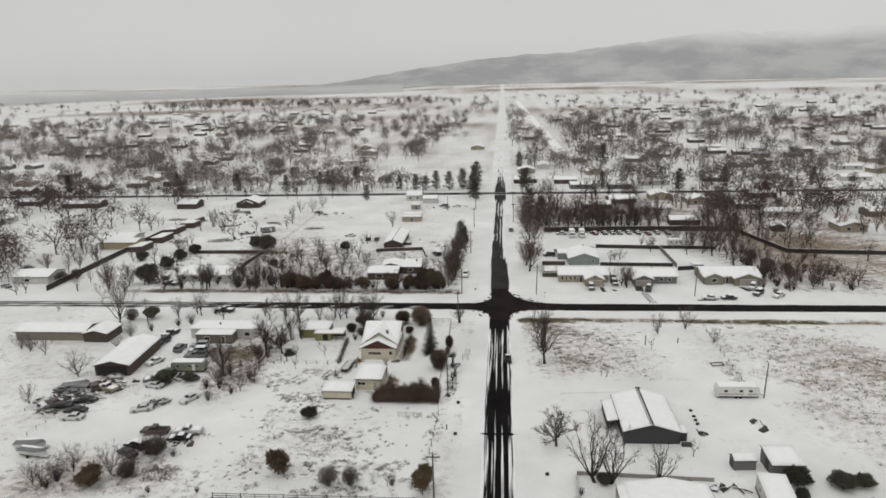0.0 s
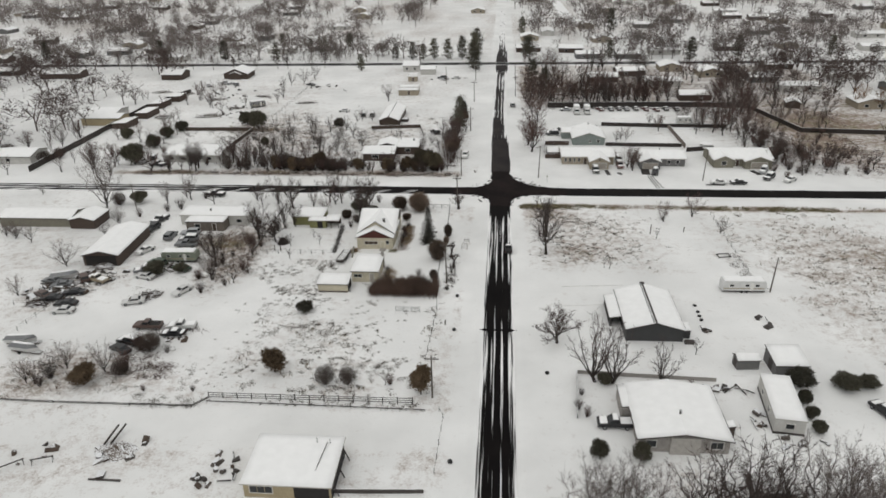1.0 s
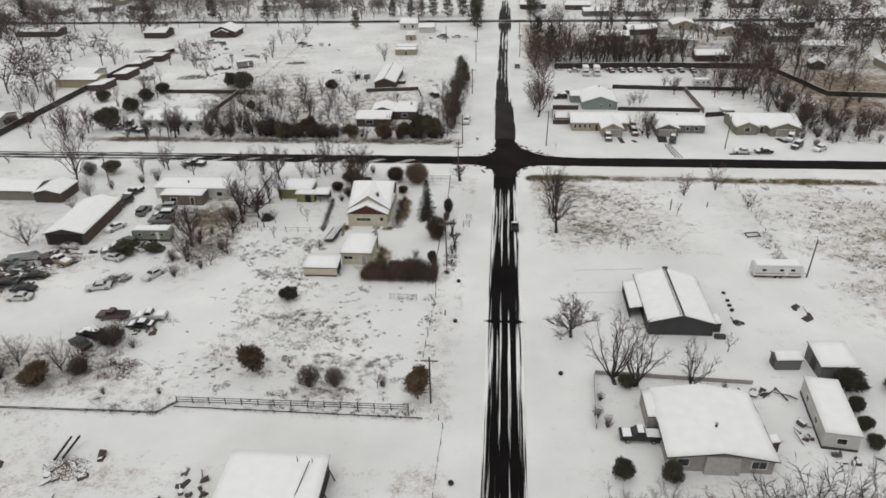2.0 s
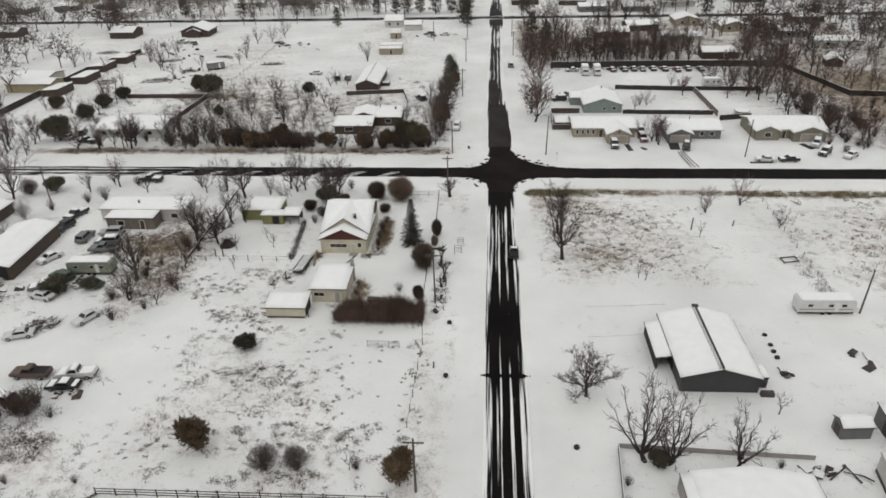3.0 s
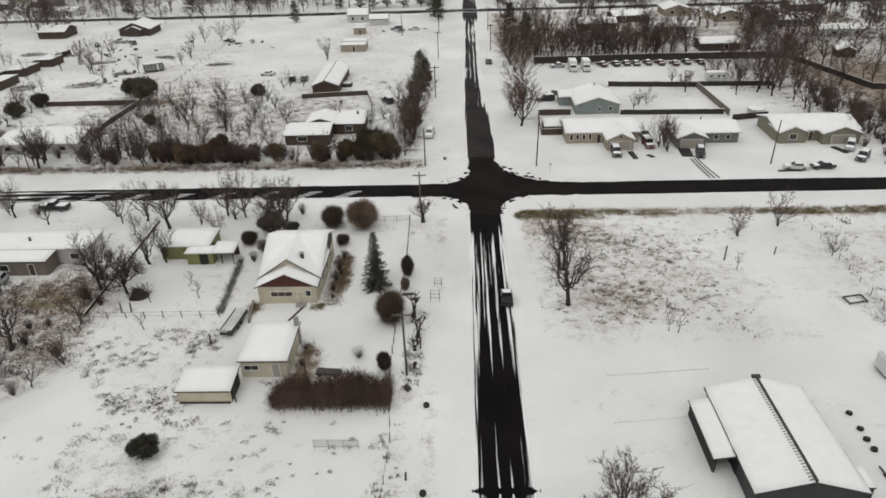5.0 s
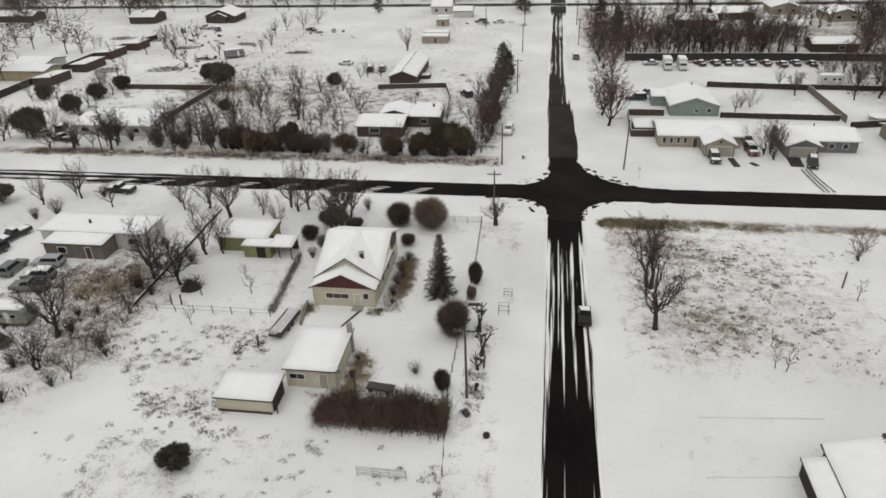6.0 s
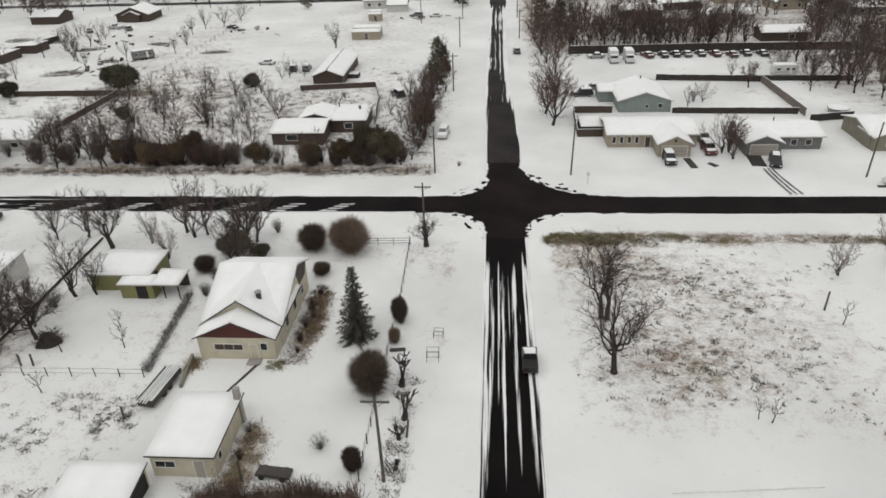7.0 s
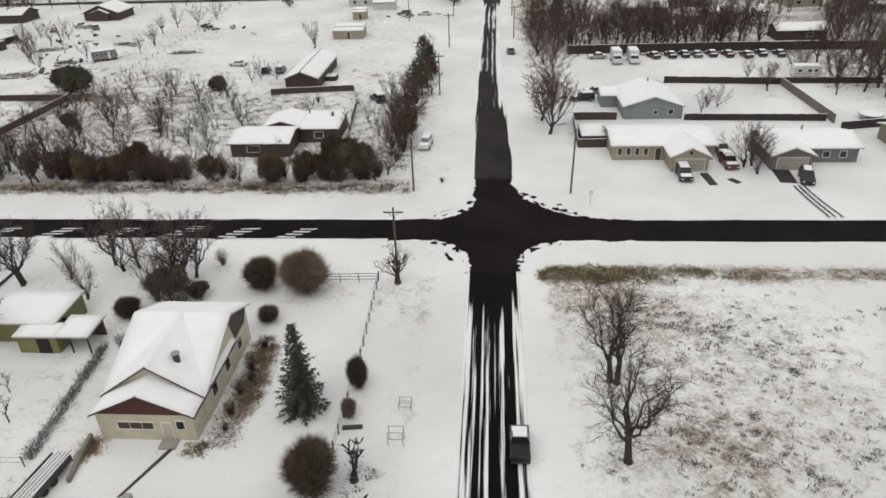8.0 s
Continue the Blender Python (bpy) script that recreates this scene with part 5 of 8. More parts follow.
def trees(rows, kind_list, base):
    for i, (x, y, tall) in enumerate(rows):
        j = (i * 7 + int(abs(x) * 3)) % len(kind_list)
        plant(kind_list[j], x, y, tall, base[j] if isinstance(base, tuple) else base)


def grove(spots, kind_list, base, label):
    """Trees that stand too deep in a wood to tell apart, in one mesh."""
    vs, fs, mats, bottom = [], [], [], 0
    stuff = bpy.data.meshes.new("bare_trees")
    for m in (BARK, TWIG, TWIG_BROWN, TWIG_RED, TWIG_GREY, TWIG_HAZE):
        stuff.materials.append(m)
    slot = {m.name: i for i, m in enumerate(stuff.materials)}
    stock = {}
    for kind in kind_list:
        for c in kind.children:
            v = np.empty(len(c.data.vertices) * 3)
            c.data.vertices.foreach_get("co", v)
            stock.setdefault(kind.name, []).append((v.reshape(-1, 3), [tuple(p.vertices) for p in c.data.polygons], slot[c.data.materials[0].name]))
    for i, (x, y, tall) in enumerate(spots):
        j = (i * 7 + int(abs(x) * 3)) % len(kind_list)
        a, k = i * 2.4, tall / base[j]
        turn = np.array([[math.cos(a), math.sin(a), 0], [-math.sin(a), math.cos(a), 0], [0, 0, 1]]) * k
        for v, f, number in stock[kind_list[j].name]:
            vs.append(v @ turn + (x, y, 0))
            fs += [tuple(n + bottom for n in face) for face in f]
            mats += [number] * len(f)
            bottom += len(v)
    stuff.from_pydata(np.concatenate(vs).tolist(), [], fs)
    stuff.polygons.foreach_set("material_index", mats)
    tagged(new("bare_trees", stuff), label, "trees", kind="stuff")


M4 = (8, 8, 7, 8)
plant(BIG[0], 12.0, 157.1, 11.5, 11), plant(BIG[1], 12.0, 166.8, 11.5, 11)
plant(BIG[5], 11.4, 236.6, 12.5, 11), plant(BIG[5], 10.3, 244.2, 11.0, 11), plant(BIG[5], -14.6, 232, 8.5, 11), plant(BIG[5], -16.4, 248, 9.0, 11), plant(BIG[5], -15.4, 258, 7.5, 11), plant(BIG[5], 58.5, 262.5, 7.0, 11), plant(BIG[5], 88, 300, 12, 11), plant(BIG[5], 96, 290, 11, 11), plant(BIG[5], 78, 286, 10, 11), plant(BIG[5], 70, 304, 11, 11), plant(BIG[5], 60, 302, 10, 11), plant(BIG[5], 93, 310, 12, 11), plant(BIG[5], 49, 303, 10, 11), plant(BIG[5], 101, 300, 11, 11), plant(BIG[5], 82, 274, 9, 11), plant(BIG[2], 12.0, 119.0, 8.8, 9, 1.2)
plant(BIG[3], 17.6, 107.4, 15.5, 11, 0.92), plant(BIG[3], 20.4, 107.0, 13.0, 11, 0.9), plant(BIG[3], 28.4, 106.6, 10.5, 11, 0.7)
plant(BIG[5], -131, 214, 10, 11), plant(BIG[5], -126.5, 218, 9, 11), plant(BIG[4], -135.5, 220, 11, 11), plant(BALL[0], -153.5, 222, 4.5, 2.95, 1.8), plant(BALL[0], -151, 227, 4, 2.95, 1.6), plant(BALL[0], -171, 229, 5, 2.95, 2.0), plant(BIG[5], -168, 236, 8, 11), plant(BIG[4], -158, 240, 9, 11), plant(BIG[4], -109.5, 181.7, 17, 11), plant(BALL[0], -107.2, 184.5, 4.2, 2.95, 1.5), plant(BIG[4], -100.2, 171.4, 4.8, 11, 0.55), plant(BIG[4], -100.3, 163.8, 4.2, 11, 0.5), plant(BIG[4], -126, 162, 5.5, 11, 0.7), plant(BIG[4], -122.5, 160.5, 5, 11, 0.6), plant(BIG[4], -76.2, 106.3, 6.5, 11, 0.62), plant(BIG[4], -68.6, 105.6, 6.8, 11, 0.66), plant(BIG[4], -81, 101.8, 5.5, 11, 0.5), plant(BALL[0], -65.2, 104.8, 3.4, 2.95, 1.2), plant(BIG[4], -89.6, 190, 6, 11, 0.6), plant(BIG[2], -97, 214, 11, 9), plant(BIG[1], -56, 183.6, 9.5, 11), plant(BIG[2], -54.6, 161.5, 9, 9)
plant(BIG[2], -36.2, 184.6, 9.5, 9), plant(BIG[4], -100, 146, 7.2, 11, 0.95), plant(BIG[1], -65.1, 147.7, 10, 11), plant(BIG[4], -62.7, 141.3, 8.5, 11), plant(BIG[0], -59.0, 162.5, 11, 11)
trees([(13, 76, 11), (18, 77.5, 10.5), (33, 77.5, 15), (43, 78, 14.5), (27.5, 78, 12), (38, 76, 14.5), (22.5, 76, 10), (47, 79, 12.5), (30, 75.5, 13), (15.5, 78, 9), (51, 80, 11), (35.5, 79, 12), (45, 76, 13), (20, 79, 8)], [BIG[4], BIG[4], BIG[3]], (11, 11, 11))
trees([(-46.5, 180.4, 6), (-36.6, 178.3, 8.5), (-51, 185, 6), (-68, 189, 5.5), (-80, 186, 6), (-60.8, 165.6, 6.5), (-62.5, 141, 6.5),
       (-58, 153.5, 6), (-102.6, 131.9, 5.5), (-117, 158.4, 6.5), (-123, 161.6, 5), (-135, 191.7, 4), (-100.8, 171.5, 4.5), (-79.4, 101.4, 5),
       (43.2, 177.2, 6.5), (51.4, 180.9, 7.5), (55.5, 170.2, 5), (42.0, 220.5, 7.5), (43.2, 223.5, 6.5), (41.2, 248, 5), (45.3, 251.4, 5.5),
       (56.4, 269.3, 6), (73.2, 280.6, 6), (77, 272.9, 7), (43, 251.5, 4)], MID[:4], M4)
trees([(-80, 221, 7.5), (-75, 216.5, 7), (-68.7, 216, 7.5), (-84.4, 260, 6), (-75, 250, 6.5), (-67.6, 250, 6), (-70.5, 264, 6), (-63.5, 259.5, 6.5),
       (-47.7, 242, 7), (-48.5, 225.5, 5), (-57, 246, 6.5), (-49.3, 309.7, 8), (-98, 306.4, 6), (-98.5, 317, 6.5), (-110.6, 300.6, 6), (-103, 333, 7),
       (-101.8, 342, 8), (-96.7, 346, 8), (-93.4, 355.4, 8), (-70, 221, 7), (-76, 232, 7), (-78, 218, 6.5), (-72.7, 217.5, 7), (-84.5, 226, 7), (-79.5, 227, 7),
       (-53, 253, 6), (-58, 262, 6), (-62, 238, 5), (-90, 245, 5), (-55, 233, 5), (-20, 236, 6), (-19, 246, 7), (-20.5, 258, 7), (-18, 268, 6), (-101, 219, 5)], MID[:1] + MID[2:3] + MID[1:2], (8, 7, 8))
# the brown and orange trees at the east side, and the wood behind the north-eastern houses
trees([(90.4, 225, 9), (87.3, 237, 10), (90.2, 264, 12), (86, 272, 12), (96.3, 222.5, 7), (103.6, 220, 8), (114.5, 220, 8), (132, 250, 9), (88, 250, 11), (92, 231, 8),
       (99, 228, 7), (84, 262, 9), (80, 284, 11), (94, 243, 9)], MID[3:4] + MID[:1], (8, 8))
trees([(41.9, 217.2, 7.5), (40.6, 220.2, 9), (82.7, 241, 10), (86.4, 236.2, 9), (89, 229.6, 9), (89, 219, 7), (91.5, 214.3, 6), (79.9, 257, 12), (81.7, 264, 13), (77.5, 261, 11), (71.2, 259.2, 8),
       (89.9, 288.9, 11), (74, 266, 9), (84, 246, 9), (92, 236, 8), (95, 231, 8), (97, 226, 7), (86, 226, 7), (100, 240, 8), (90, 247, 9), (124.2, 300.9, 11), (113.4, 301.8, 10), (96, 281, 9),
       (93.5, 220, 6), (99, 216, 6), (104, 227, 7), (110, 232, 7), (84, 253, 10), (76, 271, 9), (69, 276, 8), (12.5, 249, 9), (13.5, 257, 8), (13, 268, 10), (15, 277, 10), (13.5, 287, 11), (17, 294, 10), (23, 303, 9.5), (12.5, 297, 11), (30, 303, 9), (37, 302, 9), (46, 301, 9), (20, 308, 10), (27, 309, 10)], [MID[4], MID[5], MID[3]], (8, 8, 8))
wood_rng = random.Random(77)
spots = [(12.5, 300, 9), (13, 309, 10), (12, 318, 10), (13, 330, 11), (11.5, 345, 10)]
clumps = [(18, 314, 6), (29, 316, 6), (39, 314, 6), (58, 303, 7), (54, 312, 6), (66, 308, 5), (78, 331, 9), (100, 325, 8), (92, 300, 6), (108, 310, 7), (22, 340, 7), (40, 338, 6), (62, 335, 7), (88, 352, 8), (30, 365, 10), (108, 345, 9), (52, 378, 8), (20, 378, 7), (75, 380, 8), (20, 306, 6), (34, 306, 6), (48, 307, 6), (70, 326, 7), (24, 326, 7), (46, 322, 7)]
while len(spots) < 180:
    cx, cy, spread_ = clumps[wood_rng.randrange(len(clumps))]
    x, y = wood_rng.gauss(cx, spread_ * 0.6), wood_rng.gauss(cy, spread_ * 0.5)
    clear = not (70 < x < 94 and 303 < y < 318) and min(math.hypot(x - a, y - b) for a, b in ((49, 351), (75, 341), (102, 363), (123, 349), (64, 365), (119, 299))) > 8
    if 9 < x < 145 and 300 < y < 388 and clear and min(math.hypot(x - a, y - b) for a, b, _ in spots) > 1.7:
        spots.append((x, y, wood_rng.uniform(7.5, 13)))
for k in range(34):
    x, y = wood_rng.uniform(76, 132), wood_rng.uniform(262, 300)
    if not (112 < x < 126 and y > 292):
        spots.append((x, y, wood_rng.uniform(7, 12)))
near, deep = [p for p in spots if p[1] < 312 and p[0] < 76], [p for p in spots if p[1] >= 312 or p[0] >= 76]
for x, y, tall in ((150, 291, 12), (156, 284, 11), (145, 299, 10), (158, 296, 11)):
    plant(TAWNY[0], x, y, tall, 8)
trees(near, [DEEP[0], MID[5], DEEP[2]], (8, 8, 8))
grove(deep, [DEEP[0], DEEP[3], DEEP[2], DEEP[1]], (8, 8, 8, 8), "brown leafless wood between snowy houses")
trees([(-15.5, 292, 8), (-14, 270, 8), (-14.3, 247, 9), (-15.4, 237, 8), (-12.5, 262, 7)], MID[:1] + MID[3:4], (8, 8))
for i, (x, y) in enumerate(((24.7, 150.5), (25.8, 150.0), (39.2, 166.4), (36.6, 116.4), (-45.5, 164), (-48.2, 152), (-43, 160), (-50, 159), (-18, 104.5))):
    plant(TWIGLET[0], x, y, 2.6 + 0.35 * (i % 4), 3.2)
for i, (x, y, s) in enumerate(((-77.4, 103.4, 5.2), (-65, 105.8, 5.2), (-63.6, 114.6, 4.2), (-17.2, 104.7, 2.4), (-77.9, 101.0, 3.0), (-60, 112, 2.4),
                               (14.2, 99.8, 2.4), (15.4, 98.0, 2.4), (15.0, 103.5, 1.8), (-60.5, 160, 3), (-56, 168, 3.5), (-57.5, 146, 3), (-63, 135, 3.2),
                               (-66, 141, 3), (-84, 190, 3), (-87.8, 181.7, 4), (-91, 180, 3), (-33, 188.5, 2.6), (-38.5, 186.5, 3), (-22.9, 168, 2.2), (-22.9, 164.5, 2.3), (-22.8, 161.5, 1.9), (-22.6, 171.5, 2.0), (-22.4, 166.3, 1.6), (-22.6, 159.5, 1.2),
                               (-24.2, 147, 1.6), (-24.0, 143.5, 1.5), (33.5, 107, 1.5), (-107, 177, 3), (-97, 176, 3), (36, 262, 3), (-59, 100.5, 1.6), (-50.5, 101, 1.6))):
    plant(BUSH[i % 2 if i % 5 else 2], x, y, s, 3)
yard = random.Random(55)
for i in range(11):
    y = yard.uniform(136, 178)
    x = -60 - 0.05 * (y - 150) + yard.gauss(0, 3.5)
    if i % 3:
        plant(BUSH[1 if i % 2 else 0], x, y, yard.uniform(1.6, 2.8), 3)
    else:
        plant(MID[3 if i % 2 else 2], x, y, yard.uniform(4, 6), 8)
for i in range(26):
    x, y = yard.uniform(-100, -22), yard.uniform(221, 262)
    if not (-46 < x < -26 and 224 < y < 244) and not (-114 < x < -90 and 220 < y < 262):
        plant(MID[2 if i % 2 else 0], x, y, yard.uniform(4, 6.5), 7.5) if i % 2 else plant(BUSH[2 * (i % 4 == 0)], x, y, yard.uniform(1.5, 2.6), 3)
for i, (x, y, tall) in enumerate(((-37.5, 171, 2.4), (-35.6, 173, 3.0), (-34, 174.8, 3.4), (-33.6, 177.5, 3.6), (-35, 176, 3.2), (-36.5, 174, 2.6), (-33.2, 171.8, 1.8))):
    plant((BUSH[0], BUSH[0], BALL[0])[i % 3], x, y, tall, 3.0 if i % 3 < 2 else 2.95)
plant(MID[0], -34.6, 176.2, 7.5, 8), plant(MID[3], -45, 187, 9, 8)
for x, y, w_, tall in ((86, 226, 1.7, 3.6), (90, 233, 1.9, 4.2), (94, 241, 1.8, 4.0), (88, 243, 1.5, 3.4), (97, 229, 1.6, 3.6), (92, 251, 1.8, 4.4), (99, 237, 1.4, 3.2), (102, 222, 1.5, 3.2)):
    plant(BALL[0], x, y, tall, 2.95, w_, "dense reddish-brown thicket in snow")
east = random.Random(66)
for i in range(30):
    x, y = east.uniform(84, 118), east.uniform(212, 262)
    plant(BUSH[1 if i % 3 else 0], x, y, east.uniform(1.8, 3.6), 3, east.uniform(0.8, 1.4))
garden = random.Random(88)
for i in range(14):
    plant(DEEP[1 + i % 2], garden.uniform(-93, -70), garden.uniform(213.5, 238), garden.uniform(5.5, 8.5), 8)
for i in range(34):
    x, y = garden.uniform(-96, -44), garden.uniform(230, 280)
    if not (-48 < x < -26 and y < 246) and not (x > -49 and y > 262):
        plant(DEEP[3], x, y, garden.uniform(4.5, 7.2), 8)
nw = random.Random(31)
for i in range(30):
    x, y = nw.uniform(-118, -62), 213 + abs(nw.gauss(0, 11))
    if -113 < x < -91 and 221 < y < 236:
        y = 213 + nw.uniform(0, 4)
    plant((MID[0], BUSH[1], MID[1], MID[0], MID[3])[i % 5], x, y, nw.uniform(5, 9) if i % 5 != 1 else nw.uniform(2.0, 3.4), 8 if i % 5 != 1 else 3)
west = [(nw.uniform(-168, -114), nw.uniform(205, 330), nw.uniform(5, 9)) for _ in range(70)]
west = [(x, y, tall) for x, y, tall in west if abs(x + 150) > 5 and not (-172 < x < -144 and 262 < y < 292) and not (-171 < x < -155 and 217 < y < 232)]
grove(west, [DEEP[1], DEEP[3], DEEP[2]], (8, 8, 8), "leafless trees among western yards")
trees([(-47, 188.5, 10), (-43.5, 187.8, 9.5), (-35.3, 185.6, 9.5), (-38.6, 187.2, 8), (-62, 187, 8.5), (-66, 186, 7), (-88, 189, 9), (-94, 186, 7), (-36, 180, 8), (-54.5, 170.5, 9.5), (-52, 171, 7)], [MID[0], MID[1], MID[5]], (8, 8, 8))
# dark evergreens
for i, (x, y, r_, hi) in enumerate(((-38.1, 107.2, 2.2, 2.0), (-11.6, 102.3, 2.0, 2.2), (-38.1, 128, 1.7, 1.15), (-70.4, 101.9, 2.5, 1.5), (16.2, 88.6, 1.35, 1.6), (22.0, 88.6, 1.35, 1.5),
                                    (19.2, 106.9, 1.3, 0.9), (-26.3, 183.4, 2.7, 1.95), (-20.7, 182.6, 3.6, 2.7), (-23.6, 176.4, 1.4, 1.0), (-11.7, 165.6, 1.35, 1.9), (-11.9, 161.6, 1.0, 1.1),
                                    (-139, 251, 2.3, 1.6), (-122.5, 239, 2.6, 1.9), (-123.4, 251.3, 2.4, 1.7), (-120.7, 220.5, 3.6, 2.6), (-92.9, 265, 3.3, 2.6), (-122.2, 261.3, 2.3, 1.6), (-98.9, 269.7, 3.0, 2.0),
                                    (-62, 268, 2.0, 1.4), (-83.4, 243, 1.5, 1.2), (58.8, 107.6, 2.2, 1.3), (62.3, 108, 1.7, 1.1), (51.3, 107.6, 2.2, 1.6), (50.2, 103, 1.1, 1.3), (50.0, 99.5, 1.0, 1.2), (49.8, 96, 1.1, 1.1),
                                    (-77, 143, 2.2, 1.5), (-71.5, 144.5, 1.6, 1.0), (-33.4, 181.2, 1.3, 1.0), (-102, 186, 2.2, 1.8), (-36.8, 181.5, 2.4, 1.6), (-39.8, 177.2, 1.8, 1.2))):
    k = JUN[1] if i in (0, 1, 3, 8, 10) else JUN[0]
    r = random.Random(i)
    if i in (7, 8, 9, 10, 11, 32):
        plant(BALL[1], x, y, hi * 2.1, 2.95, r_ / 1.6)
        continue
    copy_thing(k, place(x, y, r.uniform(0, 360), r_ / 1.6, -0.9 if 11 < i < 21 else -0.3, hi / 1.4 * (1.35 if 11 < i < 21 else 1.0)))
shrubs = random.Random(9)
for x0, x1, n in ((-72, -50, 34), (-49, -40, 5), (-37, -17, 26), (-90, -74, 4)):
    for i in range(n):
        x, y = x0 + (x1 - x0) * (i + 0.5) / n + shrubs.uniform(-1.0, 1.0), 216.6 + shrubs.uniform(-1.8, 2.4)
        k = ((BALL[0], BUSH[1], JUN[1], BALL[0], BALL[0]) if x0 < -38 else (JUN[2], BALL[0], JUN[1], BUSH[1], BALL[0]))[shrubs.randrange(5)]
        size = shrubs.uniform(0.9, 1.5) if x0 == -72 else shrubs.uniform(0.65, 1.35)
        copy_thing(k, place(x, y, shrubs.uniform(0, 360), size, -0.25, size * shrubs.uniform(1.0, 1.5)))
        if i % 3 == 1:
            plant(MID[(0, 3, 1)[i % 3]], x + 1.5, y + shrubs.uniform(-1, 3), shrubs.uniform(5, 7.5), 8)
for i, (x, y, tall) in enumerate(((-15.9, 283.5, 8.5), (-13.8, 279.5, 7.0), (-14.4, 262, 8.0), (-16.2, 266.5, 6.5), (-15.2, 243, 6.0), (-14.0, 236.5, 5.5))):
    plant(PINE[0 if i < 4 else 1], x, y, tall, 8)
for i, (x, y, tall, wide) in enumerate(((-15.2, 223.5, 4.5, 1.1), (-14.6, 228, 5, 1.0), (-15.6, 233, 5.5, 1.2), (-14.2, 238.5, 5, 1.1), (-15.8, 243.5, 4.5, 1.0), (-15, 256, 4, 1.1), (-13.5, 277, 4, 1.0), (-16.8, 230, 3.5, 1.0), (-17, 239, 4, 1.0))):
    plant((BUSH[0], BUSH[1], JUN[1], BUSH[1])[i % 4], x, y, tall * 0.75, 3.0, wide * 1.1)
    plant(MID[4 if i % 2 else 0], x - 1.2, y + 2.5, tall * 1.7, 8)
plant(BUSH[1], -7.0, 214.6, 1.0, 3.0, 0.5)
plant(MID[0], -10.4, 184.9, 5.6, 8, 0.9)
# the round leafless shrub and the dense hedge in the cream house's yard
plant(BALL[1], -13.3, 153.2, 5.2, 2.95, 1.75), plant(BUSH[2], -16.8, 145.1, 1.9, 3, 0.75), plant(BALL[1], -13.2, 142.5, 3.0, 2.95, 0.8), plant(BALL[0], -28.3, 104.2, 4.1, 2.95, 1.3), plant(BALL[0], -24.4, 104.3, 3.9, 2.95, 1.1), plant(BALL[0], -63.4, 112.4, 4.2, 2.95, 1.6), plant(BUSH[1], -65.3, 112.6, 4.4, 3, 1.7)
sp = spruce(9.4, 2.35, "tall spruce with snow on its boughs")
sp.matrix_basis = pose(-16.3, 162.6, 0)
hedge, r = Geo(), random.Random(3)
for i in range(5600):
    x, y = r.uniform(-26.3, -11.8), 136.8 + r.gauss(0, 0.85)
    tall = (2.6 + 2.2 * fbm(x * 0.5, 3) + r.uniform(-1.1, 0.7) + 0.8 * math.exp(-((x + 12.5) / 1.2) ** 2)) * (1 - 0.13 * abs(y - 136.8))
    top = Vector((x + r.gauss(0, 0.4), y + r.gauss(0, 0.4), max(0.5, tall)))
    ribbon(hedge, r, Vector((x, y, 0)), top, 0.02)
    for _ in range(3):
        q = Vector((x, y, 0)).lerp(top, r.uniform(0.05, 1.0))
        ribbon(hedge, r, q, q + Vector((r.gauss(0, 0.35), r.gauss(0, 0.35), r.uniform(0.0, 0.5))), 0.015)
single("hedge", hedge, HEDGE, "dense reddish-brown leafless hedge", "hedge")
low = Geo()
for i in range(900):
    u = r.random()
    p = Vector((-38.4 - 1.3 * u + r.gauss(0, 0.28), 155.5 + 16 * u, 0))
    q = p + Vector((r.gauss(0, 0.25), r.gauss(0, 0.25), r.uniform(0.3, 1.0) * (0.8 + 0.5 * fbm(p.y * 0.4, 7))))
    ribbon(low, r, p, q, 0.022)
    ribbon(low, r, p.lerp(q, 0.5), p.lerp(q, 0.6) + Vector((r.gauss(0, 0.3), r.gauss(0, 0.3), r.uniform(0, 0.3))), 0.018)
single("hedge", low, TWIG_GREY, "low ragged grey hedge along a drive", "hedge")
for o in park:
    for c in list(o.children):
        bpy.data.objects.remove(c)
    bpy.data.objects.remove(o)

# dead and pollarded trees by the road
for x, y, tall, sd in ((-10.3, 184.6, 4.4, 3), (-10.2, 154.3, 4.2, 8), (-9.4, 149.3, 3.4, 5), (-9.6, 146.6, 2.6, 6)):
    t = bare_tree(sd + 80, tall, 3, 0.9, 0.5, 0.11, label="gnarled pollarded tree by the roadside", bole=0.34, girth=0.14, group="pollarded trees")
    t.matrix_basis = pose(x, y, 0)

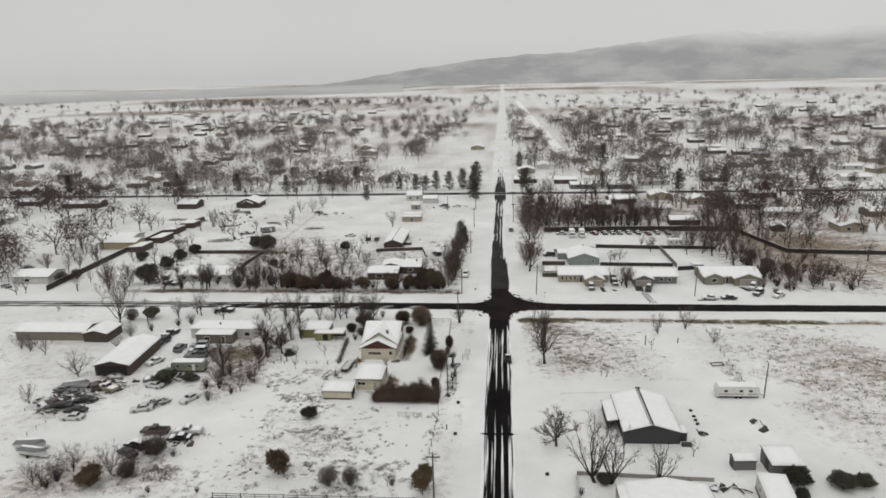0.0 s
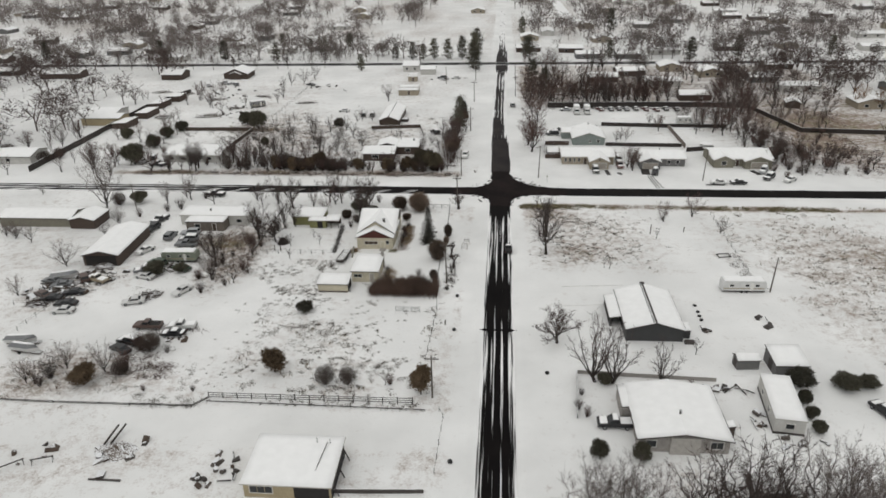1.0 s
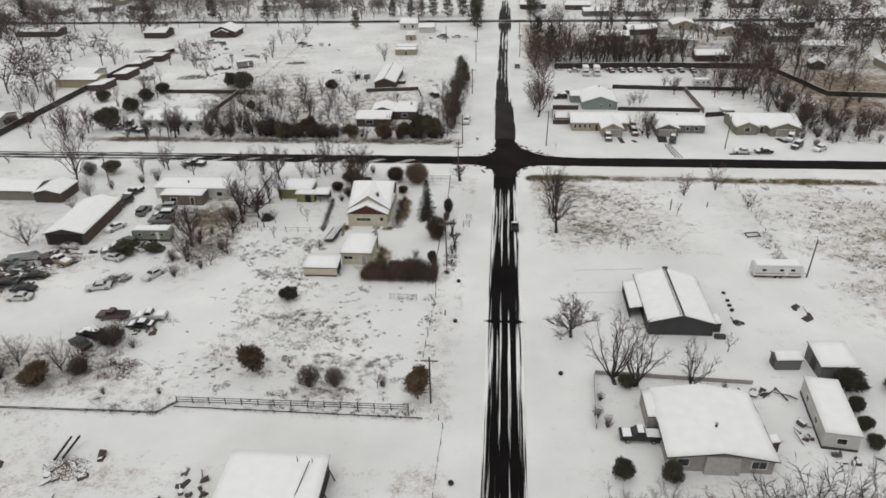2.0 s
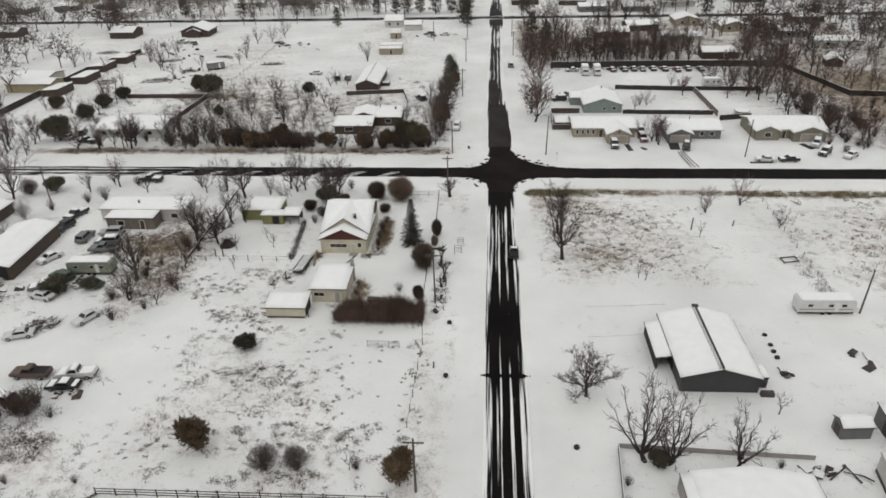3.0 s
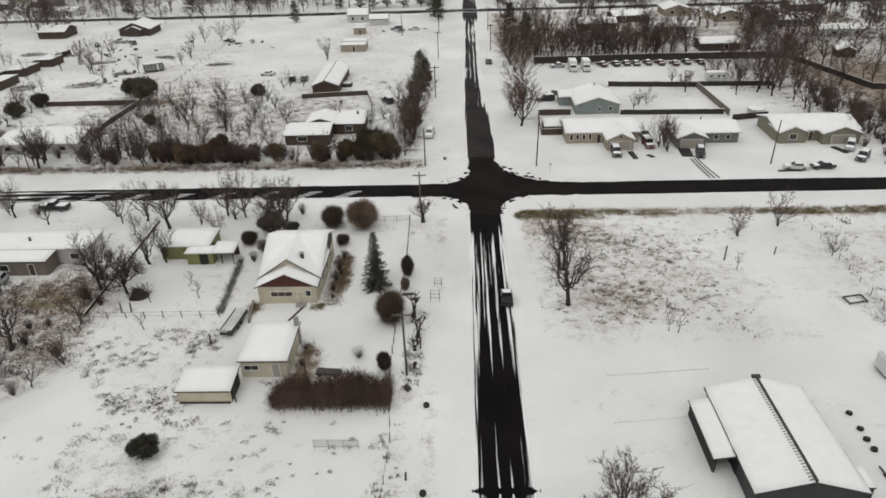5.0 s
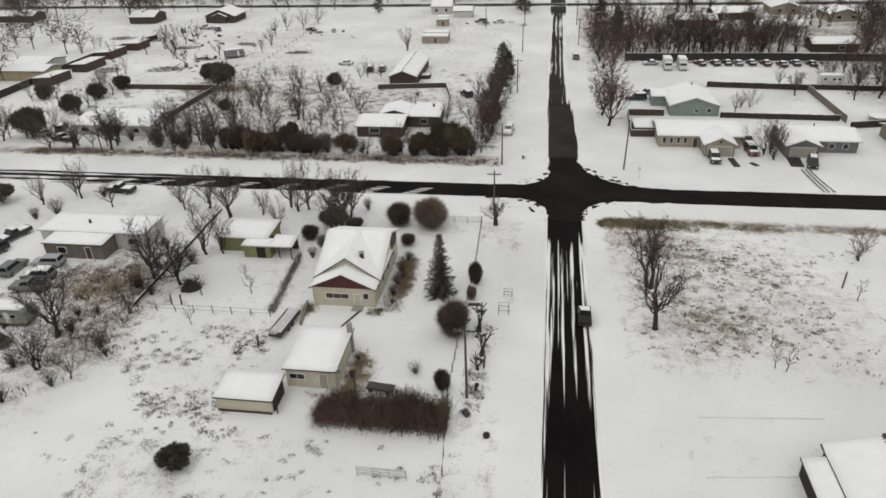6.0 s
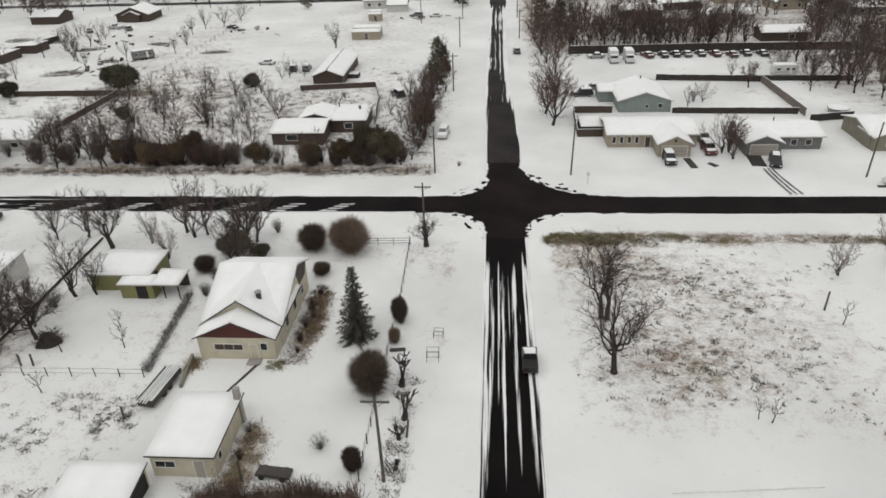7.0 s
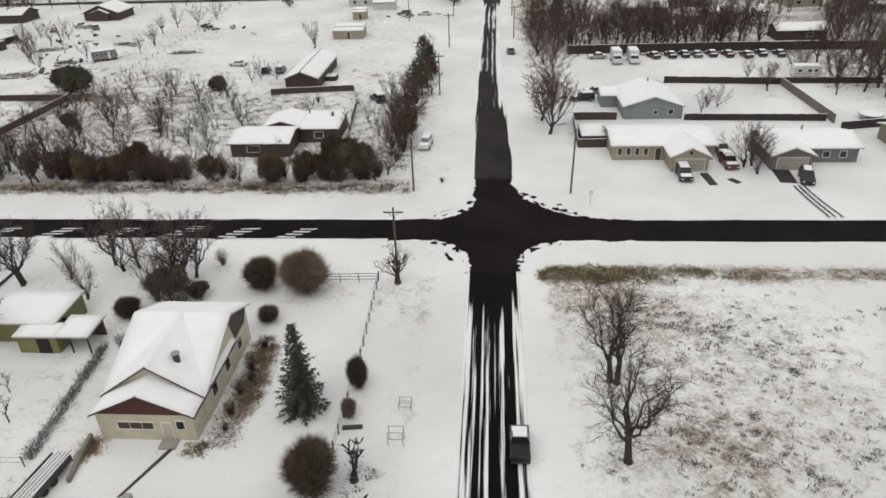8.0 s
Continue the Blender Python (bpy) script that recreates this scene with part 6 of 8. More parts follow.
# dry weeds that stand out of the snow
def weeds(name, count, box, material, label, size, seed, keep=0.35):
    r, g = random.Random(seed), Geo()
    x0, x1, y0, y1 = box
    pts = np.random.RandomState(seed).uniform((x0, y0), (x1, y1), (count * 4, 2))
    w = weeds_at(pts[:, 0], pts[:, 1])
    chance = np.random.RandomState(seed + 1).uniform(0, 1, len(pts))
    lump = wobble(pts[:, 0], pts[:, 1], 1.1, seed)
    ok = pts[(chance < (w - keep) * 1.6 + 0.25 * lump) & (w > keep * 0.6)][:count]
    clumps = [(x + r.gauss(0, 0.55), y + r.gauss(0, 0.4)) for x, y in ok[::7] for _ in range(r.randrange(3, 11))]
    for x, y in clumps:
        s = size * r.uniform(0.5, 1.4)
        for k in range(6):
            a = r.uniform(0, 6.28)
            d = Vector((math.cos(a), math.sin(a), 0))
            e = Vector((x, y, 0.02)) + d * r.uniform(0.1, 0.5) * s + Vector((0, 0, s * r.uniform(0.5, 1.0)))
            side = Vector((-d.y, d.x, 0)) * 0.022
            p = Vector((x, y, -0.05)) + d * 0.06
            g.face(p - side, p + side, e + side * 0.4, e - side * 0.4)
    single(name, g, material, label, "weeds", kind="stuff")


def brush(count, box, material, label, size, seed, keep):
    """Low grey bushlets in loose patches."""
    r, g = random.Random(seed), Geo()
    x0, x1, y0, y1 = box
    pts = np.random.RandomState(seed).uniform((x0, y0), (x1, y1), (count * 6, 2))
    w = weeds_at(pts[:, 0], pts[:, 1]) + 0.30 * wobble(pts[:, 0], pts[:, 1], 0.5, seed)
    for x, y in pts[w > keep][:count]:
        s = size * r.uniform(0.4, 1.3)
        for k in range(34):
            d = Vector((r.gauss(0, 0.8), r.gauss(0, 0.8), r.uniform(0.2, 0.9))).normalized()
            p = Vector((x + r.gauss(0, 0.55) * s, y + r.gauss(0, 0.45) * s, 0))
            sliver(g, r, p, p + d * s * r.uniform(0.25, 0.7), 0.032)
    single("brush", g, material, label, "brush", kind="stuff")


brush(130, (-23.2, -20.6, 155.5, 173.5), WEED_BROWN, "tawny dry grass along a house wall", 0.7, 21, 0.55)
brush(90, (-24.6, -21.8, 139, 149), WEED_BROWN, "tawny dry grass beside a garage", 0.7, 22, 0.55)
brush(230, (6.5, 26, 184.6, 188.8), WEED_OLIVE, "green-brown dry grass along a verge", 0.6, 47, 0.3)
brush(620, (6.5, 90, 184.9, 188.5), WEED_OLIVE, "olive dry grass along a verge", 0.6, 23, 0.45)
brush(420, (-54, -12, 101, 152), TUFT, "dark dry tufts in a snowy field", 0.62, 11, 0.30)
brush(300, (-56, -10, 100, 134), TUFT, "scattered dry stalks in a snowy field", 0.42, 38, 0.02)
brush(130, (-52, -36, 126, 152), TUFT, "dark dry tufts beside sheds", 0.7, 33, 0.16)
brush(150, (16, 46, 152, 184), TUFT, "dark dry tufts in a roadside field", 0.45, 34, 0.28)
brush(240, (62, 106, 112, 184), TUFT, "dark dry tufts in an open field", 0.6, 35, 0.30)
brush(260, (7, 48, 150, 189), SAGE, "low grey brush by the field's edge", 0.5, 12, 0.55)
brush(500, (-110, -14, 212, 290), SAGE, "low grey brush in snowy gardens", 0.8, 13, 0.5)
brush(130, (-68, -57, 137, 172), WEED_RED, "tangled reddish brush between yards", 1.0, 24, 0.4)
brush(240, (-100, -50, 96, 176), SAGE, "low grey brush in a yard", 0.9, 14, 0.45)
brush(46, (-10.7, -8.7, 139, 157), TWIG_DARK, "dark brushwood beside roadside stumps", 0.8, 36, -1)
brush(150, (-19.0, -13.2, 219, 284), TWIG_RED, "brown undergrowth below roadside trees", 1.6, 37, -1)
brush(110, (20, 78, 294.6, 297.2), TWIG_DARK, "dark brushwood along a tall fence", 1.0, 39, -1)
brush(300, (10, 140, 298.5, 345), TWIG_DARK, "dark undergrowth below a leafless wood", 1.9, 44, -1)
brush(150, (70, 128, 262, 297), TWIG_RED, "reddish undergrowth among leafless trees", 1.7, 45, -1)
brush(40, (9.5, 17, 236, 300), TWIG_RED, "brown undergrowth below roadside trees", 1.4, 46, -1)
brush(46, (53.4, 56.2, 145.5, 159), TWIG_DARK, "dark weeds along a ditch", 0.9, 40, -1)
brush(34, (56.2, 59.2, 159, 180), TUFT, "dry weeds along a ditch", 0.6, 41, -1)
brush(60, (-60, -47, 96.4, 99.6), TUFT, "dry weeds caught in a fallen fence", 0.7, 42, -1)
brush(80, (-47, -11, 98.1, 99.7), TUFT, "dry weeds along a rail fence", 0.45, 43, -1)
brush(330, (-116, -12, 210.4, 213.4), TWIG_DARK, "dark tangled growth along a fence", 0.9, 25, -1)
brush(60, (-76, -63, 158, 166), WEED_RED, "reddish brush before a white house", 1.3, 26, -1)
brush(130, (-68, -57, 104, 121), TWIG_RED, "reddish brush beside parked trucks", 1.1, 27, 0.05)
brush(230, (-100, -62, 216, 264), TWIG_HAZE, "grey brush in snowy gardens", 1.2, 28, 0.1)
brush(150, (-60, -18, 236, 264), TWIG_HAZE, "thin grey brush behind a house", 1.1, 29, 0.1)
brush(160, (-128, -92, 236, 266), TWIG_DARK, "dark brush round a garden", 1.1, 30, 0.12)
brush(260, (82, 122, 214, 262), TWIG_RED, "reddish-brown thicket east of the houses", 1.5, 31, 0.0)
brush(34, (-34.2, -33.0, 155.6, 158.2), WEED_BROWN, "brown tufts at a house corner", 0.7, 48, -1)
brush(26, (-25.8, -23.6, 156.4, 158.0), WEED_OLIVE, "olive grass by a doorstep", 0.5, 49, -1)
brush(90, (-24.2, -21.2, 155, 174), WEED_RED, "brown dead growth along a house wall", 1.0, 32, 0.3)
weeds("dry_grass", 500, (6, 60, 145, 190), WEED, "dry grass standing out of snow", 0.35, 1, 0.25)
weeds("dry_weeds", 600, (-54, -10, 98, 152), WEED, "dry weeds standing out of snow", 0.55, 2, 0.22)
weeds("dry_weeds", 250, (-62, -30, 100, 130), WEED_RED, "reddish dry weeds in snow", 0.7, 6, 0.3)
weeds("dry_grass", 2500, (58, 105, 110, 188), WEED, "dry grass in a snowy field", 0.4, 3, 0.3)
weeds("dry_weeds", 1000, (-115, -10, 208, 285), WEED, "dry weeds among snow", 0.6, 4, 0.3)
weeds("dry_weeds", 900, (-100, -50, 95, 175), WEED_RED, "reddish weeds in a yard", 0.6, 5, 0.3)


# ---- vehicles ----
def vehicle(kind, paint, label, snow=True):
    """A car that points along +y; kind: sedan, suv, pickup or van."""
    v = thing({"sedan": "sedan_car", "suv": "sport_utility_car", "pickup": "pickup_truck", "van": "box_van"}[kind], 0, 0, 0, label, "truck" if kind in ("pickup", "van") else "car")
    P = PAINTS[paint]
    long, wide = {"sedan": (4.7, 0.88), "suv": (4.8, 0.94), "pickup": (5.5, 0.97), "van": (6.2, 1.1)}[kind]
    n = long / 2
    side = {"sedan": [(-n, 0.35), (n, 0.35), (n, 0.68), (n - 0.3, 0.80), (0.85, 0.92), (-1.5, 0.95), (-n + 0.1, 0.9)],
            "suv": [(-n, 0.42), (n, 0.42), (n, 0.85), (n - 0.3, 0.98), (1.0, 1.08), (-n, 1.08)],
            "pickup": [(-n, 0.5), (n, 0.5), (n, 0.95), (n - 0.3, 1.08), (1.05, 1.16), (-n, 1.16)],
            "van": [(-n, 0.5), (n, 0.5), (n, 1.0), (n - 0.7, 1.15), (1.6, 1.2), (-n, 1.2)]}[kind]
    part("body", Geo().solid([(-wide, y, z) for y, z in side], [(wide, y, z) for y, z in side]), P, v)
    y0, y1, top, base = {"sedan": (-1.55, 0.95, 1.42, 0.93), "suv": (-2.3, 1.05, 1.78, 1.07), "pickup": (-0.55, 1.15, 1.82, 1.15), "van": (0.9, 2.2, 2.0, 1.2)}[kind]
    lean = {"sedan": (0.55, 0.75), "suv": (0.2, 0.75), "pickup": (0.15, 0.65), "van": (0.02, 0.5)}[kind]
    low = [(-wide + 0.04, y0, base), (wide - 0.04, y0, base), (wide - 0.04, y1, base), (-wide + 0.04, y1, base)]
    high = [(-wide + 0.2, y0 + lean[0], top), (wide - 0.2, y0 + lean[0], top), (wide - 0.2, y1 - lean[1], top), (-wide + 0.2, y1 - lean[1], top)]
    cab = part("cab", Geo().solid(low, high), P, v)
    def pane(a, b, c, d, out, lo=0.15, hi=0.88):
        a, b, c, d, o = Vector(a), Vector(b), Vector(c), Vector(d), Vector(out) * 0.012
        q = [a.lerp(d, lo).lerp(b.lerp(c, lo), 0.06), a.lerp(d, lo).lerp(b.lerp(c, lo), 0.94), a.lerp(d, hi).lerp(b.lerp(c, hi), 0.94), a.lerp(d, hi).lerp(b.lerp(c, hi), 0.06)]
        part("window", Geo().solid([p - o for p in q], [p + o for p in q]), GLASS, cab)
    pane(low[0], low[1], high[1], high[0], (0, -1, 0.3)), pane(low[2], low[3], high[3], high[2], (0, 1, 0.5))
    pane(low[1], low[2], high[2], high[1], (1, 0, 0.3)), pane(low[3], low[0], high[0], high[3], (-1, 0, 0.3))
    if kind == "pickup":
        part("bed_floor", Geo().box(-wide + 0.12, wide - 0.12, -n + 0.12, -0.65, 1.162, 1.17), DARK, v)
        part("bed_snow", Geo().box(-wide + 0.14, wide - 0.14, -n + 0.14, -0.7, 1.171, 1.26, 0.1), SNOW, v) if snow else None
    if kind == "van":
        part("cargo_box", Geo().box(-1.15, 1.15, -n, 0.95, 0.7, 3.0, 0.02), PAINTS["white"], v)
        part("box_snow", Geo().box(-1.1, 1.1, -n + 0.05, 0.9, 3.002, 3.14, 0.1), SNOW, v)
    if snow:
        part("roof_snow", Geo().box(-wide + 0.22, wide - 0.22, y0 + lean[0] + 0.02, y1 - lean[1] - 0.02, top + 0.002, top + 0.14, 0.08), SNOW, v)
        if kind != "van":
            z = {"sedan": 0.86, "suv": 1.03, "pickup": 1.12}[kind]
            part("hood_snow", Geo().solid([(-wide + 0.1, y1 + 0.1, z + 0.06), (wide - 0.1, y1 + 0.1, z + 0.06), (wide - 0.1, n - 0.35, z - 0.03), (-wide + 0.1, n - 0.35, z - 0.03)],
                                          [(-wide + 0.16, y1 + 0.15, z + 0.15), (wide - 0.16, y1 + 0.15, z + 0.15), (wide - 0.16, n - 0.4, z + 0.05), (-wide + 0.16, n - 0.4, z + 0.05)]), SNOW, v)
        if kind == "sedan":
            part("boot_snow", Geo().box(-wide + 0.12, wide - 0.12, -n + 0.15, y0 - 0.02, 0.952, 1.05, 0.06), SNOW, v)
    for y in (-n * 0.62, n * 0.62):
        for sx in (-1, 1):
            w = part("wheel", Geo().disc_solid((sx * (wide - 0.06), y, 0.34), (1, 0, 0), 0.34, 0.11), RUBBER, v)
            part("rim", Geo().disc_solid((sx * (wide + 0.052), y, 0.34), (1, 0, 0), 0.2, 0.012, 10), STEEL_GREY, w)
    for sx in (-1, 1):
        part("headlight", Geo().box(sx * wide * 0.72 - 0.16, sx * wide * 0.72 + 0.16, n - 0.01, n + 0.02, 0.62, 0.78), TRIM, v)
        part("tail_light", Geo().box(sx * wide * 0.82 - 0.1, sx * wide * 0.82 + 0.1, -n - 0.02, -n + 0.01, 0.72, 0.9), PAINTS["maroon"], v)
    part("bumper", Geo().box(-wide + 0.05, wide - 0.05, -n - 0.06, -n - 0.004, 0.42, 0.6), EAVE, v)
    return v


fleet = {}


def park_car(kind, paint, x, y, turn, label=""):
    if x < -60 and y < 170 and int(abs(x) * 10) % 3:
        if (kind, paint, "wreck") not in fleet:
            fleet[kind, paint, "wreck"] = w = vehicle(kind, paint, f"old {paint} " + {"sedan": "sedan car", "suv": "sport utility car", "pickup": "pickup truck", "van": "box van"}[kind] + " rusting in a yard", False)
            w.matrix_basis = pose(x, y, 0, 0, 0, turn)
            return w
        return copy_thing(fleet[kind, paint, "wreck"], pose(x, y, 0, 0, 0, turn))
    lab = f"{paint} " + {"sedan": "sedan car parked under snow", "suv": "sport utility car with snow on its roof", "pickup": "pickup truck with snow in its bed", "van": "box van with a snowy roof"}[kind]
    if (kind, paint) not in fleet:
        fleet[kind, paint] = vehicle(kind, paint, lab)
        fleet[kind, paint].matrix_basis = pose(x, y, 0, 0, 0, turn)
        return tagged(fleet[kind, paint], label)
    return tagged(copy_thing(fleet[kind, paint], pose(x, y, 0, 0, 0, turn)), label)


driven = vehicle("pickup", "black", "black pickup truck with snowy cab roof on the road", False)
driven.matrix_basis = pose(3.2, 158.2, 0.03) @ Matrix.Diagonal((0.84, 0.72, 0.88, 1))
part("roof_snow", Geo().box(-0.72, 0.72, -0.35, 0.5, 1.822, 1.95, 0.06), SNOW, driven)
part("hood_snow", Geo().solid([(-0.8, 1.3, 1.2), (0.8, 1.3, 1.2), (0.8, 2.3, 1.1), (-0.8, 2.3, 1.1)], [(-0.75, 1.35, 1.27), (0.75, 1.35, 1.27), (0.75, 2.25, 1.16), (-0.75, 2.25, 1.16)]), SNOW, driven)
for row in (("suv", "black", 30.4, 216.2, 178), ("suv", "grey", 38.9, 226.5, 182), ("suv", "maroon", 38.5, 221.0, 182),
            ("sedan", "white", 64.8, 206.2, 80), ("sedan", "black", 70.4, 206.4, 92), ("suv", "silver", 81.0, 217.0, 150), ("suv", "black", 80.7, 211.0, 140), ("sedan", "white", 86.0, 209.0, 130),
            ("suv", "grey", 5.6, 299.8, 2), ("van", "white", 31.2, 288.5, 180), ("van", "white", 35.3, 288.5, 180), ("sedan", "silver", 27.0, 292.5, 95),
            ("sedan", "black", 45.3, 293.0, 8), ("sedan", "black", 48.7, 293.4, 2), ("sedan", "grey", 51.6, 293.1, 6), ("sedan", "black", 55.4, 293.6, 3), ("sedan", "maroon", 59.2, 293.2, 9),
            ("sedan", "maroon", 63.4, 292.1, 8), ("sedan", "black", 67.4, 293.4, 3), ("sedan", "black", 71.6, 292.8, 3), ("sedan", "maroon", 41.0, 292.8, 20), ("sedan", "grey", 22.5, 262, 90), ("suv", "black", 19.5, 257, 95),
            ("sedan", "white", -64.7, 290.5, 80), ("suv", "black", -55.2, 283.5, 10), ("suv", "grey", -51.5, 283.5, 5), ("suv", "white", -10.9, 230.5, 175), ("suv", "black", -23.5, 258.5, 30),
            ("pickup", "black", -89.8, 173.0, 163), ("suv", "grey", -82.3, 162.8, 0), ("sedan", "white", -84.9, 154.3, 152), ("suv", "silver", -77.9, 164.8, 95), ("suv", "grey", -76.8, 161.0, 95),
            ("pickup", "grey", -76.0, 158.0, 95), ("sedan", "white", -67.1, 134.8, 152), ("pickup", "black", -82.0, 192.4, 85), ("pickup", "white", -60.9, 120.6, 97), ("sedan", "black", -61.5, 118.0, 92), ("sedan", "black", -69.1, 112.2, 60), ("suv", "black", -68.7, 114.8, 75),
            ("pickup", "rust", -67.7, 120.4, 91), ("sedan", "white", -88.4, 125.4, 95), ("sedan", "black", -89.5, 128.3, 92), ("sedan", "white", -75.5, 129.8, 108), ("sedan", "green", -71.8, 145.4, 70),
            ("sedan", "rust", -96.8, 131.8, 60), ("sedan", "grey", -98.5, 138.0, 80), ("suv", "rust", -92.0, 139.5, 40), ("sedan", "black", -90.5, 133.0, 100), ("pickup", "tan", -88.5, 139.0, 70), ("sedan", "black", -94.0, 130.2, 95), ("suv", "green", -78.5, 147.5, 70), ("pickup", "grey", -79.5, 144.0, 110), ("sedan", "white", -78.4, 141.0, 75), ("sedan", "grey", -95.2, 136.2, 110), ("pickup", "black", 19.4, 96.0, 90), ("suv", "black", 61.8, 101.4, 20), ("sedan", "silver", -119.5, 222, 75), ("suv", "black", -117, 226, 20),
            ("pickup", "black", -112, 219, 80), ("suv", "black", -89.2, 167.2, 168), ("sedan", "grey", -170, 216, 60), ("suv", "grey", -130, 342, 40), ("pickup", "silver", -136, 345, 80), ("sedan", "grey", -143, 340, 30),
            ("sedan", "white", -22, 356, 85), ("suv", "grey", -29, 357, 85), ("sedan", "black", -92, 342, 50)):
    park_car(*row)

parked = vehicle("suv", "black", "black sport utility car with a strip of roof snow", False)
parked.matrix_basis = pose(48.2, 214.8, 0, 0, 0, 165)
part("roof_snow", Geo().box(-0.6, 0.6, -1.6, 0.2, 1.80, 1.93, 0.06), SNOW, parked)

# trailers, boats and machines
f = thing("flatbed_trailer", -35.4, 152.6, -7, "long steel-railed trailer with snow between its rails", "trailer")
part("bed", Geo().box(-0.85, 0.85, -2.75, 2.75, 0.55, 0.75), EAVE, f)
part("side_board", Geo().box(-0.9, -0.82, -2.75, 2.75, 0.55, 1.15), EAVE, f)
part("side_board", Geo().box(0.82, 0.9, -2.75, 2.75, 0.55, 1.15), EAVE, f)
part("tail_board", Geo().box(-0.85, 0.85, -2.81, -2.75, 0.4, 1.2), EAVE, f)
part("snow", Geo().box(-0.8, 0.8, -2.7, 2.7, 0.752, 1.05, 0.08), SNOW, f)
for sx in (-0.6, -0.3, 0.05, 0.35):
    rail = part("rail", Geo().tube((sx, -3.3, 1.12), (sx + 0.25, 2.95, 1.2), 0.045, 0.045, 5), EAVE, f)
    part("snow", Geo().solid([(sx - 0.07, -3.2, 1.16), (sx + 0.05, -3.2, 1.16), (sx + 0.29, 2.9, 1.24), (sx + 0.17, 2.9, 1.24)], [(sx - 0.05, -3.2, 1.22), (sx + 0.03, -3.2, 1.22), (sx + 0.27, 2.9, 1.30), (sx + 0.19, 2.9, 1.30)]), SNOW, rail)
for sy in (-0.6, 0.5):
    for sx in (-0.75, 0.75):
        part("wheel", Geo().disc_solid((sx, sy, 0.34), (1, 0, 0), 0.34, 0.1), RUBBER, f)
part("hitch", Geo().tube((0, 2.75, 0.6), (0, 3.8, 0.5), 0.06, 0.05), IRON, f)
camper(-73.8, 150.0, 2, 8.4, "old pale green camper parked in a yard", "sage")
camper(70, 272.5, 0, 6.0, "pale camper under snow behind a fence", "white")
camper(-104.5, 299, 30, 6.5, "grey camper under snow in a field", "grey")


def boat(x, y, turn):
    b = thing("boat", x, y, turn, "covered boat under snow on a trailer", "boat")
    ring = [(-3.0, -1.0), (1.2, -1.0), (3.2, 0), (1.2, 1.0), (-3.0, 1.0)]
    part("hull", Geo().solid([(px * 0.9, py * 0.5, 0.5) for px, py in ring], [(px, py, 1.5) for px, py in ring]), PAINTS["white"], b)
    part("cover", Geo().solid([(px * 0.98, py * 0.96, 1.5) for px, py in ring], [(px * 0.8, py * 0.3, 2.1) for px, py in ring]), PAINTS["grey"], b)
    part("snow", Geo().solid([(px * 0.8, py * 0.3, 2.1) for px, py in ring], [(px * 0.72, py * 0.2, 2.2) for px, py in ring]), SNOW, b)
    part("trailer_frame", Geo().box(-2.8, 3.4, -0.5, 0.5, 0.35, 0.5), IRON, b)
    for py in (-0.8, 0.8):
        part("wheel", Geo().disc_solid((-0.8, py, 0.3), (0, 1, 0), 0.3, 0.1), RUBBER, b)


boat(-89.5, 113.6, 5), boat(-87.0, 110.9, -8), boat(-96.5, 139.5, 20)
tr = thing("trampoline", 70.7, 243.6, 0, "round garden trampoline covered with snow", "trampoline")
part("mat", Geo().disc_solid((0, 0, 0.9), (0, 0, 1), 2.1, 0.04, 24), EAVE, tr)
part("snow", Geo().disc_solid((0, 0, 1.0), (0, 0, 1), 2.0, 0.055, 24), SNOW, tr)
for i in range(6):
    a = i * math.pi / 3
    part("leg", Geo().tube((1.9 * math.cos(a), 1.9 * math.sin(a), 0), (1.9 * math.cos(a), 1.9 * math.sin(a), 0.9), 0.04, 0.04), STEEL_GREY, tr)


# ---- fences ----
def rail_fence(points, post_gap, tall, rails, label, post_r=0.06, rail_r=0.03, material=None, name="fence"):
    m_ = material or FENCE_WOOD
    fnc = thing(name, *points[0], 0, label, "fence")
    ox, oy = points[0]
    for (xa, ya), (xb, yb) in zip(points, points[1:]):
        run = math.hypot(xb - xa, yb - ya)
        n = max(1, round(run / post_gap))
        for i in range(n + 1):
            u = i / n
            px, py = xa + (xb - xa) * u - ox, ya + (yb - ya) * u - oy
            lean = random.uniform(-0.05, 0.05)
            part("post", Geo().tube((px, py, -0.2), (px + lean, py + lean * 0.6, tall * random.uniform(0.95, 1.12)), post_r, post_r * 0.9, 5), m_, fnc)
        for z in rails:
            for i in range(n):
                a, b = i / n, (i + 1) / n
                part("rail", Geo().tube((xa + (xb - xa) * a - ox, ya + (yb - ya) * a - oy, z + random.uniform(-0.03, 0.03)),
                                        (xa + (xb - xa) * b - ox, ya + (yb - ya) * b - oy, z + random.uniform(-0.03, 0.03)), rail_r, rail_r, 4), m_, fnc)
    return fnc


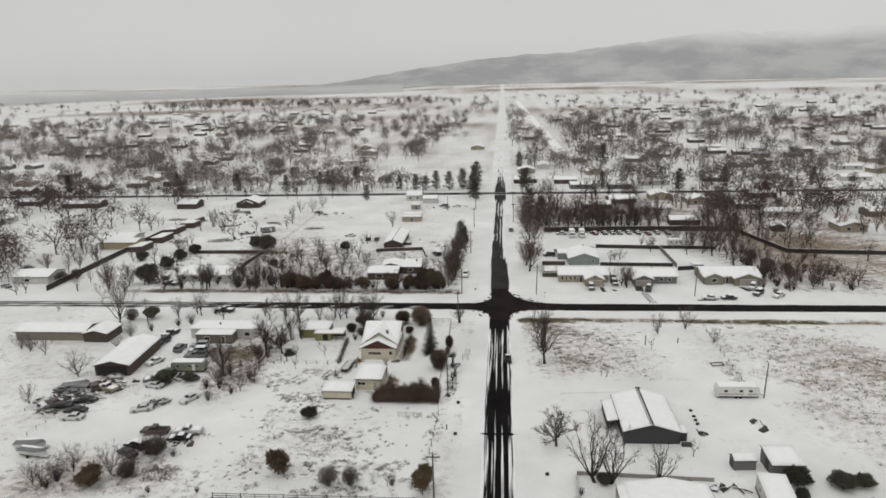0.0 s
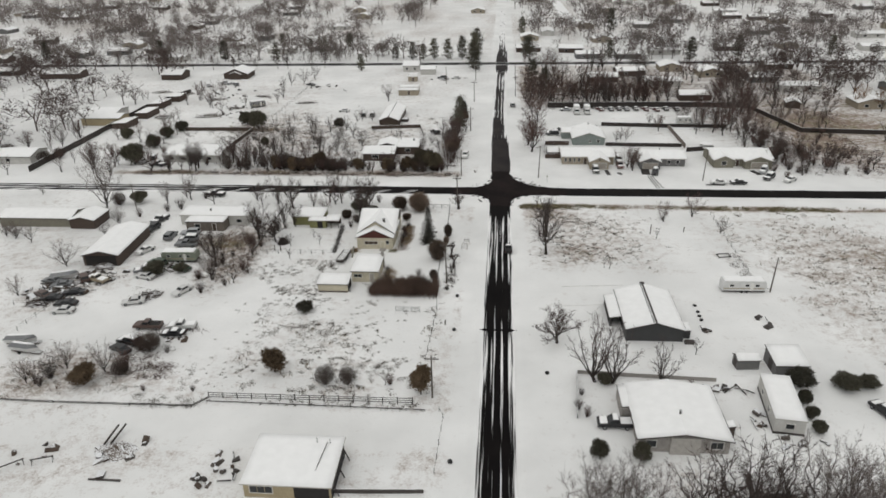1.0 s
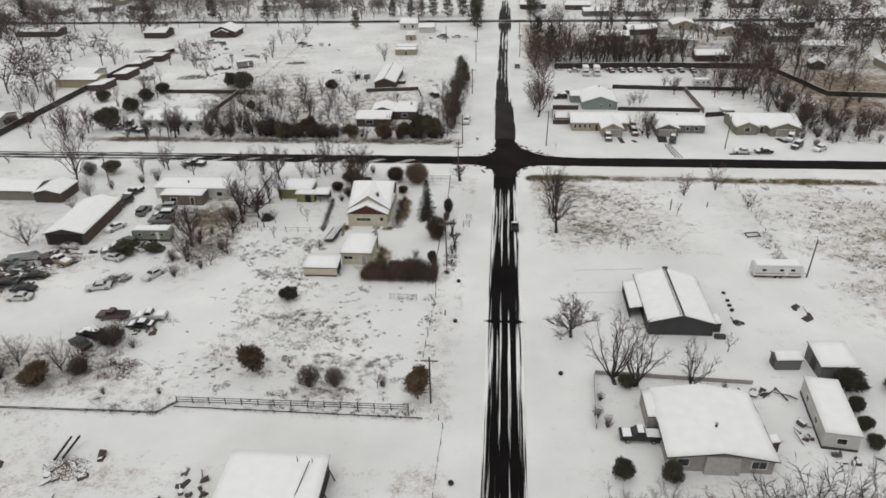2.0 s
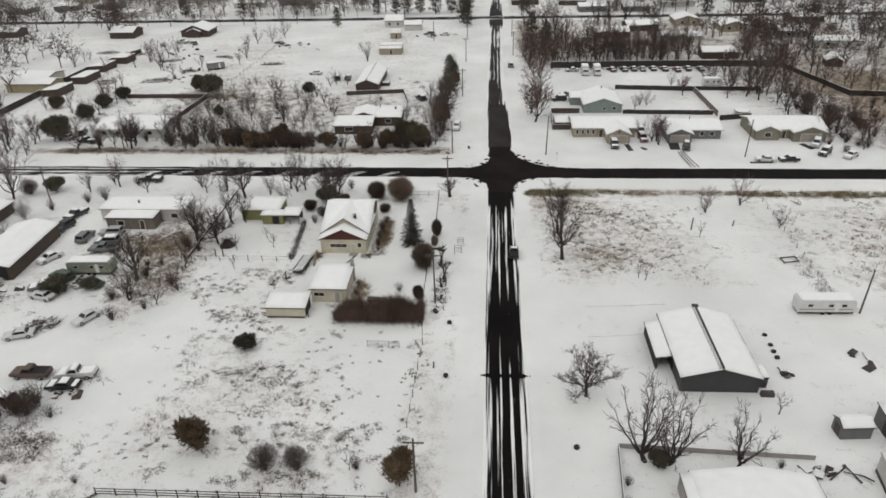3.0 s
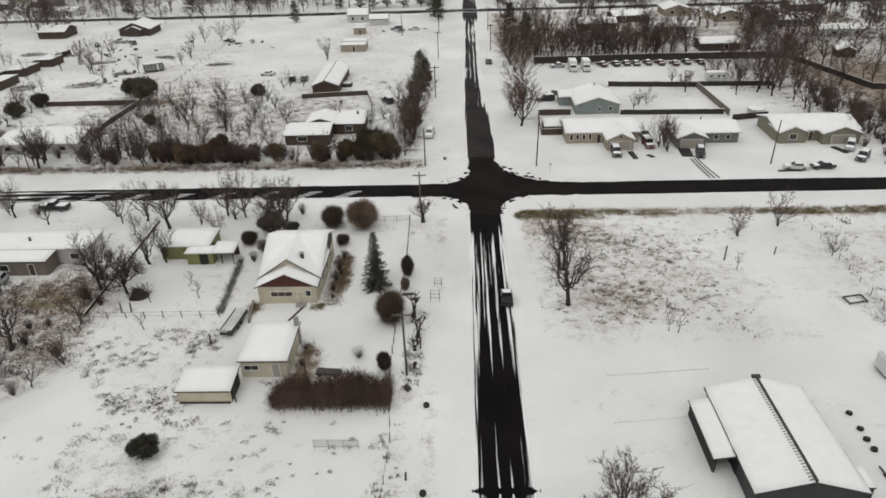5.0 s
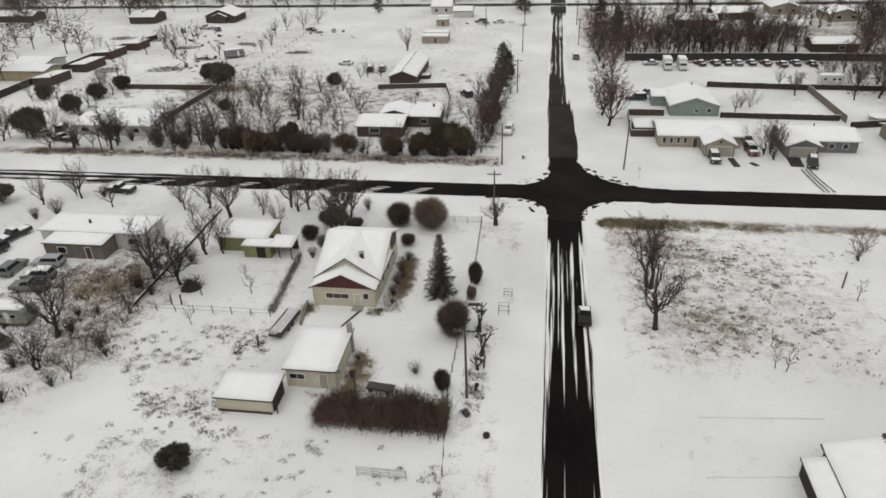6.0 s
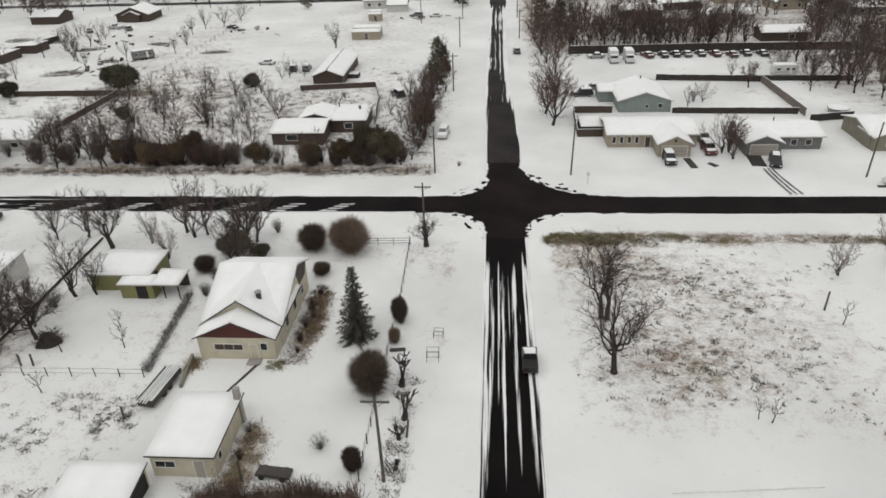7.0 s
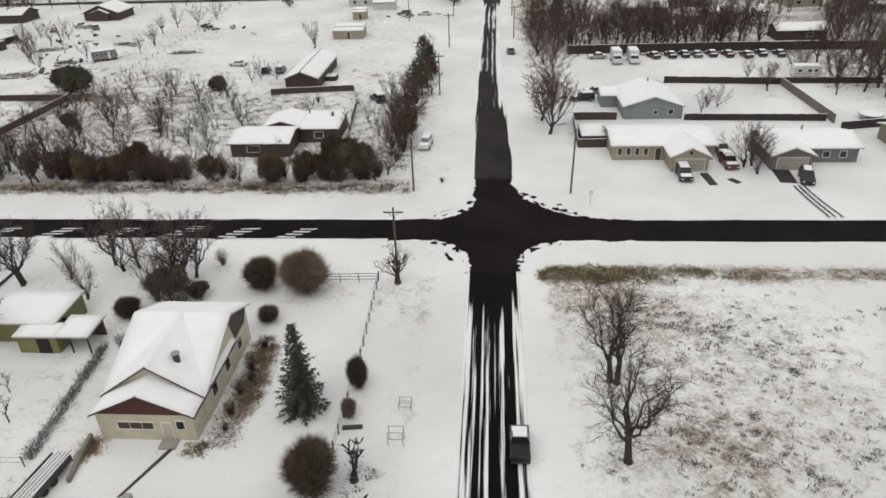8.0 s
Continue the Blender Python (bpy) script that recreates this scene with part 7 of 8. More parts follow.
def board_fence(points, tall, label, material=None, board=0.9, cap=True, name="fence"):
    m_ = material or FENCE_WOOD
    fnc = thing(name, *points[0], 0, label, "fence")
    ox, oy = points[0]
    for (xa, ya), (xb, yb) in zip(points, points[1:]):
        run = math.hypot(xb - xa, yb - ya)
        n = max(1, round(run / board))
        d = Vector((xb - xa, yb - ya, 0)).normalized()
        s = Vector((-d.y, d.x, 0)) * 0.03
        for i in range(n):
            p, q = Vector((xa - ox, ya - oy, 0)) + d * run * (i + 0.004) / n, Vector((xa - ox, ya - oy, 0)) + d * run * (i + 0.996) / n
            zt = tall + random.uniform(-0.05, 0.05)
            part("board", Geo().solid([p - s + Vector((0, 0, -0.2)), q - s + Vector((0, 0, -0.2)), q + s + Vector((0, 0, -0.2)), p + s + Vector((0, 0, -0.2))],
                                      [p - s + Vector((0, 0, zt)), q - s + Vector((0, 0, zt)), q + s + Vector((0, 0, zt)), p + s + Vector((0, 0, zt))]), m_, fnc)
        if cap:
            a, b = Vector((xa - ox, ya - oy, tall + 0.05)), Vector((xb - ox, yb - oy, tall + 0.05))
            part("snow", Geo().solid([a - s * 1.6, b - s * 1.6, b + s * 1.6, a + s * 1.6], [a - s + Vector((0, 0, 0.07)), b - s + Vector((0, 0, 0.07)), b + s + Vector((0, 0, 0.07)), a + s + Vector((0, 0, 0.07))]), SNOW, fnc)
    return fnc


rail_fence([(-47, 99.3), (-12.7, 99.6)], 2.4, 1.25, (0.35, 0.75, 1.15), "weathered wooden rail fence in snow", 0.08, 0.05)
rail_fence([(-47, 98.3), (-10.5, 98.0)], 3.0, 0.35, (0.25,), "low timber edging beside a rail fence", 0.07, 0.07)
rail_fence([(-95, 97.0), (-72.8, 96.6), (-49, 96.9), (-47, 99.3)], 2.6, 0.5, (0.2, 0.42), "low fallen rail fence under snow", 0.07, 0.06)
rail_fence([(-12.5, 134.5), (-12.5, 157.3), (-12.3, 170), (-12.7, 185.3)], 2.2, 1.2, (0.5, 1.1), "thin post and wire fence by the road", 0.06, 0.022)
rail_fence([(-19.5, 184.6), (-12.7, 184.8)], 2.4, 1.2, (0.4, 0.8, 1.15), "rail fence at the yard's corner", 0.05, 0.035)
rail_fence([(-11.9, 134.9), (-11.4, 129.8), (-11.8, 112)], 3.0, 1.3, (0.6, 1.15), "post and wire fence along the field", 0.05, 0.012)
rail_fence([(-8.2, 98), (-7.4, 96.4), (-7.7, 84)], 3.0, 1.0, (0.5, 0.9), "post and wire fence beside the road", 0.05, 0.012)
rail_fence([(-57.2, 154.6), (-38.3, 154.8)], 2.7, 1.2, (0.5, 1.1), "post and wire fence behind a yard", 0.06, 0.015)
rail_fence([(-38.3, 154.8), (-39.5, 170)], 3.0, 1.0, (0.8,), "thin rail fence beside a drive", 0.05, 0.02)
board_fence([(-58.4, 155.5), (-59.1, 186.3)], 0.4, "low dark board fence between yards", FENCE_WOOD, 1.0)
rail_fence([(-19.7, 129.0), (-14.8, 129.0)], 1.6, 1.25, (0.25, 0.5, 0.75, 1.0, 1.2), "steel pipe gate panel standing in snow", 0.04, 0.03, STEEL_GREY, "pipe_gate")
board_fence([(14.8, 109.5), (38, 108.4)], 0.75, "pale grey block wall behind a house", STONE, 1.2)
board_fence([(14.8, 109.3), (13.8, 97.5)], 0.8, "low dark board fence beside a yard", FENCE_WOOD, 1.2)
board_fence([(15.6, 229.4), (20.4, 229.6)], 1.5, "reddish-brown board fence beside a house", BROWN, 0.8)
board_fence([(15.6, 229.6), (16.2, 244.4), (24.5, 244.3)], 1.5, "brown board fence round a side yard", BROWN, 1.0)
board_fence([(36.9, 243.6), (62.4, 242.6)], 1.3, "dark board fence between gardens", FENCE_WOOD, 1.0)
board_fence([(38.6, 269.3), (62.7, 267.0)], 1.5, "tall dark board fence behind gardens", FENCE_WOOD, 1.0)
board_fence([(62.7, 266.8), (63.2, 241)], 1.7, "tan board fence between gardens", FENCE_TAN, 1.0)
board_fence([(62.7, 237.4), (72, 239.4)], 1.5, "dark board fence behind a house", FENCE_WOOD, 1.0)
board_fence([(63, 268), (84, 267)], 1.3, "dark board fence along a garden", FENCE_WOOD, 1.2)
board_fence([(20, 297.5), (62, 298.5), (100, 297.5)], 2.2, "tall dark fence behind parked cars", FENCE_WOOD, 1.2)
board_fence([(100.5, 297.3), (108.5, 261.5), (150, 257)], 1.6, "dark board fence round a brown field", FENCE_WOOD, 1.4)
board_fence([(-121, 261.3), (-94, 261.4), (-95, 237)], 1.4, "brown board fence round a garden", BROWN, 1.0)
board_fence([(-48.4, 264), (-30, 266.2), (-27.6, 256), (-26.6, 244)], 1.3, "dark board fence round a yard", BROWN, 1.0)
board_fence([(-152.5, 212), (-153, 296), (-146, 326)], 2.0, "long tall dark fence between yards", FENCE_WOOD, 1.4)
board_fence([(-21.2, 79.6), (-8.8, 80.3)], 0.7, "low dark board wall beside a house", EAVE, 1.2)
rail_fence([(-115, 211.8), (-16, 211.4)], 4.0, 1.1, (0.5, 1.0), "post and wire fence along the verge", 0.05, 0.012)
rail_fence([(-96, 262), (-92, 285), (-92, 332), (-97, 380)], 4.0, 1.2, (0.6, 1.1), "post and wire fence across the fields", 0.06, 0.015)
rail_fence([(-101, 128), (-92.5, 128.5), (-93.5, 118)], 3.0, 1.1, (0.5, 1.0), "post and wire fence round a yard", 0.05, 0.015)
rail_fence([(56.5, 186), (55.3, 145)], 3.5, 1.1, (0.5, 1.0), "post and wire fence at the field's edge", 0.05, 0.012)


# ---- poles, signs and small things ----
def utility_pole(x, y, tall, arm=True, lean=(0, 0), turn=0.0):
    u = thing("utility_pole", x, y, turn, "weathered wooden utility pole" + (" with a crossarm" if arm else ""), "pole", "utility poles")
    part("pole", Geo().tube((0, 0, -0.3), (lean[0], lean[1], tall), 0.16, 0.11, 8), POLE_WOOD, u)
    if arm:
        bar = part("crossarm", Geo().box(lean[0] - 1.2, lean[0] + 1.2, lean[1] - 0.07, lean[1] + 0.07, tall - 0.7, tall - 0.56), POLE_WOOD, u)
        for px in (-1.1, -0.5, 0.5, 1.1):
            part("insulator", Geo().disc_solid((lean[0] + px, lean[1], tall - 0.48), (0, 0, 1), 0.05, 0.08, 7), STEEL_GREY, bar)
        for sg in (-1, 1):
            part("brace", Geo().tube((lean[0] + sg * 0.8, lean[1], tall - 0.6), (lean[0], lean[1], tall - 1.3), 0.025, 0.025, 4), POLE_WOOD, u)
    return u


for row in ((-10.3, 141.5, 9.7, True, (-0.1, 0)), (-9.6, 101.5, 8.3, True), (-10.9, 188.6, 8.0, True), (12.5, 210.3, 10.0, False, (0.25, 0)), (57.5, 140.5, 8.0, False, (0.3, 0)),
            (-11.1, 211.3, 8.5, False), (61.1, 209.3, 9.4, False, (0.3, 0)), (-100.6, 181.2, 8.0, True), (-10.5, 262, 9, True), (-11, 308, 9, True), (-12, 352, 9, True), (-26, 345, 8, False),
            (6.9, 318, 9, True), (-98, 212, 7, False), (7.2, 352, 9, True), (-12, 392, 9, True)):
    utility_pole(*row)
for x, y, tall in ((38.3, 169.3, 2.6), (46.8, 171.0, 1.3), (-53.2, 156.3, 1.6), (-51.8, 156.4, 1.6), (-37.5, 148.5, 1.5), (-9.3, 124.5, 1.0), (-23, 141, 2.4), (-95.5, 150, 1.2)):
    single("wooden_post", Geo().tube((0, 0, -0.2), (0.06, 0, tall), 0.13, 0.11, 7), POLE_WOOD, "short weathered wooden post in snow", "post", "wooden posts", m=pose(x, y, 0))
s = thing("road_sign", 14.9, 206.3, 0, "small road sign on a thin post", "sign")
part("post", Geo().tube((0, 0, -0.2), (0, 0, 2.3), 0.035, 0.035, 6), STEEL_GREY, s)
part("plate", Geo().box(-0.3, 0.3, -0.05, -0.036, 1.6, 2.2), TRIM, s)
for x, y, w_, hi in ((-7.3, 158.6, 1.3, 1.5), (-7.0, 163.0, 1.1, 0.9)):
    s = thing("metal_frame", x, y, 0, "open dark metal frame standing in snow", "frame", "metal frames")
    for px in (-w_ / 2, w_ / 2):
        for py in (-0.4, 0.4):
            part("leg", Geo().tube((px, py, -0.1), (px, py, hi), 0.03, 0.03, 5), IRON, s)
    for z in (hi * 0.5, hi):
        for py in (-0.4, 0.4):
            part("bar", Geo().tube((-w_ / 2, py, z), (w_ / 2, py, z), 0.03, 0.03, 5), IRON, s)


def scrap(r, size):
    """A bent, broken piece: a twisted panel, a drum or a crumpled body."""
    g, kind = Geo(), r.choice(("panel", "drum", "block", "beam"))
    if kind == "panel":
        g.solid([(-size, -size * 0.6, 0), (size, -size * 0.5, 0.1), (size * 0.9, size * 0.6, 0.3), (-size * 0.8, size * 0.5, 0)],
                [(-size, -size * 0.6, 0.2), (size, -size * 0.5, 0.5), (size * 0.9, size * 0.6, 0.6), (-size * 0.8, size * 0.5, 0.15)])
    elif kind == "drum":
        g.disc_solid((0, 0, size * 0.4), (r.uniform(0, 1), 0.2, r.uniform(0, 1)), size * 0.45, size * 0.5, 10)
    elif kind == "beam":
        g.tube((-size * 1.3, 0, 0.1), (size * 1.2, 0.3, 0.5), 0.12, 0.1, 5)
    else:
        g.solid([(-size, -size * 0.5, -0.05), (size, -size * 0.6, -0.05), (size * 0.9, size * 0.6, -0.05), (-size * 0.9, size * 0.5, -0.05)],
                [(-size * 0.6, -size * 0.3, size * 0.8), (size * 0.7, -size * 0.4, size * 0.5), (size * 0.5, size * 0.4, size * 0.7), (-size * 0.7, size * 0.3, size * 0.4)])
    return g


r = random.Random(21)
for cx, cy, sx, sy, n in ((-94, 135, 6, 5, 110), (-90.5, 142, 4, 2.5, 16), (-74.5, 146, 3, 3, 10), (-76, 132.5, 3, 1.5, 8), (37.5, 106, 4, 1.2, 16), (42, 99, 1.3, 2.5, 8), (45.5, 93.2, 3, 1, 8), (-56, 85, 3.5, 3, 12),
                          (-40, 83, 1.5, 2.5, 10), (-36.5, 82, 1.5, 3, 8), (-68, 85, 4, 3, 5), (-62.5, 117, 4, 2, 6), (-84, 338, 12, 8, 12), (-118, 300, 12, 14, 16), (-112, 290, 10, 8, 14), (-25, 355, 8, 3, 10), (-120, 325, 14, 14, 16),
                          (53, 129.5, 1.5, 3, 5), (40.5, 124, 1, 1, 3), (-20, 250, 3, 8, 8)):
    for i in range(n):
        x, y = cx + r.gauss(0, sx * 0.6), cy + r.gauss(0, sy * 0.6)
        single("scrap_piece", scrap(r, r.uniform(0.35, 1.1)), r.choice((JUNK, JUNK, IRON, EAVE)), "rusty scrap piece half under snow", "scrap", "scrap in the yards", m=pose(x, y, 0, r.uniform(-8, 8), r.uniform(-8, 8), r.uniform(0, 360)))
for i, (x, y) in enumerate(((40.6, 133.9), (40.6, 131.4), (40.5, 129.8), (40.5, 128.3), (9.7, 109.2), (-5.6, 86.5), (-7.6, 135.7), (-7.4, 122.5))):
    single("tyre", Geo().disc_solid((0, 0, 0.2), (0.2, 0.1, 1), 0.36, 0.14, 12), RUBBER, "old dark tyre lying in snow", "tyre", "loose tyres", m=pose(x, y, 0, 0, 0, i * 40))
for x, y, t_ in ((-58.2, 88.6, -20), (-57.2, 88.9, -22)):
    single("timber_beam", Geo().tube((0, -1.6, 0.1), (0.1, 1.6, 1.6), 0.18, 0.16, 6), BARK, "dark timber beam leaning on a soil heap", "beam", "leaning beams", m=pose(x, y, 0, 0, 0, t_))
heap = Geo()
for i in range(9):
    for j in range(16):
        a, q = 2 * math.pi * j / 16, i / 8
        heap.v.append((math.cos(a) * 3.8 * q * (1 + 0.15 * math.sin(3 * a)), math.sin(a) * 2.6 * q, 1.3 * (1 - q) ** 1.3 * (1 + 0.2 * math.sin(5 * a + i)) - 0.1))
heap.f = [(i * 16 + j, i * 16 + (j + 1) % 16, (i + 1) * 16 + (j + 1) % 16, (i + 1) * 16 + j) for i in range(8) for j in range(16)]
single("soil_mound", heap, surface("frozen_soil", (0.13, 0.10, 0.08), 0.95, 0.4, 0.8, 5, snow=0.14), "heap of brown soil with thin snow", "heap", m=pose(-56.3, 85.8, 0), smooth=True)
for x, y, t_, w_ in ((-66, 83, 20, 1.6), (-70, 81.6, 40, 1.8)):
    b = thing("sawhorse", x, y, t_, "dark sawhorse standing in snow", "sawhorse", "sawhorses")
    part("beam", Geo().box(-w_, w_, -0.07, 0.07, 0.75, 0.9), EAVE, b)
    for px in (-w_ + 0.2, w_ - 0.2):
        for sg in (-1, 1):
            part("leg", Geo().tube((px, sg * 0.4, -0.05), (px, 0, 0.8), 0.05, 0.05, 5), EAVE, b)
single("timber", Geo().box(-0.9, 0.9, -0.16, 0.16, -0.02, 0.3, 0.03), EAVE, "short dark log lying beside a fence", "beam", m=pose(-11.4, 160.2, 0, 0, 0, 6))
single("timber", Geo().box(-2.4, 2.4, -0.12, 0.12, -0.02, 0.2), EAVE, "long dark timber lying in snow", "beam", m=pose(-54.8, 80, 0))
b = thing("snowed_in_table", 52.6, 157.1, 12, "dark steel frame half under snow", "frame")
for a_, b_ in (((-1.4, -0.8), (1.4, -0.8)), ((1.4, -0.8), (1.6, 0.9)), ((1.6, 0.9), (-1.2, 0.9)), ((-1.2, 0.9), (-1.4, -0.8))):
    part("bar", Geo().tube((*a_, 0.35), (*b_, 0.35), 0.12, 0.12, 5), EAVE, b)
    part("leg", Geo().tube((*a_, -0.1), (*a_, 0.4), 0.08, 0.08, 5), EAVE, b)
single("pallet_stack", Geo().box(-2.1, 2.1, -0.6, 0.6, 0, 0.35, 0.05), FENCE_WOOD, "flat timber stack under snow", "stack", m=pose(52.4, 136.2, -3))
single("snow_on_stack", Geo().box(-2.0, 2.0, -0.5, 0.5, 0.352, 0.48, 0.1), SNOW, "snow lying on a timber stack", "snow", m=pose(52.4, 136.2, -3))
# cleared patches before the garages, and wheel tracks in the snow
for x, y, w_, d_, t_ in ((34.0, 215.4, 1.3, 4.6, 4), (45.6, 216.3, 2.6, 5.2, -6), (37.6, 214.6, 1.1, 2.0, 30), (63.5, 205.2, 5.0, 0.7, 0), (78.6, 216.4, 1.4, 4.0, 20), (10.5, 206.2, 0.9, 0.4, 20)):
    single("driveway", Geo().box(-w_ / 2, w_ / 2, -d_ / 2, d_ / 2, 0.02, 0.16, 0.1), ASPHALT, "dark bare patch of driveway", "driveway", kind="structure", m=pose(x, y, 0, 0, 0, t_))
for k, (xa, xb) in enumerate(((45.6, 46.4), (47.0, 48.2), (46.3, 47.2))):
    g = Geo()
    for i in range(10):
        u = i / 9
        x, y = xa + (xb - xa) * u ** 1.6, 212.6 - 10.6 * u
        g.v += [(x - 0.12, y, 0.17), (x + 0.12, y, 0.17)]
    g.f = [(2 * i, 2 * i + 1, 2 * i + 3, 2 * i + 2) for i in range(9)]
    single("wheel_track", g, ASPHALT, "dark wheel track pressed through snow", "track", kind="structure")

TRACK = surface("packed_snow_track", (0.78, 0.777, 0.765), 0.9, 0.15, 0.5, 4)
for xa, ya, xb, yb in ((14.5, 141.0, 27.5, 142.2), (13.8, 132.6, 22.5, 133.6)):
    single("wheel_track", Geo().solid([(xa, ya, -0.05), (xb, yb, -0.05), (xb, yb + 0.09, -0.05), (xa, ya + 0.09, -0.05)], [(xa, ya, 0.13), (xb, yb, 0.13), (xb, yb + 0.09, 0.13), (xa, ya + 0.09, 0.13)]), TRACK, "faint wheel track in deep snow", "track", kind="structure")
b = thing("utility_cart", -20.2, 141.7, 84, "low black cart standing behind a hedge", "cart")
part("bed", Geo().box(-0.6, 0.6, -1.6, 1.6, 0.35, 0.6, 0.05), EAVE, b)
for sx in (-0.6, 0.6):
    for sy in (-1.0, 1.0):
        part("wheel", Geo().disc_solid((sx, sy, 0.28), (1, 0, 0), 0.28, 0.08), RUBBER, b)


def brush_pile(x, y, rx, ry, tall, turn, material, label, seed):
    """A mound of cut branches and rubbish, half under snow."""
    rr = random.Random(seed)
    pile = thing("brush_pile", x, y, turn, label, "brush pile", "brush piles")
    core, sticks = Geo(), Geo()
    n, m = 14, 5
    for i in range(m + 1):
        for j in range(n):
            u, ph = i / m, 2 * math.pi * j / n
            k = u * rr.uniform(0.85, 1.12)
            core.v.append((math.cos(ph) * rx * k, math.sin(ph) * ry * k, -0.1 + tall * (1 - u * u) * rr.uniform(0.6, 1.0)))
    core.f += [(i * n + j, (i + 1) * n + j, (i + 1) * n + (j + 1) % n, i * n + (j + 1) % n) for i in range(m) for j in range(n)]
    for _ in range(260):
        a, u = rr.uniform(0, 6.28), math.sqrt(rr.random())
        p = Vector((math.cos(a) * rx * u, math.sin(a) * ry * u, tall * (1 - u * u) * 0.8))
        ribbon(sticks, rr, p, p + Vector((rr.gauss(0, 1), rr.gauss(0, 1), rr.uniform(0.0, 0.7))).normalized() * rr.uniform(0.4, 1.3), 0.035)
    part("mound", core, material, pile)
    part("brushwood", sticks, TWIG_DARK, pile)


for i, row in enumerate(((-73.8, 132.2, 3.6, 1.7, 1.3, 38), (-77.5, 143.5, 2.2, 1.5, 0.9, 0), (-91, 146, 3.0, 1.6, 1.2, 20), (-86.5, 139, 2.4, 1.4, 1.0, 60), (-96, 128.5, 2.4, 1.6, 1.0, 0))):
    brush_pile(*row, JUNK, "dark heap of brush and rubbish dusted with snow", 300 + i)
brush_pile(-52.3, 160.4, 1.5, 1.1, 1.9, 25, FENCE_WOOD, "brown heap with tilted boards in a yard", 340)
for i, row in enumerate(((-161, 327, 5, 2.4, 0.8, 10), (-148, 324.6, 5, 2.6, 0.8, -8), (-138.6, 281, 4, 3, 0.7, 0), (-120, 282.4, 6.5, 2.6, 1.0, 18), (-85, 305.5, 5, 1.3, 0.5, 8), (-113.7, 296, 3.5, 1.6, 0.7, 0), (-128, 312, 5, 2, 0.7, 20), (-108, 318, 4, 1.6, 0.6, -10))):
    brush_pile(*row, SAGE, "low brown heap of brush in a snowy field", 320 + i)
rr = random.Random(71)
for i in range(6):
    x, y = -9.6 + rr.gauss(0, 0.7), rr.uniform(138.5, 156)
    single("scrap_piece", scrap(rr, rr.uniform(0.35, 0.8)), rr.choice((EAVE, IRON, DARK)), "dark broken timber beside a roadside fence", "scrap", "scrap in the yards", m=pose(x, y, 0, rr.uniform(-8, 8), rr.uniform(-8, 8), rr.uniform(60, 120)))


# ---- the far town ----
def town_house(wall, w_, d_, rise, along, label):
    hh = thing("house", 0, 0, 0, label, "house", "far houses")
    gable_block(hh, -w_, w_, -d_, d_, 2.6, rise, along, wall, 0.5)
    opening(hh, "s", -w_ * 0.4, 0.9, 1.6, 1.1, -d_)
    opening(hh, "s", w_ * 0.5, 0.9, 1.2, 1.1, -d_)
    return hh


kinds_far = [town_house(BROWN, 7, 4.2, 1.3, "x", "distant brown house under snow"), town_house(WHITE, 8.5, 4, 1.1, "x", "distant white house under snow"), town_house(GREIGE, 5.5, 5.5, 1.6, "y", "distant grey-tan house under snow"),
             town_house(GREY, 6.5, 4, 1.2, "x", "distant grey house under snow")]
r = random.Random(404)
homes = [(49, 351), (75, 341), (102, 363), (123, 349), (64, 365), (31, 503), (60, 531), (168, 495), (140, 380), (163, 356), (86, 377), (-258, 427), (-268, 372), (132, 330), (148, 300), (175, 330), (-290, 330), (-250, 320), (-330, 300), (-110, 445)]
tries = 0
while len(homes) < 190 and tries < 20000:
    tries += 1
    y = 410 + 900 * r.random() ** 1.5
    x = r.uniform(-0.75, 0.62) * y + r.uniform(-40, 40)
    if -120 < x < 14 and r.random() < 0.93:
        continue
    if -16 < x < 16 or abs(y - 396) < 14 or (x > 0 and abs(x - 50 - (y - 630) * -0.017) < 12 and y > 560):
        continue
    if min(math.hypot(x - a, y - b) for a, b in homes) > 19:
        homes.append((x, y))
for i, (x, y) in enumerate(homes):
    k = kinds_far[i % 4]
    if i < 4:
        k.matrix_basis = pose(x, y, 0, 0, 0, r.choice((0, 4, -5)))
    else:
        copy_thing(k, pose(x, y, 0, 0, 0, r.choice((0, 3, -4, 90, 8))))


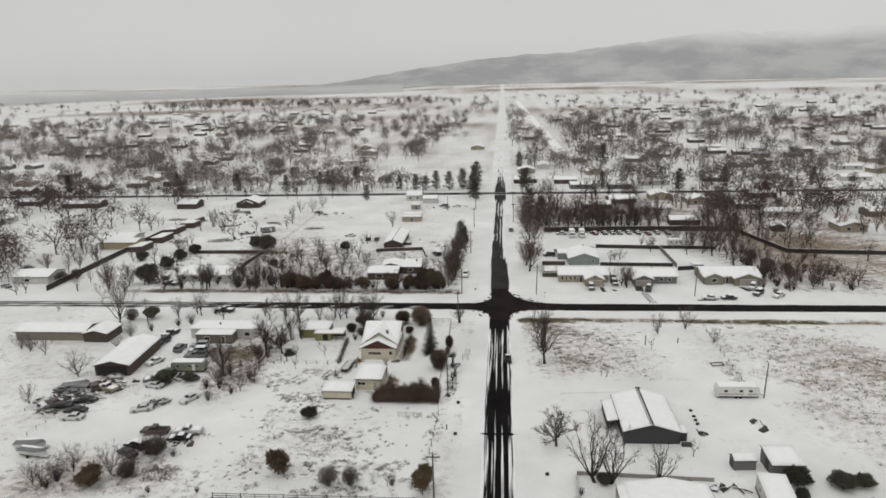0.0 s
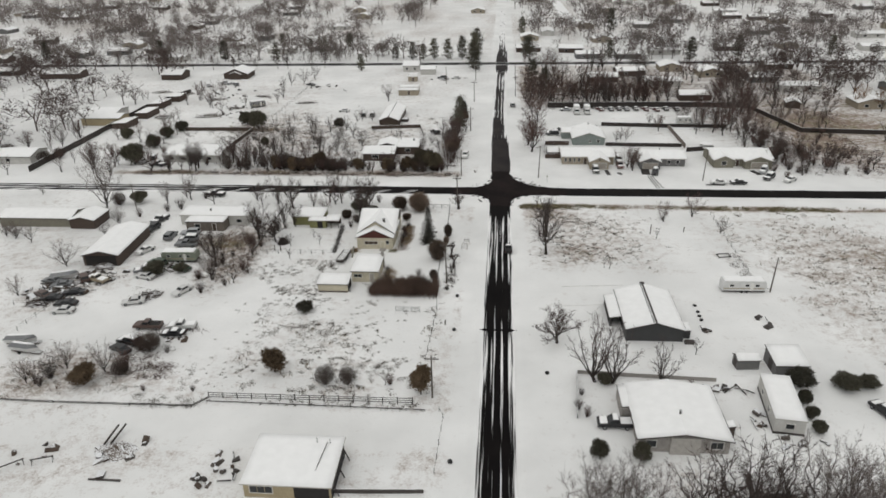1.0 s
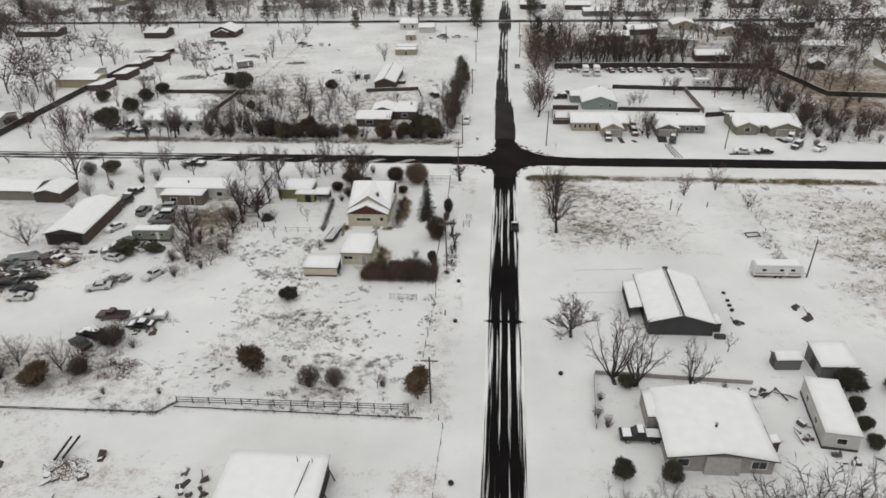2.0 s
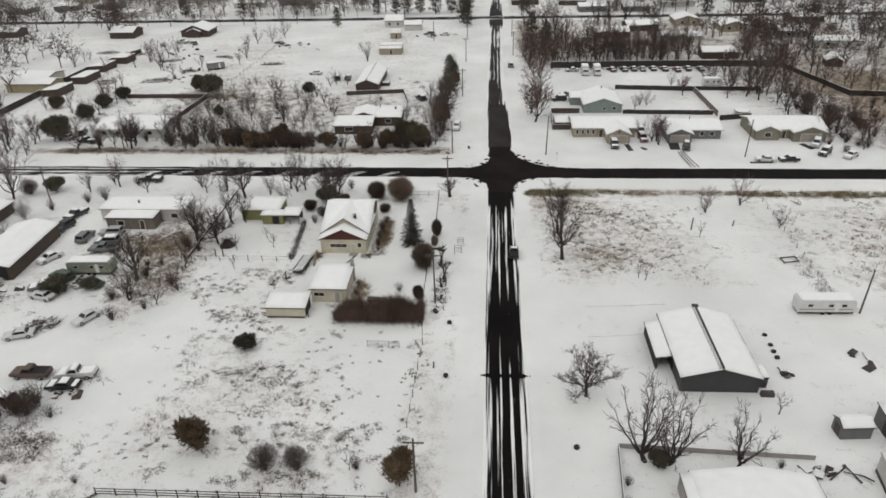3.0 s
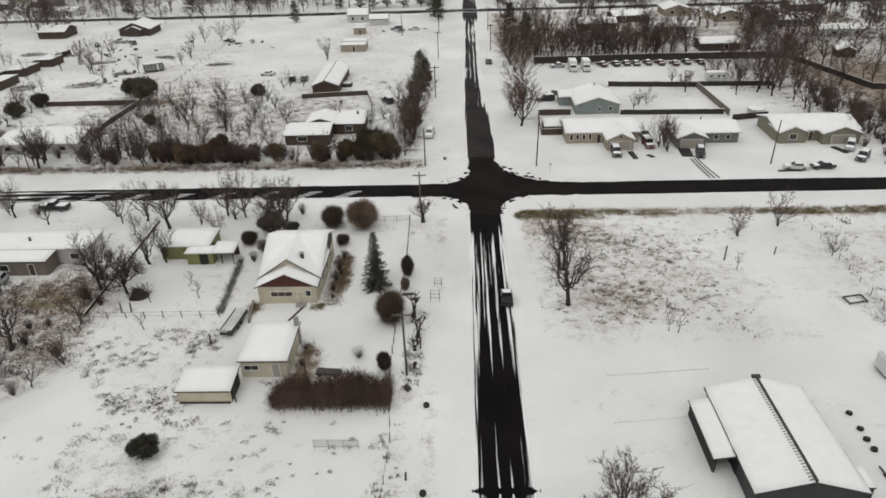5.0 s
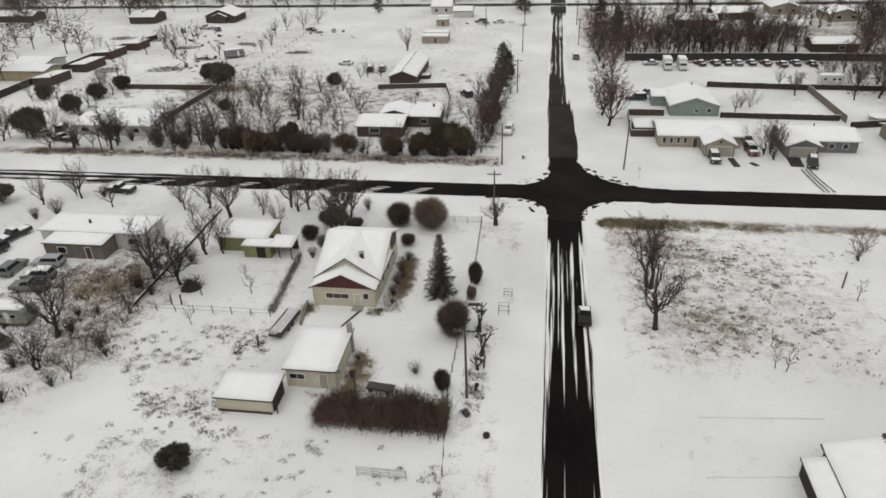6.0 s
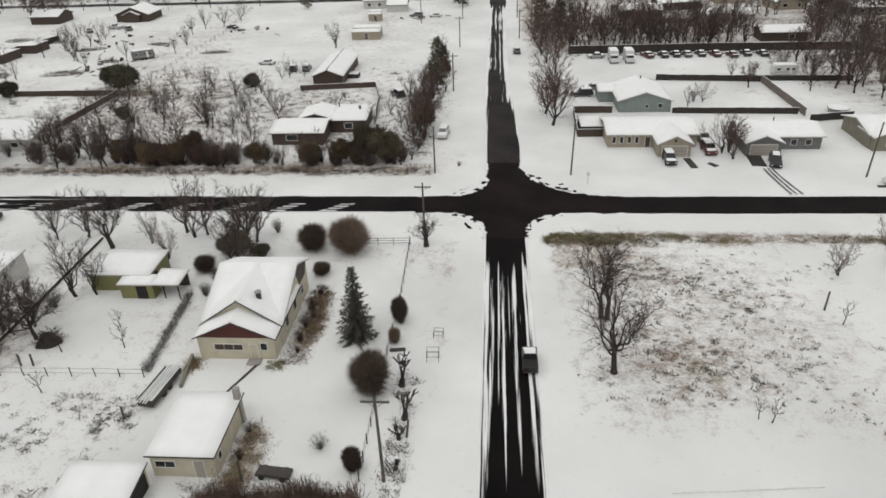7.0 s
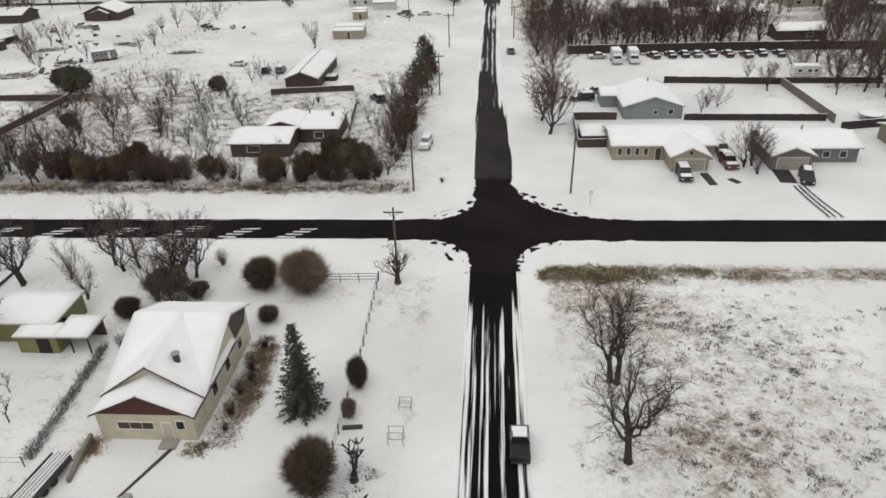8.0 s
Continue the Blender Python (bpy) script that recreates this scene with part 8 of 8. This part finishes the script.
def far_wood(name, spots, material, label, seed):
    """Many leafless trees too far off to tell apart, in one mesh."""
    rr = random.Random(seed)
    stock = []
    for s in range(9):
        wood, twig = Geo(), Geo()
        wood.tube((0, 0, -0.02), (0, 0, 0.34), 0.018, 0.012, 3)
        broad = (0.30, 0.38, 0.26, 0.42, 0.22, 0.33, 0.28, 0.36, 0.45)[s]
        for limb in range(5):
            a = limb * 1.26 + rr.uniform(-0.3, 0.3)
            sliver(wood, rr, Vector((0, 0, rr.uniform(0.15, 0.34))), Vector((math.cos(a) * broad * 0.8, math.sin(a) * broad * 0.8, rr.uniform(0.6, 0.9))), 0.012)
        lumps = [Vector((rr.gauss(0, 0.5) * broad, rr.gauss(0, 0.5) * broad, rr.uniform(0.38, 0.84))) for _ in range(6)]
        for tw in range(136):
            p = lumps[tw % 6] + Vector((rr.gauss(0, 0.36) * broad, rr.gauss(0, 0.36) * broad, rr.gauss(0, 0.10)))
            d = Vector((p.x * 1.2 + rr.gauss(0, 0.5), p.y * 1.2 + rr.gauss(0, 0.5), 0.45 + rr.gauss(0, 0.4))).normalized()
            sliver(twig, rr, p - d * 0.06, p + d * rr.uniform(0.05, 0.12), 0.0132)
        v = np.array(wood.v + twig.v)
        f = [q for q in wood.f] + [tuple(i + len(wood.v) for i in q) for q in twig.f]
        v = v / v[:, 2].max()
        stock.append((v, f))
    vs, fs, base = [], [], 0
    for x, y, tall in spots:
        v, f = stock[rr.randrange(9)]
        a = rr.uniform(0, 6.28)
        wide = tall * rr.uniform(0.9, 1.3)
        rot = np.array([[math.cos(a), -math.sin(a), 0], [math.sin(a), math.cos(a), 0], [0, 0, 1]])
        vs.append((v @ rot.T) * (wide, wide, tall) + (x, y, 0))
        fs += [tuple(n + base for n in face) for face in f]
        base += len(v)
    m_ = bpy.data.meshes.new(name)
    m_.from_pydata(np.concatenate(vs).tolist(), [], fs)
    m_.materials.append(material)
    tagged(new(name, m_), label, "trees", kind="stuff")


def scatter(n, ya, yb, fa, fb, avoid, seed, lo=8, hi=16, power=1.15, gap=5.0):
    rr, out = random.Random(seed), []
    while len(out) < n:
        y = ya + (yb - ya) * rr.random() ** power
        x = rr.uniform(fa, fb) * y
        if avoid(x, y) or fbm(x, y, 0.016) < rr.uniform(-0.35, 0.3):
            continue
        out.append((x, y, rr.uniform(lo, hi) * (0.75 if rr.random() < 0.4 else 1.0)))
    return out


def open_land(x, y):
    return abs(y - 396) < 7 or abs(x - 1) < 9 or (-95 < x < 9 and 425 < y < 720 and not (545 < y < 590) and not (x < -60 and y > 600)) or (560 < y < 1600 and abs(x - 51.5 + 0.0175 * (y - 600)) < 9)


# Paler twig colours put distance haze into these far trees.
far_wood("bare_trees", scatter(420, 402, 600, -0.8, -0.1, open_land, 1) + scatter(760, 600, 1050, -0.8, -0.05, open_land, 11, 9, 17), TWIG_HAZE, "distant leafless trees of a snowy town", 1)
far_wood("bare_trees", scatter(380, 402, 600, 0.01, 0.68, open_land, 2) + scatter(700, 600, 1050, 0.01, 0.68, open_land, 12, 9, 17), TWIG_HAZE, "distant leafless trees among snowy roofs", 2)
far_wood("bare_trees", scatter(420, 1050, 1900, -0.8, 0.7, open_land, 3, 10, 18), TWIG_GREY, "leafless woods on the plain, paled by painted haze", 3)
far_wood("bare_trees", [(x + random.uniform(-3, 3), 384 + random.uniform(-4, 3), random.uniform(6, 11)) for x in range(-330, -95, 9)], TWIG, "leafless trees along the far road", 4)
far_wood("bare_trees", scatter(120, 215, 388, 0.28, 0.72, lambda x, y: x < 100 or abs(y - 396) < 8 or (100 < x < 160 and 222 < y < 300) or y < 205, 5), TWIG, "leafless trees among eastern gardens", 5)
far_wood("bare_trees", scatter(260, 215, 388, -1.1, -0.42, lambda x, y: x > -165 and y > 212 or abs(y - 198) < 14, 6), TWIG, "leafless trees among western gardens", 6)
line = random.Random(12)
far_wood("bare_trees", [(line.uniform(-760, -130), line.gauss(1550, 60), line.uniform(12, 20)) for _ in range(150)], TWIG, "dark strip of leafless wood on the plain", 7)
# dark evergreens by the far road
ever = pine(90, 7.5, 2.0, JUNIPER, "dark distant evergreen by the far road", 0.08, "far evergreens")
spots = [(-139, 453, 9), (-115, 432, 7), (-106, 431, 8), (-110, 434, 7), (-95, 451, 7), (-60, 410, 7), (-50, 408, 8), (-44, 409, 7), (-38, 411, 9), (-30, 409, 9), (-22, 410, 10), (-15, 412, 11), (-14, 422, 12), (-15, 385, 10),
         (-13, 375, 9), (14, 417, 9), (16, 409, 10), (14, 504, 9), (75, 513, 12), (20, 330, 8), (15, 345, 9), (102, 400, 10), (-74, 378, 7), (-130, 410, 8), (-160, 408, 9), (-200, 412, 9), (-270, 410, 9), (60, 408, 8), (130, 410, 9), (180, 412, 9)]
for i, (x, y, tall) in enumerate(spots):
    if i == 0:
        ever.matrix_basis = place(x, y, 0, tall / 7.5, 0, tall / 7.1)
    else:
        copy_thing(ever, place(x, y, i * 77, tall / 7.0, 0, tall / 7.1))
